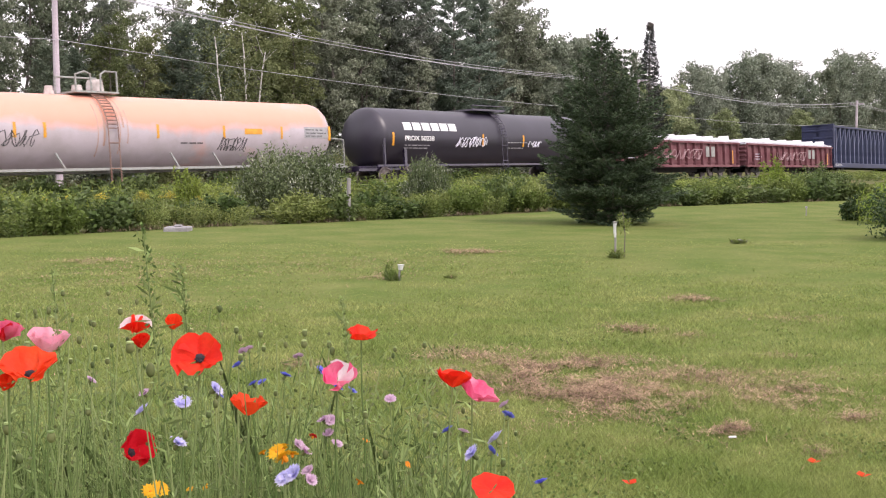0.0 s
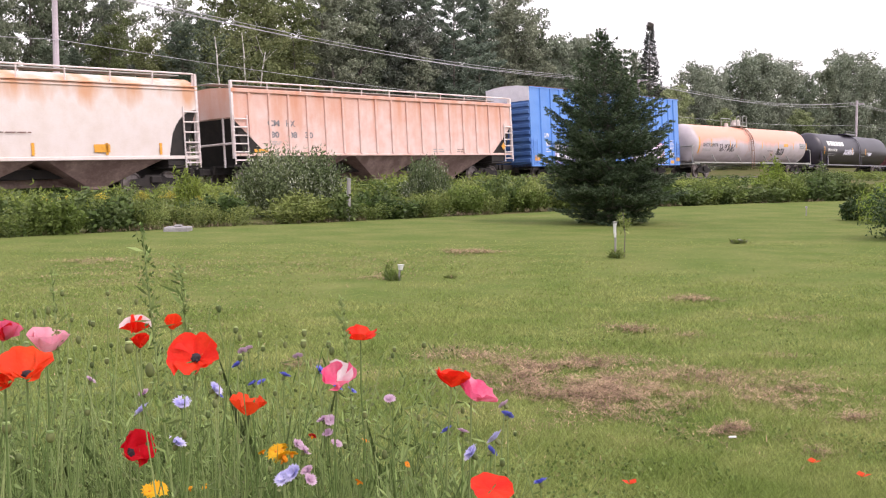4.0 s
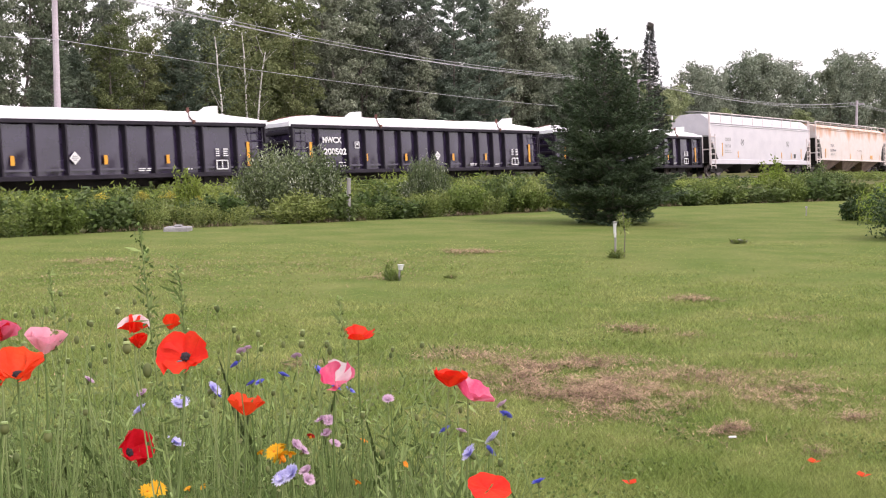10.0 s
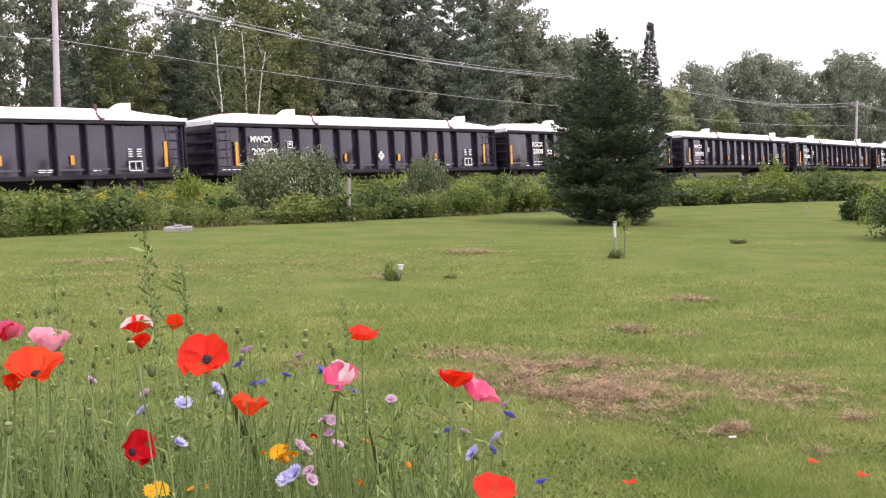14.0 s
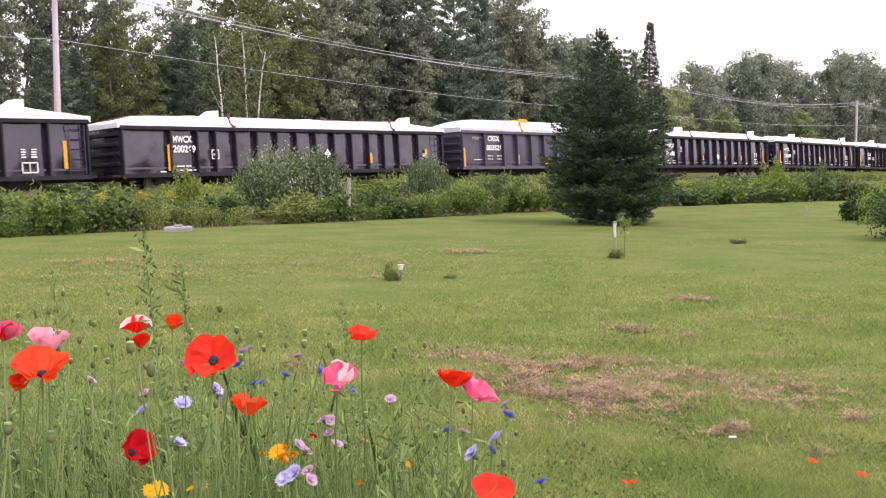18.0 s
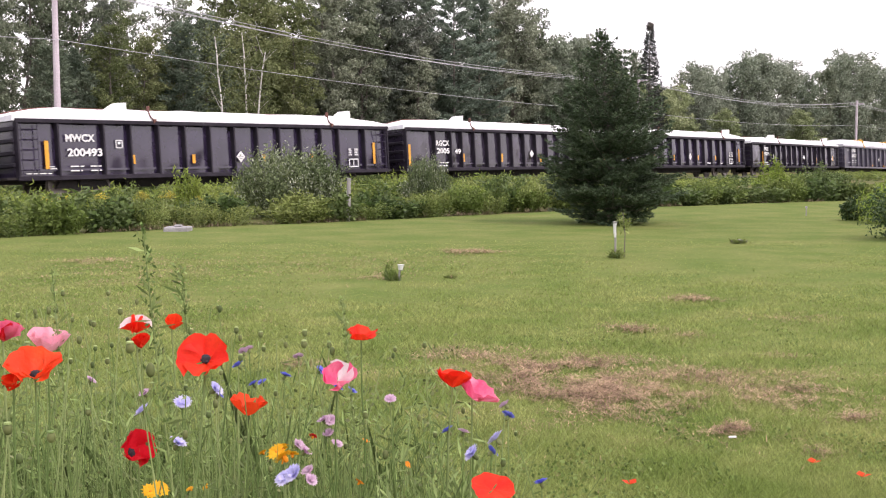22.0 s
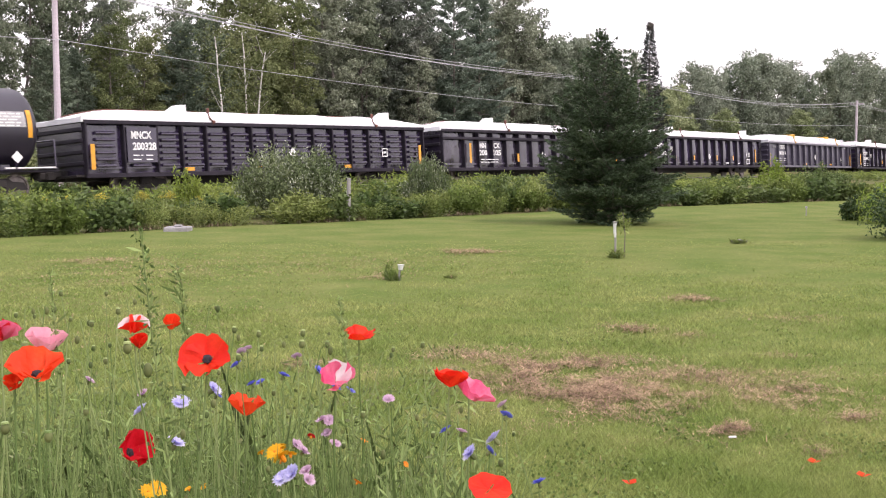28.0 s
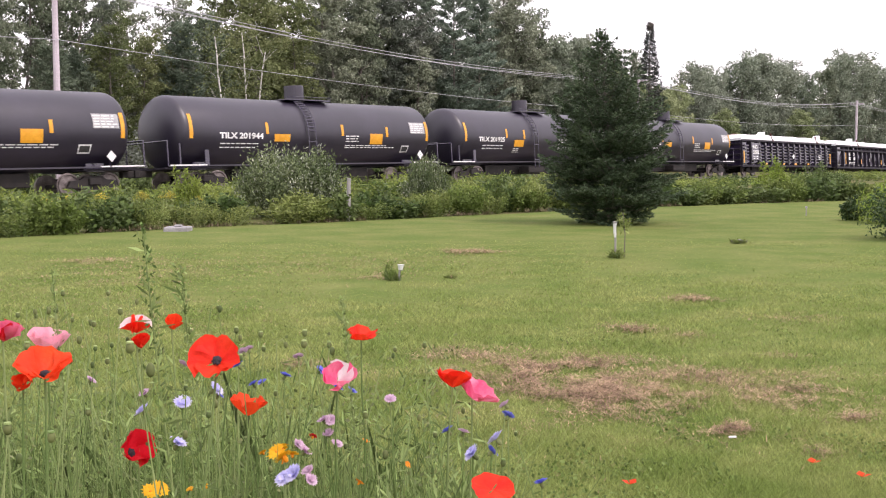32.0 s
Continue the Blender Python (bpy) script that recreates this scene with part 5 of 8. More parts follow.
h2 = run(hopper("whitish covered hopper with rust streaks below its roof", 9.95, "tilx", 1.45, 4.15, 4.68, 1.55, 3.35, 1.5, 0, 0.04, (1.36, 1.5), 3, "valvewhite", True), -0.673)
lettering("TILX", -6.35, -5.3, 2.6, 2.86, h2, "darkink", y=-1.546)
lettering("517044", -6.35, -4.8, 2.15, 2.42, h2, "darkink", y=-1.546)
bars(h2, -6.3, -5.0, 1.95, 2, "greyink", y=-1.58, h=0.04)
bars(h2, 1.0, 2.4, 2.35, 1, "strap", y=-1.585, h=0.04)
part("reflector", patch(-7.75, -7.6, 1.6, 2.4, -1.57), "yellow", h2)
for _x in (-1.0, 2.3, 5.4, 7.9):
    part("reflector", patch(_x, _x + 0.12, 1.55, 2.0, -1.55), "yellow", h2)
part("sticker", patch(4.9, 5.6, 1.65, 1.95, -1.55), "yellow", h2)

h3 = run(hopper("light grey smooth-sided covered hopper", 10.15, "crdx", 1.25, 3.84, 4.72, 1.5, 3.05, 1.5, 0, 0.03, (0.92, 1.27), 4, "valvewhite"), -2.128)
lettering("CRDX", -7.5, -6.4, 2.66, 2.92, h3, "greyink", y=-1.536)
lettering("14134", -7.5, -6.45, 2.15, 2.41, h3, "greyink", y=-1.536)
bars(h3, -7.5, -6.2, 1.9, 2, "rail", y=-1.53, h=0.04, gap=0.12)
part("reflector", patch(-8.05, -7.93, 1.5, 2.5, -1.535), "yellow", h3)
for _x in (-5.2, 3.6, 5.7):
    part("reflector", patch(_x, _x + 0.11, 1.4, 1.9, -1.53), "yellow", h3)
part("reflector", patch(8.0, 8.12, 1.4, 2.25, -1.53), "yellow", h3)
for _x in (-4.3, 5.0):
    _bm = bmesh.new()
    for _k in range(14):
        _a, _b = 2 * math.pi * _k / 14, 2 * math.pi * (_k + 1) / 14
        tube(_bm, [(_x + 0.26 * math.cos(_a), -1.545, 2.62 + 0.26 * math.sin(_a)), (_x + 0.26 * math.cos(_b), -1.545, 2.62 + 0.26 * math.sin(_b))], 0.011, seg=4)
    tube(_bm, [(_x - 0.15, -1.545, 2.77), (_x + 0.15, -1.545, 2.47)], 0.016, seg=4)
    tube(_bm, [(_x + 0.15, -1.545, 2.77), (_x - 0.15, -1.545, 2.47)], 0.016, seg=4)
    part("stencil_sign", _bm, "greyink", h3)
lettering("P", -6.6, -6.35, 0.97, 1.2, h3, "ink", y=-1.515)
part("reflector", patch(-8.2, -7.95, 1.0, 1.17, -1.51), "yellow", h3)
part("stencil_panel", patch(6.35, 6.8, 1.45, 1.8, -1.53), "ink", h3)

MW = lambda x, x1, w, z0, z1, car, m="white": lettering(w, x - HALF_G, x1 - HALF_G, z0, z1, car, m, y=-W_G - 0.008)
first = {}


def gon(kind, lead, mark, number):
    maker = {"mw": gondola_mw, "rg": gondola_rg, "low": gondola_low, "ci": gondola_ci, "wave": gondola_wave, "belt": gondola_belt}[kind]
    if kind in first:
        car = copy_thing(first[kind][0], pose(0, 0, 0))
    else:
        car = maker()
    return run(car, lead), kind, mark, number


ROWS = [("mw", -3.577, "MWCX", "200463"), ("mw", -5.021, "MWCX", "200502"), ("mw", -6.46, "MWCX", "200492"), ("rg", -7.906, "RGCX", "200552"), ("mw", -9.325, "MWCX", "200389"),
        ("mw", -10.76, "MWCX", ""), ("ci", -12.193, "CIGX", "803526"), ("low", -13.635, "MWCX", "200269"), ("mw", -15.064, "MWCX", "200494"), ("rg", -16.496, "RGCX", "200549"),
        ("mw", -17.92, "MWCX", "200493"), ("ci", -19.371, "CIGX", "803364"), ("mw", -20.821, "MWCX", "200412"), ("belt", -22.27, "MN", "200105"), ("wave", -23.704, "MNCX", "200328")]
made = []
for kind, lead, mark, number in ROWS:
    got = gon(kind, lead, mark, number)
    first.setdefault(kind, got)
    made.append(got)
for car, kind, mark, number in made:
    if kind == "mw":
        MW(2.0, 3.25, mark, 2.04, 2.32, car)
        if number:
            MW(2.05, 3.55, number, 1.5, 1.8, car)
        else:
            bars(car, 2.05 - HALF_G, 3.55 - HALF_G, 1.5, 1, y=-W_G - 0.006, h=0.28)
        logo_box(car, 4.16 - HALF_G, 1.8, 0.32, -W_G - 0.006)
    elif kind == "rg" and mark == "RGCX":
        MW(2.5, 3.6, mark, 1.95, 2.23, car)
        MW(2.55, 3.6, "2005", 1.55, 1.83, car)
        MW(4.05, 4.58, number[4:], 1.52, 1.8, car)
    elif kind == "low":
        MW(2.5, 3.45, mark, 2.02, 2.3, car)
        MW(2.48, 3.62, number, 1.62, 1.92, car)
    elif kind == "ci":
        MW(2.4, 3.5, mark, 2.22, 2.52, car)
        MW(2.25, 3.7, number, 1.72, 2.02, car)
    elif kind == "belt":
        for x, w in ((3.35, "MN"), (4.65, "CX")):
            lettering(w, x - HALF_G, x + 0.55 - HALF_G, 1.85, 2.13, car, y=-W_G - 0.008)
        for x, w in ((3.3, "200"), (4.6, "105")):
            lettering(w, x - HALF_G, x + 0.7 - HALF_G, 1.45, 1.75, car, y=-W_G - 0.008)
    else:
        MW(2.05, 3.0, mark, 2.15, 2.45, car).location.y = -0.08
        MW(2.1, 3.2, number, 1.72, 2.02, car).location.y = -0.08

for number, lead in (("TILX 201950", -25.028), ("TILX 201925", -26.256), ("TILX 201944", -27.497), ("", -28.735)):
    run(tank_black(number), lead)
# ---------- ground, lawn, railway ----------
def sheet(xs, ys, zf, name, material, lift=0.0):
    X, Y = np.meshgrid(xs, ys)
    v = np.stack([X, Y, zf(X, Y) + lift], -1).reshape(-1, 3)
    nx = len(xs)
    i = (np.arange(len(ys) - 1)[:, None] * nx + np.arange(nx - 1)[None, :]).ravel()
    return new(name, raw_mesh(name, v, np.stack([i, i + 1, i + nx + 1, i + nx], 1), material))


def spread(a, b, c, n):
    """Steps that are fine near c and reach from a to b."""
    q = np.linspace(-1, 1, n)
    return np.where(q < 0, c - (c - a) * np.abs(q) ** 2.6, c + (b - c) * np.abs(q) ** 2.6)


ground = tagged(sheet(spread(-900, 1800, 0, 140), spread(-600, 2200, 30, 140), ground_z, "ground", "ground", -0.03), "rough grassy ground of the railway margin", "ground", kind="structure")

# the mown lawn, bounded by the wild hedge
EDGE = [(-60.0, -6.0), (-22.0, 9.0), (-12.0, 14.6), (-6.86, 17.64), (-4.78, 19.92), (-1.8, 22.11), (2.12, 25.82), (5.9, 28.63), (10.34, 31.37), (14.0, 33.0), (22.0, 36.0), (60.0, 44.0)]


def edge_y(x):
    return np.interp(x, [p[0] for p in EDGE], [p[1] for p in EDGE])


lx = np.concatenate([np.linspace(-60, -12, 25), np.linspace(-11.6, 14, 80), np.linspace(15, 60, 25)])
lt = np.linspace(0, 1, 60)
LX, LT = np.meshgrid(lx, lt)
wob = np.array([noise.noise((x * 0.9, 3.1, 0)) * 0.25 for x in lx])
LY = -14 + (edge_y(LX) + wob[None, :] + 14) * LT
LZ = np.vectorize(lambda x, y: 0.02 * noise.noise((x * 0.35, y * 0.35, 1.7)))(LX, LY)
LZ = LZ + ground_z(LX, LY)
n_ = len(lx)
i_ = (np.arange(len(lt) - 1)[:, None] * n_ + np.arange(n_ - 1)[None, :]).ravel()
lawn = new("lawn", raw_mesh("lawn", np.stack([LX, LY, LZ], -1).reshape(-1, 3), np.stack([i_, i_ + 1, i_ + n_ + 1, i_ + n_], 1), "lawn"))
tagged(lawn, "mown green lawn with dry brown patches", "lawn", kind="structure")

bed = bmesh.new()
CANT_RISE = math.tan(radians(CANT))
rails = (bmesh.new(), bmesh.new())
prev = None
prevr = [None, None]
for k in range(-40, 61):
    s = k * 6.0
    z = grade(s)[0]
    row = [bed.verts.new(place(s, TRACK_D + o, z + h - o * CANT_RISE * (abs(o) < 3))) for o, h in ((-4.2, -0.75), (-1.9, -0.2), (1.9, -0.2), (4.2, -0.75))]
    if prev:
        for a in range(3):
            bed.faces.new((prev[a], row[a], row[a + 1], prev[a + 1]))
    prev = row
    for j, o in enumerate((-0.755, 0.755)):
        ring = [rails[j].verts.new(place(s, TRACK_D + o + a, z + h - (o + a) * CANT_RISE)) for a, h in ((-0.07, -0.17), (-0.015, -0.12), (-0.036, -0.04), (-0.036, 0.0), (0.036, 0.0), (0.036, -0.04), (0.015, -0.12), (0.07, -0.17))]
        if prevr[j]:
            for a in range(8):
                b = (a + 1) % 8
                rails[j].faces.new((prevr[j][a], ring[a], ring[b], prevr[j][b]))
        prevr[j] = ring
tagged(part("ballast_bed", bed, "ballast"), "grey stone ballast under the railway track", "ballast", kind="structure")
for r in rails:
    tagged(part("rail", r, "wheel"), "worn steel running rail on the ballast", "rail", "rails", "structure")
ties = bmesh.new()
for k in range(-60, 240):
    s = k * 0.56
    m = Matrix.Translation(place(s, TRACK_D, grade(s)[0] - 0.235)) @ Matrix.Rotation(radians(HEADING), 4, "Z") @ Matrix.Rotation(radians(-CANT), 4, "X") @ Matrix.Diagonal((0.22, 2.5, 0.15, 1))
    bmesh.ops.create_cube(ties, size=1.0, matrix=m)
tagged(part("sleepers", ties, "bark"), "dark timber sleepers in the ballast", "sleepers", kind="stuff")


# ---------- plants: leaf clouds from numpy ----------
def unit(v):
    return v / np.maximum(np.linalg.norm(v, axis=1, keepdims=True), 1e-9)


def leaf_quads(c, length, width, rng, axis=None, spread_=1.0):
    """Four-cornered leaves at the points c. axis: a lean shared by all."""
    n = len(c)
    a = rng.normal(size=(n, 3)) * spread_
    if axis is not None:
        a = a + axis
    a = unit(a)
    b = unit(np.cross(a, rng.normal(size=(n, 3))))
    L = (length * rng.uniform(0.6, 1.25, n))[:, None]
    W = (width * rng.uniform(0.6, 1.25, n))[:, None]
    v = np.stack([c, c + a * L * 0.45 + b * W * 0.5, c + a * L, c + a * L * 0.45 - b * W * 0.5], 1).reshape(-1, 3)
    return v, np.arange(n * 4).reshape(n, 4)


def leaf_tris(c, length, width, rng, axis=None, spread_=1.0):
    """Three-cornered leaves for what stands far off."""
    n = len(c)
    a = rng.normal(size=(n, 3)) * spread_
    if axis is not None:
        a = a + axis
    a = unit(a)
    b = unit(np.cross(a, rng.normal(size=(n, 3))))
    L = (length * rng.uniform(0.6, 1.3, n))[:, None]
    W = (width * rng.uniform(0.6, 1.3, n))[:, None]
    v = np.stack([c - b * W * 0.5, c + b * W * 0.5, c + a * L], 1).reshape(-1, 3)
    return v, np.arange(n * 3).reshape(n, 3)


def limb(bm, p0, p1, r0, r1, rng, seg=6, bend=0.08):
    p0, p1 = np.array(p0), np.array(p1)
    n = 5
    pts = [p0 + (p1 - p0) * i / n + (rng.normal(size=3) * bend * np.linalg.norm(p1 - p0) * 0.25 if 0 < i < n else 0) for i in range(n + 1)]
    tube(bm, [tuple(p) for p in pts], r0, r1, seg, caps=False)
    return pts


def broad_tree(seed, H, R, base, leaves, leaf, mat, bark, limbs=40, lean=0.03, top=0.95, tuft=1.0, steep=(0.25, 0.75), full=0.6):
    """Trunk mesh and crown mesh of a leafy tree: boughs hung with leaf tufts, an uneven outline and gaps."""
    rng = np.random.default_rng(seed)
    bm = bmesh.new()
    tip = np.array([rng.normal() * lean * H, rng.normal() * lean * H, H * 0.96])
    tr = np.array(limb(bm, (0, 0, -0.4), tip, 0.013 * H, 0.03, rng, 7, 0.06))
    clumps = []
    for i in range(limbs):
        k = base + (top - base) * (i + rng.uniform(0, 0.9)) / limbs
        f = k * (len(tr) - 1)
        j = min(int(f), len(tr) - 2)
        p = tr[j] + (tr[j + 1] - tr[j]) * (f - j)
        ang = i * 2.4 + rng.normal() * 0.4
        prof = math.sin(math.pi * min(max((k - base) / (1.06 - base), 0.08), 1) ** 0.75) ** full
        ln = R * prof * rng.uniform(0.55, 1.15)
        q = p + np.array([math.cos(ang) * ln, math.sin(ang) * ln, ln * rng.uniform(*steep)])
        limb(bm, p, q, 0.0045 * H * (1.1 - k), 0.012, rng, 4, 0.12)
        for m in np.linspace(0.3, 1.0, max(3, int(ln * 2.6))):
            clumps.append((p + (q - p) * m + rng.normal(size=3) * 0.25, rng.uniform(0.22, 0.62) * (0.6 + 0.5 * R / 2.5) * tuft))
    for z in np.linspace(0.84, 1.0, 5):
        clumps.append((tip * z + rng.normal(size=3) * 0.2, 0.4))
    cc = np.array([c for c, _ in clumps])
    cr = np.array([r for _, r in clumps])
    w = cr ** 2 / (cr ** 2).sum()
    idx = rng.choice(len(cc), leaves, p=w)
    out_ = unit(rng.normal(size=(leaves, 3)))
    off = out_ * (rng.uniform(0.2, 1, (leaves, 1)) ** 0.4) * cr[idx][:, None]
    off[:, 2] *= 0.7
    v, f = leaf_tris(cc[idx] + off, leaf, leaf * 0.9, rng, out_ * 0.5 + np.array([0, 0, -0.3]))
    tm = bpy.data.meshes.new("trunk")
    bm.to_mesh(tm)
    bm.free()
    tm.materials.append(M[bark])
    return tm, raw_mesh("crown", v, f, mat)


def soft_pine(seed, H, R, leaves, mat, needle=0.24, base=0.05):
    """A pine with long-needled plumes on rising boughs that sag in the middle."""
    rng = np.random.default_rng(seed)
    bm = bmesh.new()
    tip = np.array([rng.normal() * 0.02 * H, 0.0, H])
    tube(bm, [(0, 0, -0.3), tuple(tip * 0.5), tuple(tip * 0.99)], 0.007 * H, 0.012, 7, caps=False)
    plumes = []
    for i in range(62):
        k = base + (0.97 - base) * (i / 62) ** 0.9
        ln = R * (min(1.0, 0.55 + k * 1.6) * (1.03 - k) ** 0.62) * rng.uniform(0.6, 1.12)
        ang = i * 2.4 + rng.normal() * 0.3
        d = np.array([math.cos(ang), math.sin(ang), 0])
        side = np.array([-d[1], d[0], 0])
        p0 = tip * k
        rise = rng.uniform(0.0, 0.35)
        tube(bm, [tuple(p0), tuple(p0 + d * ln * 0.6 + np.array([0, 0, 0.05 * ln])), tuple(p0 + d * ln + np.array([0, 0, rise * ln]))], 0.004 * H * (1.1 - k), 0.01, 4, caps=False)
        for u in np.linspace(0.3, 1.0, max(4, int(ln * 3.4))):
            c = p0 + d * ln * u + side * rng.normal() * 0.28 * ln * (1.1 - u) + np.array([0, 0, ln * (0.05 * u + (rise - 0.05) * u ** 3) + rng.normal() * 0.12])
            plumes.append(np.concatenate([c, d * 0.8 + side * rng.normal() * 0.5 + np.array([0, 0, 0.45])]))
    P = np.array(plumes)
    idx = rng.integers(len(P), size=leaves)
    ax = unit(P[idx, 3:])
    w = rng.uniform(0, 0.6, (leaves, 1)) * (0.5 + 0.5 * R / 3)
    c = P[idx, :3] + ax * (w - 0.2) + rng.normal(size=(leaves, 3)) * np.array([0.13, 0.13, 0.08]) * (1.1 - w)
    v, f = leaf_tris(c, needle, needle * 0.42, rng, ax * 1.3, 0.7)
    tm = bpy.data.meshes.new("trunk")
    bm.to_mesh(tm)
    bm.free()
    tm.materials.append(M["bark"])
    return tm, raw_mesh("crown", v, f, mat)


def conifer(seed, H, R, leaves, mat, base=0.12, droop=0.25, whorls=22, needle=0.16, thick=0.05, power=0.85, lean=(0, 0), fan=7):
    """Trunk and crown of a cone-shaped tree: whorls of drooping boughs clad in short sprays."""
    rng = np.random.default_rng(seed)
    bm = bmesh.new()
    tip = np.array([lean[0], lean[1], H])
    tube(bm, [(0, 0, -0.3), tuple(tip * 0.5), tuple(tip * 0.99)], 0.02 * H + 0.01, 0.012, 7, caps=False)
    C, A = [], []
    per = leaves // (whorls * fan)
    for i in range(whorls):
        k = base + (1 - base) * (i / whorls) ** 0.95
        ln0 = R * (1 - k) ** power + 0.03 * R
        for j in range(fan):
            ang = j * 2 * math.pi / fan + i * 0.7 + rng.normal() * 0.18
            ln = ln0 * rng.uniform(0.78, 1.12)
            d = np.array([math.cos(ang), math.sin(ang), 0])
            p0 = tip * (k + rng.uniform(-0.015, 0.015))
            rise = ln * rng.uniform(0.02, 0.3) - ln * droop * 0.5
            n = max(int(per * (0.25 + 1.5 * (1 - k))), 8)
            u = rng.uniform(0.12, 1.0, n) ** 0.7
            side = np.array([-d[1], d[0], 0])
            sw = rng.normal(size=n) * 0.34 * ln * (1.02 - u) + rng.normal(size=n) * 0.04
            c = p0 + d * (u * ln)[:, None] + side * sw[:, None]
            c[:, 2] += rise * u + ln * 0.16 * u ** 3 + rng.normal(size=n) * 0.035 * R
            C.append(c)
            A.append(np.tile(d * 1.2 + np.array([0, 0, 0.25]), (n, 1)) + side * np.sign(sw)[:, None] * 0.9)
            q = p0 + d * ln * 0.85
            q[2] += rise * 0.8
            tube(bm, [tuple(p0), tuple(q)], 0.006 * H * (1.05 - k), 0.004, 4, caps=False)
    c = np.concatenate(C)
    a = unit(np.concatenate(A))
    v, f = leaf_quads(c, needle, thick, rng, a * 1.5, 0.75)
    tm = bpy.data.meshes.new("trunk")
    bm.to_mesh(tm)
    bm.free()
    tm.materials.append(M["bark"])
    return tm, raw_mesh("crown", v, f, mat)


def plant_tree(name, meshes, m, label, category="tree", group=""):
    root = thing(name, m, label, category, group)
    for nm, me in zip(("trunk", "crown"), meshes):
        o = new(nm, me)
        o.parent = root
    return root


def bush(seed, w, h, leaves, leaf, mat, ratio=0.5, upright=0.3, stems=9, open_=0.5):
    """A shrub of several stems with leaves gathered in uneven tufts."""
    rng = np.random.default_rng(seed)
    bm = bmesh.new()
    C = []
    for i in range(stems):
        a = rng.uniform(0, 6.28)
        r = w * 0.5 * math.sqrt(rng.uniform(0, 1))
        top = np.array([math.cos(a) * r, math.sin(a) * r, h * rng.uniform(0.55, 1.0) * (1 - 0.35 * (2 * r / w) ** 2)])
        foot = np.array([top[0] * 0.45, top[1] * 0.45, -0.05])
        tube(bm, [tuple(foot), tuple((foot + top) / 2 + rng.normal(size=3) * 0.03), tuple(top)], 0.012, 0.004, 4, caps=False)
        n = leaves // stems
        u = rng.uniform(0.12, 1.0, n) ** 0.8
        rad = w * 0.2 * (0.5 + open_ * np.sin(np.pi * u))
        C.append(foot + (top - foot) * u[:, None] + unit(rng.normal(size=(n, 3))) * (rad * rng.uniform(0.2, 1, n))[:, None])
    hub = bm.verts.new((0, 0, -0.12))
    bm.verts.ensure_lookup_table()
    for i in range(stems):
        bm.faces.new((bm.verts[i * 12], bm.verts[i * 12 + 1], hub))
    c = np.concatenate(C)
    c[:, 2] = np.abs(c[:, 2])
    v, f = leaf_quads(c, leaf, leaf * ratio, rng, np.array([0, 0, upright]))
    tm = bpy.data.meshes.new("branchwork")
    bm.to_mesh(tm)
    bm.free()
    tm.materials.append(M["stem green"])
    return tm, raw_mesh("leaves", v, f, mat)


def plant_bush(name, meshes, m, label, group="", category="shrub"):
    root = thing(name, m, label, category, group)
    for nm, me in zip(("branchwork", "foliage"), meshes):
        o = new(nm, me)
        o.parent = root
    return root


def scaled(x, y, z, rz, sx, sz):
    return Matrix.Translation((x, y, z)) @ Matrix.Rotation(rz, 4, "Z") @ Matrix.Diagonal((sx, sx, sz, 1))


# ---------- woods behind the railway ----------
rng = np.random.default_rng(11)
# near and far sets; the far ones have coarser leaves, far birch a haze-paled colour
SETS = {
    "poplar": ([broad_tree(21 + i, 15, 2.9, 0.10, 21000, 0.20, "poplar leaves", "bark", 44) for i in range(2)], [broad_tree(25 + i, 14, 3.1, 0.08, 9500, 0.34, "poplar leaves", "bark", 40, tuft=1.25) for i in range(2)],
               "tall grey-green poplar in the woods behind the railway"),
    "aspen": ([broad_tree(31 + i, 15, 2.6, 0.10, 17000, 0.185, "aspen leaves", "bark", 46, steep=(0.5, 1.1)) for i in range(2)], [broad_tree(35 + i, 14, 2.3, 0.10, 6500, 0.30, "aspen leaves", "bark", 38, steep=(0.6, 1.3)) for i in range(2)],
              "pale silver-green aspen with small leaves behind the railway"),
    "sparse": ([broad_tree(37 + i, 15, 2.7, 0.14, 8500, 0.19, "aspen leaves", "bark", 34, steep=(0.4, 1.0), tuft=0.8) for i in range(2)], [broad_tree(39, 14, 2.4, 0.10, 3300, 0.28, "aspen leaves", "bark", 34, steep=(0.6, 1.3), tuft=0.8)],
               "thin open aspen with sky showing through its crown"),
    "birch": ([broad_tree(41 + i, 12.5, 2.5, 0.08, 17000, 0.155, "birch leaves", "bark", 44, tuft=0.9, full=0.45) for i in range(2)], [broad_tree(45, 10, 2.5, 0.03, 9500, 0.23, "hazy far leaves", "bark", 44)],
              "olive-green birch with fine leaves behind the railway"),
    "maple": ([broad_tree(47, 14, 3.3, 0.04, 20000, 0.19, "maple leaves", "bark", 54, tuft=1.15, full=0.42)], [broad_tree(48 + i, 14, 3.6, 0.03, 17000, 0.25, "maple leaves", "bark", 60, tuft=1.1, full=0.42) for i in range(2)],
              "dense rounded dark green tree in the woods behind the railway"),
    "pine": ([soft_pine(51 + i, 14, 3.2, 30000, "pine needles") for i in range(2)], [], "dark blue-green pine with soft plumes behind the railway"),
}
SETS["fir"] = ([soft_pine(53, 10, 2.3, 15000, "dark pine needles", 0.2, 0.02)], [], "dark green fir in the woods behind the railway")
BASE_H = {"poplar": (15, 14), "aspen": (15, 14), "sparse": (15, 14), "birch": (12.5, 10), "maple": (14, 14), "pine": (14, 14), "fir": (10, 10)}


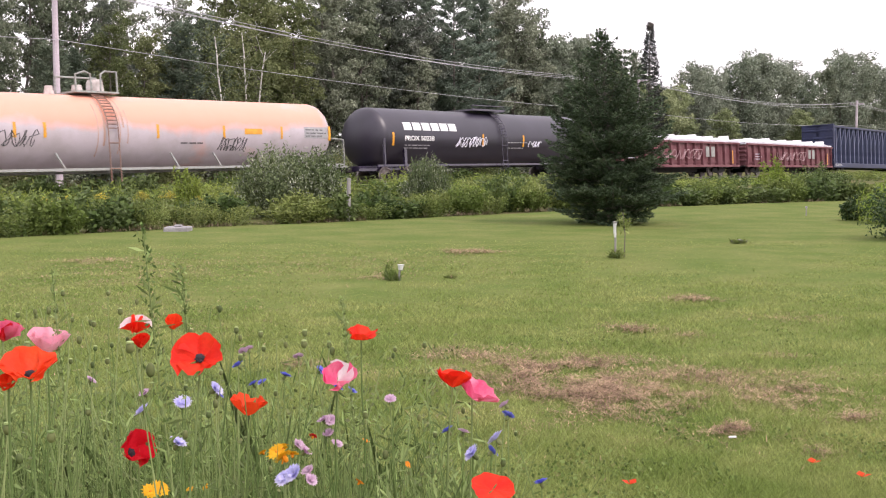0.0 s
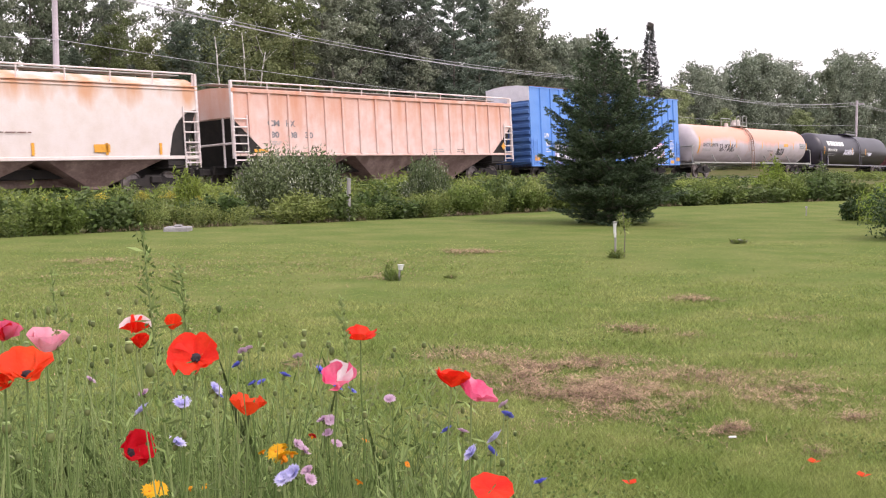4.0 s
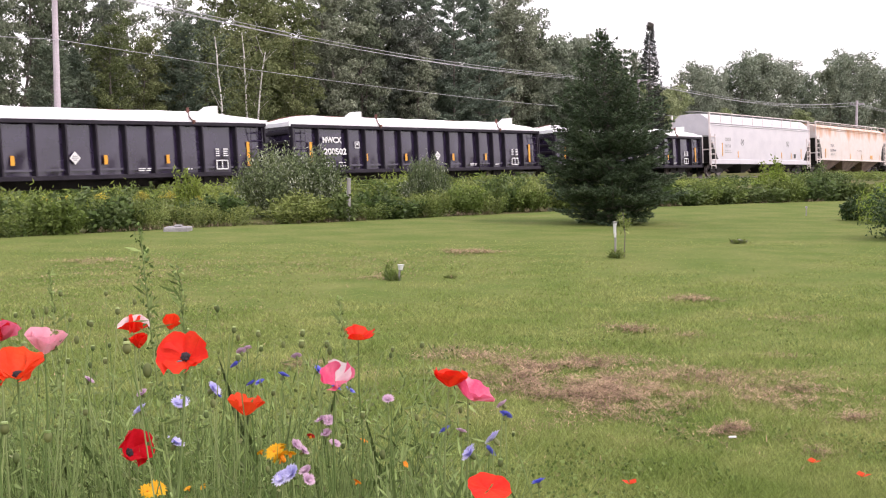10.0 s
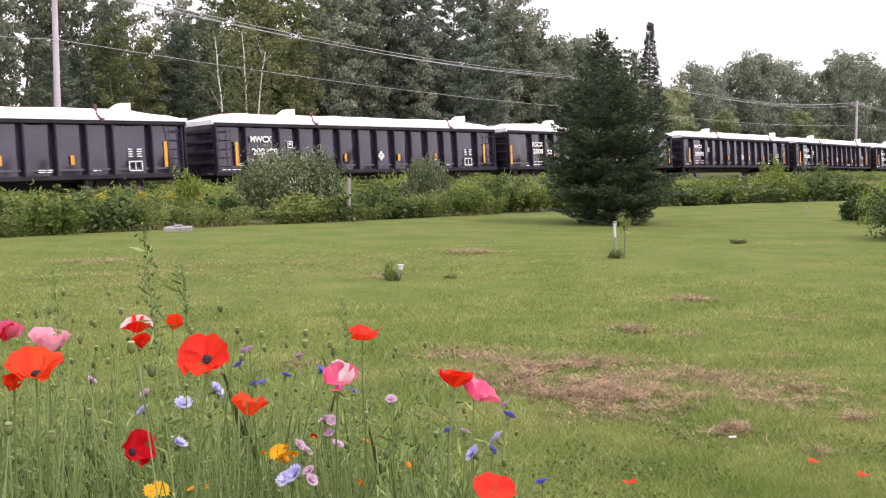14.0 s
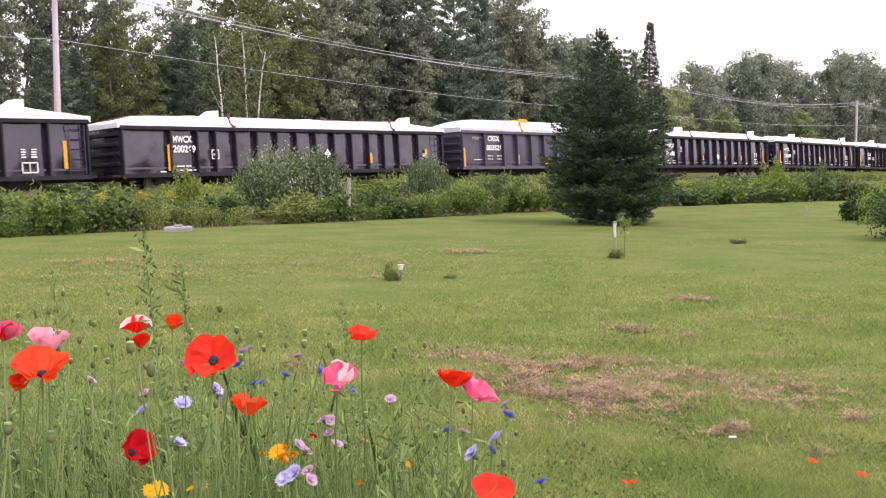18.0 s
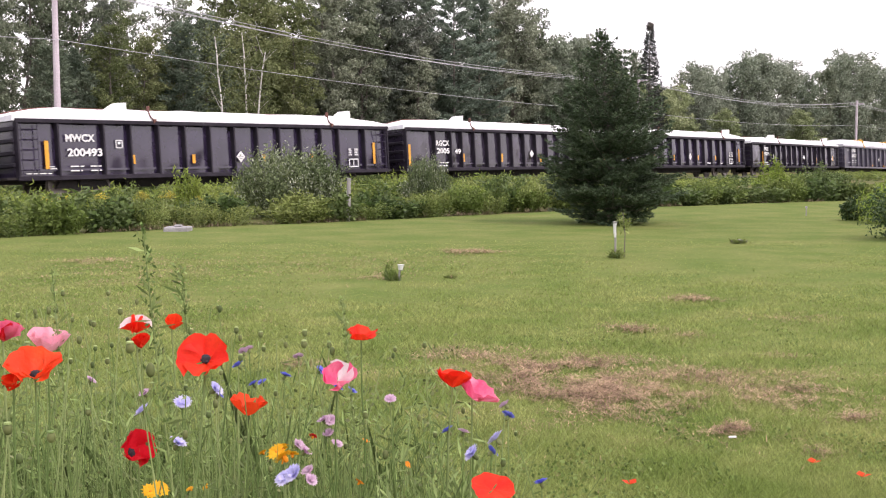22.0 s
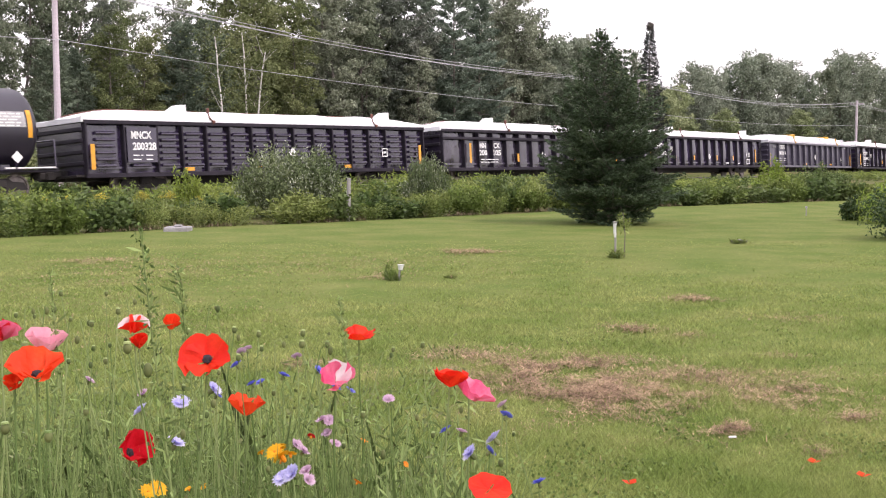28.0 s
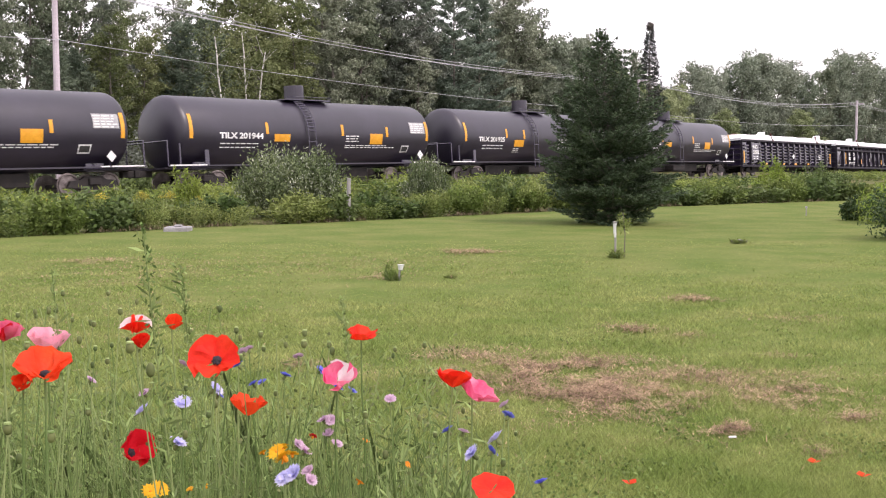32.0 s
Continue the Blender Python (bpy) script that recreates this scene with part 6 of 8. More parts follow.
def stand(kind, tan, d, h, wide=1.0):
    """A tree at the bearing tan from the eye, d metres across the track line, h metres high."""
    y = d / (ACROSS.y + ACROSS.x * tan)
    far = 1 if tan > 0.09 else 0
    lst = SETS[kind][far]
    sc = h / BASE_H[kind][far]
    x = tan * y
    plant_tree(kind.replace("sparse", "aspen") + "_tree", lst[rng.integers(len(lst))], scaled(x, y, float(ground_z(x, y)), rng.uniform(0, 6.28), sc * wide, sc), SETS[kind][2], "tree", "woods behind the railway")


# kind, bearing, distance across, height, breadth
for row in (("sparse", -0.412, 58, 13.5, 1.1), ("aspen", -0.392, 57, 12.5, 0.8), ("sparse", -0.352, 61, 12.5, 0.8), ("poplar", -0.298, 61, 11.6, 0.7), ("sparse", -0.238, 60, 12.5, 0.85), ("sparse", -0.362, 60, 12.8, 0.8), ("fir", -0.340, 54.5, 7.6, 1.2), ("fir", -0.318, 56, 7.4, 1.1), ("sparse", -0.335, 60, 13.5, 0.9),
            ("sparse", -0.313, 58, 13.0, 0.9), ("birch", -0.285, 55.5, 9.2, 0.95), ("birch", -0.262, 56.5, 8.8, 0.95), ("birch", -0.243, 57, 8.2, 0.9), ("sparse", -0.270, 62, 13.5, 1.0),
            ("fir", -0.226, 55.5, 9.6, 1.1), ("fir", -0.206, 57, 10.4, 1.2), ("birch", -0.190, 58, 13.6, 1.0), ("birch", -0.166, 56.5, 13.4, 1.0), ("birch", -0.145, 58, 13.8, 1.0), ("birch", -0.126, 55, 9.6, 1.1),
            ("sparse", -0.112, 59, 14.2, 1.1), ("aspen", -0.098, 57.5, 13.2, 1.1), ("sparse", -0.084, 60, 15.2, 1.0), ("aspen", -0.072, 57.5, 13.8, 1.0), ("poplar", -0.052, 58, 15.4, 0.95), ("poplar", -0.034, 58, 15.8, 0.9),
            ("aspen", -0.022, 56, 10.2, 1.0), ("pine", -0.014, 60, 15.2, 0.9), ("pine", 0.010, 56, 15.8, 1.0), ("pine", 0.031, 56.5, 15.2, 0.95), ("aspen", 0.046, 58.5, 16.2, 1.0), ("aspen", 0.060, 58, 16.0, 1.0),
            ("aspen", 0.076, 58, 14.3, 0.9), ("aspen", 0.088, 59, 12.6, 0.8), ("maple", 0.097, 56.5, 11.6, 1.0), ("aspen", 0.104, 58, 12.2, 0.9), ("maple", 0.113, 56, 12.6, 0.9), ("aspen", 0.118, 58, 12.7, 0.9), ("maple", 0.134, 57, 11.6, 0.9),
            ("sparse", 0.150, 58, 12.4, 0.9), ("birch", 0.156, 54, 9.6, 1.0), ("sparse", 0.166, 58, 12.6, 0.9), ("birch", 0.190, 54, 8.3, 1.0), ("birch", 0.203, 55, 8.8, 1.0), ("sparse", 0.207, 58, 11.0, 0.7), ("maple", 0.222, 57, 11.9, 0.85),
            ("maple", 0.237, 58, 11.4, 0.8), ("sparse", 0.246, 60, 12.4, 0.7), ("maple", 0.259, 57, 13.2, 0.9), ("maple", 0.274, 57, 14.4, 0.95), ("maple", 0.289, 57.5, 13.8, 0.9), ("aspen", 0.303, 60, 13.4, 0.8), ("maple", 0.316, 57, 12.4, 0.8),
            ("aspen", 0.330, 58, 13.6, 0.8), ("maple", 0.344, 57.5, 15.4, 0.9), ("maple", 0.358, 57, 16.6, 0.95), ("sparse", 0.368, 58, 17.0, 0.8), ("maple", 0.378, 57, 15.6, 0.85), ("maple", 0.394, 57, 14.8, 0.9), ("maple", 0.410, 57, 16.0, 1.0),
            ("birch", 0.245, 52.5, 6.6, 1.2), ("birch", 0.312, 52.5, 7.2, 1.2)):
    stand(*row)
# the deep wood that shows between the front trees
DEEP = [broad_tree(61 + i, 12, 3.4, 0.04, 3000, 0.50, "poplar leaves", "bark", 30, tuft=1.4) for i in range(2)]
for tan, d, h in [(-0.33 + 0.028 * i, 66 + 2.5 * (i % 2), 7.6 if i < 2 else 8.2 if i < 5 else 11.0) for i in range(12)] + [(0.005 + 0.024 * i, 66, 12.5) for i in range(4)] + [(0.1 + 0.02 * i, 63, 9.6) for i in range(16)]:
    y = d / (ACROSS.y + ACROSS.x * tan)
    plant_tree("poplar_tree", DEEP[rng.integers(2)], scaled(tan * y, y, float(ground_z(tan * y, y)), rng.uniform(0, 6.28), h / 12 * 1.15, h / 12), "shaded poplar deep in the woods", "tree", "woods behind the railway")
p = place(101.5, 53.5)
SPIRE = conifer(61, 14.3, 2.6, 9500, "dark spruce needles", 0.06, 0.5, 36, 0.34, 0.11, 1.02, fan=7)
spire = plant_tree("spruce_tree", SPIRE, scaled(p.x, p.y, float(ground_z(p.x, p.y)), 0.4, 1, 1.0), "tall narrow dark spruce standing above the woods", "tree")
_r = np.random.default_rng(9)
_c = np.array([0, 0, 13.95]) + unit(_r.normal(size=(420, 3))) * np.array([0.30, 0.30, 0.48]) * _r.uniform(0.3, 1, (420, 1))
o = new("cone_crop", raw_mesh("cone_crop", *leaf_tris(_c, 0.2, 0.12, _r, np.array([0, 0, -0.8])), "bark"))
o.parent = spire
UNDER = [bush(71 + i, 3.6, 3.6, 1900, 0.20, ("birch leaves", "poplar leaves", "aspen leaves")[i], 0.7, 0.2, 14, 0.8) for i in range(3)]
for row, d0 in enumerate((51.8, 54.0)):
    s = 2.0
    while s < 190:
        s += rng.uniform(2.6, 4.4) * (1.0 if s < 90 else 1.5)
        p = place(s, d0 + rng.uniform(-1.0, 1.2))
        plant_bush("understorey_shrub", UNDER[rng.integers(3)], scaled(p.x, p.y, float(ground_z(p.x, p.y)), rng.uniform(0, 6.28), rng.uniform(0.8, 1.2), rng.uniform(0.55, 1.1)), "leafy green undergrowth at the wood's edge", "wood edge")


# slim pale birch stems that stand out before the wood
def white_birch(x, d, h, lean, seed):
    r2 = np.random.default_rng(seed)
    y = d / (ACROSS.y + ACROSS.x * x)
    root = thing("birch_tree", pose(x * y, y, float(ground_z(x * y, y))), "slim birch with a white trunk at the wood's edge", "tree", "white birches")
    bm = bmesh.new()
    pts = [(lean * (k / 8) ** 1.3 + r2.normal() * 0.03, 0, h * k / 8 - 0.2) for k in range(9)]
    tube(bm, pts, 0.085, 0.03, 8)
    for k in range(6):
        f = r2.uniform(0.45, 0.95)
        a = np.array([np.interp(f * 8, range(9), [p[i] for p in pts]) for i in range(3)])
        e = a + np.array([r2.choice((-1, 1)) * r2.uniform(0.3, 0.9), r2.normal() * 0.3, r2.uniform(0.7, 1.4)])
        limb(bm, a, e, 0.015, 0.006, r2, 4)
    part("trunk", bm, "birchbark", root)
    c = np.concatenate([np.array(pts[4 + int(k)]) + r2.normal(size=(260, 3)) * np.array([0.7, 0.6, 0.45]) for k in (0, 1, 2, 3, 4)])
    o = new("crown", raw_mesh("crown", *leaf_tris(c, 0.14, 0.12, r2, np.array([0, 0, -0.4])), "birch leaves"))
    o.parent = root


white_birch(-0.1885, 52.2, 8.8, -0.6, 3)
white_birch(-0.1685, 52.2, 9.2, -0.35, 4)
white_birch(-0.1665, 52.0, 8.0, 0.85, 5)

# ---------- the young spruce on the lawn ----------
def garden_spruce(seed, H, lean):
    """A close-grown young spruce: whorled boughs, each with side twigs clad in needles, tips coloured pale as
    highlights, and a bare leader.
    """
    rng = np.random.default_rng(seed)
    bm = bmesh.new()
    tip = np.array([lean, 0.0, H])
    tube(bm, [(0, 0, -0.2), tuple(tip * 0.5), tuple(tip)], 0.075, 0.006, 8, caps=False)
    P, D, SP, SD = [], [], [], []
    whorls = 27
    for i in range(whorls):
        k = 0.05 + 0.90 * (i / (whorls - 1)) ** 0.97
        fan = 17 if k < 0.6 else 12 if k < 0.85 else 7
        reach = float(np.interp(k * H, (0.1, 0.3, 0.6, 1.2, 1.8, 2.3, 2.8, 3.25, 3.5), (0.66, 1.02, 1.22, 1.14, 0.94, 0.72, 0.46, 0.15, 0.03)))
        for j in range(fan):
            ang = j * 2 * math.pi / fan + i * 0.9 + rng.normal() * 0.16
            ln = reach * rng.uniform(0.62, 1.10)
            d = np.array([math.cos(ang), math.sin(ang), 0.0])
            side = np.array([-d[1], d[0], 0.0])
            sl = -0.28 + 0.85 * k + rng.normal() * 0.13
            up = rng.uniform(0.14, 0.36)
            p0 = tip * (k + rng.normal() * 0.008)
            tube(bm, [tuple(p0), tuple(p0 + d * ln * 0.6 + np.array([0, 0, sl * ln * 0.6])), tuple(p0 + d * ln + np.array([0, 0, sl * ln + up * ln]))], 0.008 * (1.1 - k) + 0.002, 0.002, 4, caps=False)
            nt = max(4, int(12 * ln))
            for u in np.linspace(0.28, 1.0, nt):
                q = p0 + d * ln * u + np.array([0, 0, sl * ln * u + up * ln * u ** 3])
                for sg in (-1, 1):
                    td = d * 0.8 + side * sg * (0.7 if u < 0.97 else 0.12) + np.array([0, 0, 0.16 + rng.normal() * 0.14])
                    td /= np.linalg.norm(td)
                    tl = (0.02 + 0.09 * min(1.0, (1 - k) * 2.0) + 0.38 * ln * (1.02 - u)) * rng.uniform(0.6, 1.15)
                    m = max(9, int(tl * 115))
                    w = rng.uniform(0, 1, m)
                    P.append(q + td * (w * tl)[:, None] + rng.normal(size=(m, 3)) * 0.008)
                    D.append(np.tile(td, (m, 1)))
                    if rng.uniform() < (0.85 if u > 0.8 else 0.22) and u > 0.45:
                        w = rng.uniform(0.7, 1.15, 11)
                        SP.append(q + td * (w * tl)[:, None] + rng.normal(size=(11, 3)) * 0.007)
                        SD.append(np.tile(td, (11, 1)))
    lead = tip * np.linspace(0.92, 1.01, 70)[:, None] + rng.normal(size=(70, 3)) * 0.007
    p, dd = np.concatenate(P + [lead]), np.concatenate(D + [np.tile((0, 0, 1.0), (70, 1))])
    for z, n in ((0.955, 6), (0.975, 4)):
        for j in range(n):
            a = j * 6.28 / n + z * 30
            d = np.array([math.cos(a) * 0.6, math.sin(a) * 0.6, 0.9])
            m = tip * z + d * rng.uniform(0, 0.14, (26, 1))
            p, dd = np.concatenate([p, m]), np.concatenate([dd, np.tile(d, (26, 1))])
    v, f = leaf_quads(p, 0.058, 0.016, rng, dd * 1.5, 0.6)
    tm = bpy.data.meshes.new("trunk")
    bm.to_mesh(tm)
    bm.free()
    tm.materials.append(M["bark"])
    v2, f2 = leaf_quads(np.concatenate(SP), 0.052, 0.017, rng, np.concatenate(SD) * 1.6, 0.55)
    return tm, raw_mesh("crown", v, f, "spruce needles"), raw_mesh("shoot_growth", v2, f2, "spruce tip highlights")


YOUNG = garden_spruce(81, 3.56, -0.28)
young = plant_tree("young_spruce", YOUNG[:2], pose(3.20, 21.4, 0.0), "dense dark green young spruce growing on the lawn", "tree")
o = new("shoot_growth", YOUNG[2])
o.parent = young
tagged(o, "paler grey-green bough tips with highlights in their colour")

# ---------- wild hedge and weeds between lawn and railway ----------
HEDGE = [bush(91 + i, 1.25, 0.95, (1300, 1500, 1900)[i % 3], (0.125, 0.105, 0.085)[i % 3], ("dark hedge leaves", "hedge leaves", "hedge leaves")[i % 3], (0.7, 0.55, 0.32)[i % 3], (0.1, 0.3, 0.9)[i % 3], (13, 17, 22)[i % 3], 0.42) for i in range(6)]
WEEDS = [bush(101 + i, 1.6, 0.95, 720, 0.125, ("hedge leaves", "bright leaves", "dark hedge leaves", "hedge leaves", "bright leaves")[i], (0.3, 0.25, 0.5, 0.4, 0.22)[i], 0.9, (16, 26, 12, 18, 30)[i], (0.5, 0.3, 0.6, 0.5, 0.28)[i]) for i in range(5)]
rng = np.random.default_rng(5)
x = -15.0
while x < 17:
    for k in range(2):
        xx = x + rng.uniform(-0.3, 0.3)
        yy = float(edge_y(xx)) + 0.55 + 0.75 * k + rng.uniform(-0.15, 0.2)
        plant_bush("hedge_shrub", HEDGE[rng.integers(6)], scaled(xx, yy, float(ground_z(xx, yy)) - 0.03, rng.uniform(0, 6.28), rng.uniform(0.7, 1.2), rng.uniform(0.44, 0.92)), "leafy green wild shrub along the lawn's edge", "wild hedge")
    x += 0.62
planted = 0
for k in range(1500):
    s = rng.uniform(-28, 120)
    d = rng.uniform(17.5, 34.2)
    p = place(s, d)
    if p.y < edge_y(p.x) + 1.6 or p.x < -19 or p.x > 48 or abs(p.x) > p.y * 0.5 + 3:
        continue
    if planted >= 215 or s > 45 and rng.uniform() < 0.35 or d < 22 and rng.uniform() < 0.5 or abs(p.x) > p.y * 0.42 + 1:
        continue
    planted += 1
    low = (0.50 if p.x > 4 else 0.90 if p.x > -2.5 else 0.77) * (1.4 if d > 27 else 1.0)
    plant_bush("weed_clump", WEEDS[rng.integers(5)], scaled(p.x, p.y, float(ground_z(p.x, p.y)) - 0.02, rng.uniform(0, 6.28), rng.uniform(1.2, 1.9), low * rng.uniform(0.65, 1.3)), "tall green weeds beside the railway", "railway weeds", "weeds")
for k in range(46):
    s = 17.0 + k * 0.85
    p = place(s + rng.uniform(-0.3, 0.3), 32.0 + rng.uniform(-0.9, 0.9))
    plant_bush("weed_clump", WEEDS[rng.integers(5)], scaled(p.x, p.y, float(ground_z(p.x, p.y)) - 0.02, rng.uniform(0, 6.28), rng.uniform(1.2, 1.6), rng.uniform(1.1, 1.42)), "tall green weeds at the foot of the ballast", "railway weeds", "weeds")
# dark shrubs added beyond the track so the gap under the cars reads as shade
for k in range(40):
    p = place(14.0 + k * 1.25 + rng.uniform(-0.3, 0.3), 43.2 + rng.uniform(-0.6, 1.6))
    plant_bush("hedge_shrub", HEDGE[3 * (k % 2)], scaled(p.x, p.y, float(ground_z(p.x, p.y)) - 0.03, rng.uniform(0, 6.28), rng.uniform(1.2, 1.7), rng.uniform(1.0, 1.6)), "dark leafy shrub added beyond the track to shade the gap under the cars", "shrubs beyond the track")
WILLOW = bush(111, 2.4, 1.62, 19000, 0.092, "willow leaves", 0.36, 0.5, 90, 0.42)
PALE = bush(118, 2.3, 1.68, 2600, 0.072, "willow undersides", 0.4, 1.5, 90, 0.40)[1]
for m, lab in ((pose(-3.2, 24.0, -0.10), "grey-green willow bush with pale leaf undersides above the hedge"), (scaled(-0.42, 27.0, -0.2, 2.0, 0.54, 0.92), "smaller grey-green willow bush above the hedge")):
    o = new("upturned_leaves", PALE)
    o.parent = plant_bush("willow_bush", WILLOW, m, lab)
    tagged(o, "whitish upturned willow leaves")
plant_bush("leafy_shrub", bush(112, 0.75, 1.28, 1700, 0.09, "bright leaves", 0.4, 0.9, 14), pose(-5.4, 23.8, -0.1), "bright yellow-green young shrub in the hedge")
plant_bush("leafy_shrub", bush(113, 1.3, 1.35, 1800, 0.1, "bright leaves", 0.5, 0.6, 14), pose(10.4, 36.0, -0.15), "bright green young shrub beyond the lawn")
plant_bush("round_bush", bush(114, 1.5, 1.2, 2200, 0.08, "dark hedge leaves", 0.6, 0.2, 16), pose(11.75, 36.0, -0.1), "round dark green bush beyond the lawn")
plant_bush("lawn_bush", bush(115, 0.5, 0.5, 1600, 0.06, "bush leaves", 0.6, 0.2, 20, 0.9), pose(8.05, 22.4, 0), "small rounded green bush at the lawn's edge")
plant_bush("lawn_bush", bush(116, 2.0, 0.84, 9500, 0.065, "bush leaves", 0.55, 0.3, 40, 0.65), pose(7.38, 17.2, 0), "large rounded green bush at the lawn's edge")
plant_bush("lawn_bush", bush(117, 1.7, 1.02, 3600, 0.08, "bright leaves", 0.55, 0.4, 24, 0.8), pose(8.75, 21.4, 0), "yellow-green bush at the lawn's edge")
GOLD = bush(121, 0.5, 0.22, 420, 0.05, "goldenrod", 0.5, 0.3, 9)
for gx, gy, gz, k in ((-5.98, 22.6, 0.40, 0.8), (-5.55, 22.9, 0.42, 0.7), (-7.3, 22.0, 0.36, 0.7), (-6.9, 23.2, 0.38, 0.7), (-6.3, 21.6, 0.30, 0.5), (-4.9, 22.9, 0.36, 0.5), (-7.9, 22.6, 0.34, 0.6)):
    root = plant_bush("goldenrod", GOLD, scaled(gx, gy, gz, gx * 3, k, k), "yellow goldenrod plume among the weeds", "goldenrods", "wildflower")
    o = part("stalk", tubes([(0, 0, -gz - 0.3), (0, 0, 0.1)], [(0.1, 0.05, -gz - 0.3), (0.1, 0.05, 0.1)], r=0.012, seg=4), "stem green", root)

# ---------- poles and wires behind the railway ----------
POLE_S, POLE_D = 41.8, 50.0
def utility_pole(s, h, arms):
    p = place(s, POLE_D)
    root = thing("utility_pole", pose(p.x, p.y, -0.3, 0, 0, HEADING), "weathered grey wooden utility pole behind the railway", "utility pole", "utility poles")
    bm = bmesh.new()
    tube(bm, [(0, 0, -0.8), (0, 0, h * 0.5), (0, 0, h)], 0.19, 0.13, 12)
    part("pole", bm, "pole", root)
    for z in arms:
        part("crossarm", boxes((-0.06, 0.06, -0.9, 0.9, z - 0.06, z + 0.06), bevel=0.01), "pole", root)
        for y in (-0.8, 0.0, 0.8):
            bm = bmesh.new()
            tube(bm, [(0, y, z + 0.06), (0, y, z + 0.2)], 0.05, 0.03, 8)
            part("insulator", bm, "plastic", root)
    return root


POLES = [(-87.0, 10.4), (-27.0, 10.4), (33.1, 10.4), (92.8, 8.6), (152.5, 8.6), (212.0, 8.6), (272.0, 8.6)]
for s, h in POLES:
    utility_pole(s, h, (h - 0.45,))


def wire_run(points, sag, r, name="overhead_wire"):
    bm = bmesh.new()
    pts = []
    for (s0, d0, z0), (s1, d1, z1) in zip(points, points[1:]):
        for i in range(14):
            k = i / 14
            pts.append(place(s0 + (s1 - s0) * k, d0 + (d1 - d0) * k, z0 + (z1 - z0) * k - sag * 4 * k * (1 - k)))
    pts.append(place(*points[-1]))
    tube(bm, pts, r, seg=5)
    return tagged(part(name, bm, "wire"), "pale overhead wire strung between the poles", "wire", "overhead wires")


for o, dz in ((-0.8, -0.3), (0.0, 0.05), (0.8, 0.0)):
    wire_run([(s, POLE_D + o, -0.3 + h - 0.25 + dz) for s, h in POLES], 1.1, 0.022)
wire_run([(s, POLE_D - 0.2, -0.3 + (7.2 if h > 9 else 5.4)) for s, h in POLES], 0.5, 0.018, "telephone_cable")

# ---------- small things on the lawn ----------
post = thing("fence_post", pose(-1.87, 22.5, 0), "weathered grey wooden fence post in the hedge", "fence post")
bm = bmesh.new()
tube(bm, [(0, 0, -0.3), (0.01, 0, 0.4), (0.015, 0, 0.83)], 0.043, 0.038, 10)
part("post", bm, "post", post)

slab = thing("concrete_cover", pose(-4.5, 19.35, 0), "pale concrete slab with a small lid at the hedge foot", "concrete cover")
part("slab", boxes((-0.21, 0.21, -0.18, 0.18, -0.02, 0.07), bevel=0.015), "concrete", slab)
part("lid", boxes((-0.06, 0.07, -0.06, 0.06, 0.07, 0.105), bevel=0.01), "concrete", slab)

TUFT = bush(131, 0.24, 0.16, 420, 0.07, "hedge leaves", 0.2, 1.2, 12)
pot = thing("plant_marker", pose(-0.45, 11.62, 0), "white plastic cup on a stake beside a seedling", "plant marker")
bm = bmesh.new()
tube(bm, [(0, 0, 0.0), (0.01, 0, 0.15)], 0.012, seg=6)
part("stake", bm, "post", pot)
bm = bmesh.new()
tube(bm, [(0.015, 0, 0.12), (0.02, 0, 0.165), (0.02, 0, 0.172)], 0.022, 0.040, 14)
part("cup", bm, "plastic", pot)
plant_bush("seedling", TUFT, scaled(-0.50, 11.6, 0, 0, 0.6, 0.7), "small green seedling in uncut grass", "lawn seedlings", "seedling")
plant_bush("seedling", bush(132, 0.12, 0.26, 90, 0.05, "hedge leaves", 0.4, 0.6, 5), pose(-0.56, 11.7, 0), "thin green seedling in uncut grass", "lawn seedlings", "seedling")
plant_bush("grass_tuft", TUFT, scaled(2.2, 14.22, 0, 1, 1.05, 0.75), "uncut grass tuft round a stake", "lawn tufts", "grass")
plant_bush("grass_tuft", TUFT, scaled(0.1, 11.9, 0, 1, 0.7, 0.3), "low dark weed in the lawn", "lawn tufts", "grass")

stk = thing("tree_guard", pose(2.16, 14.26, 0), "white plastic guard on a thin stake by a sapling", "tree guard")
bm = bmesh.new()
tube(bm, [(0, 0, -0.1), (0.0, 0, 0.45)], 0.014, 0.012, 6)
part("stake", bm, "post", stk)
bm = bmesh.new()
tube(bm, [(-0.005, 0, 0.26), (-0.01, 0, 0.36), (-0.01, 0, 0.44)], 0.015, 0.024, 10)
part("guard", bm, "plastic", stk)
part("cap", boxes((-0.036, 0.02, -0.03, 0.03, 0.44, 0.46), bevel=0.01), "concrete", stk)
sap = thing("sapling", pose(2.27, 14.26, 0), "thin young sapling with few leaves on the lawn", "sapling")
bm = bmesh.new()
tube(bm, [(0, 0, -0.05), (0.01, 0, 0.3), (-0.02, 0, 0.58)], 0.008, 0.004, 5)
part("stem", bm, "bark", sap)
o = new("foliage", bush(133, 0.2, 0.3, 110, 0.05, "hedge leaves", 0.5, 0.3, 6)[1])
o.parent = sap
o.matrix_basis = pose(-0.02, 0, 0.32)

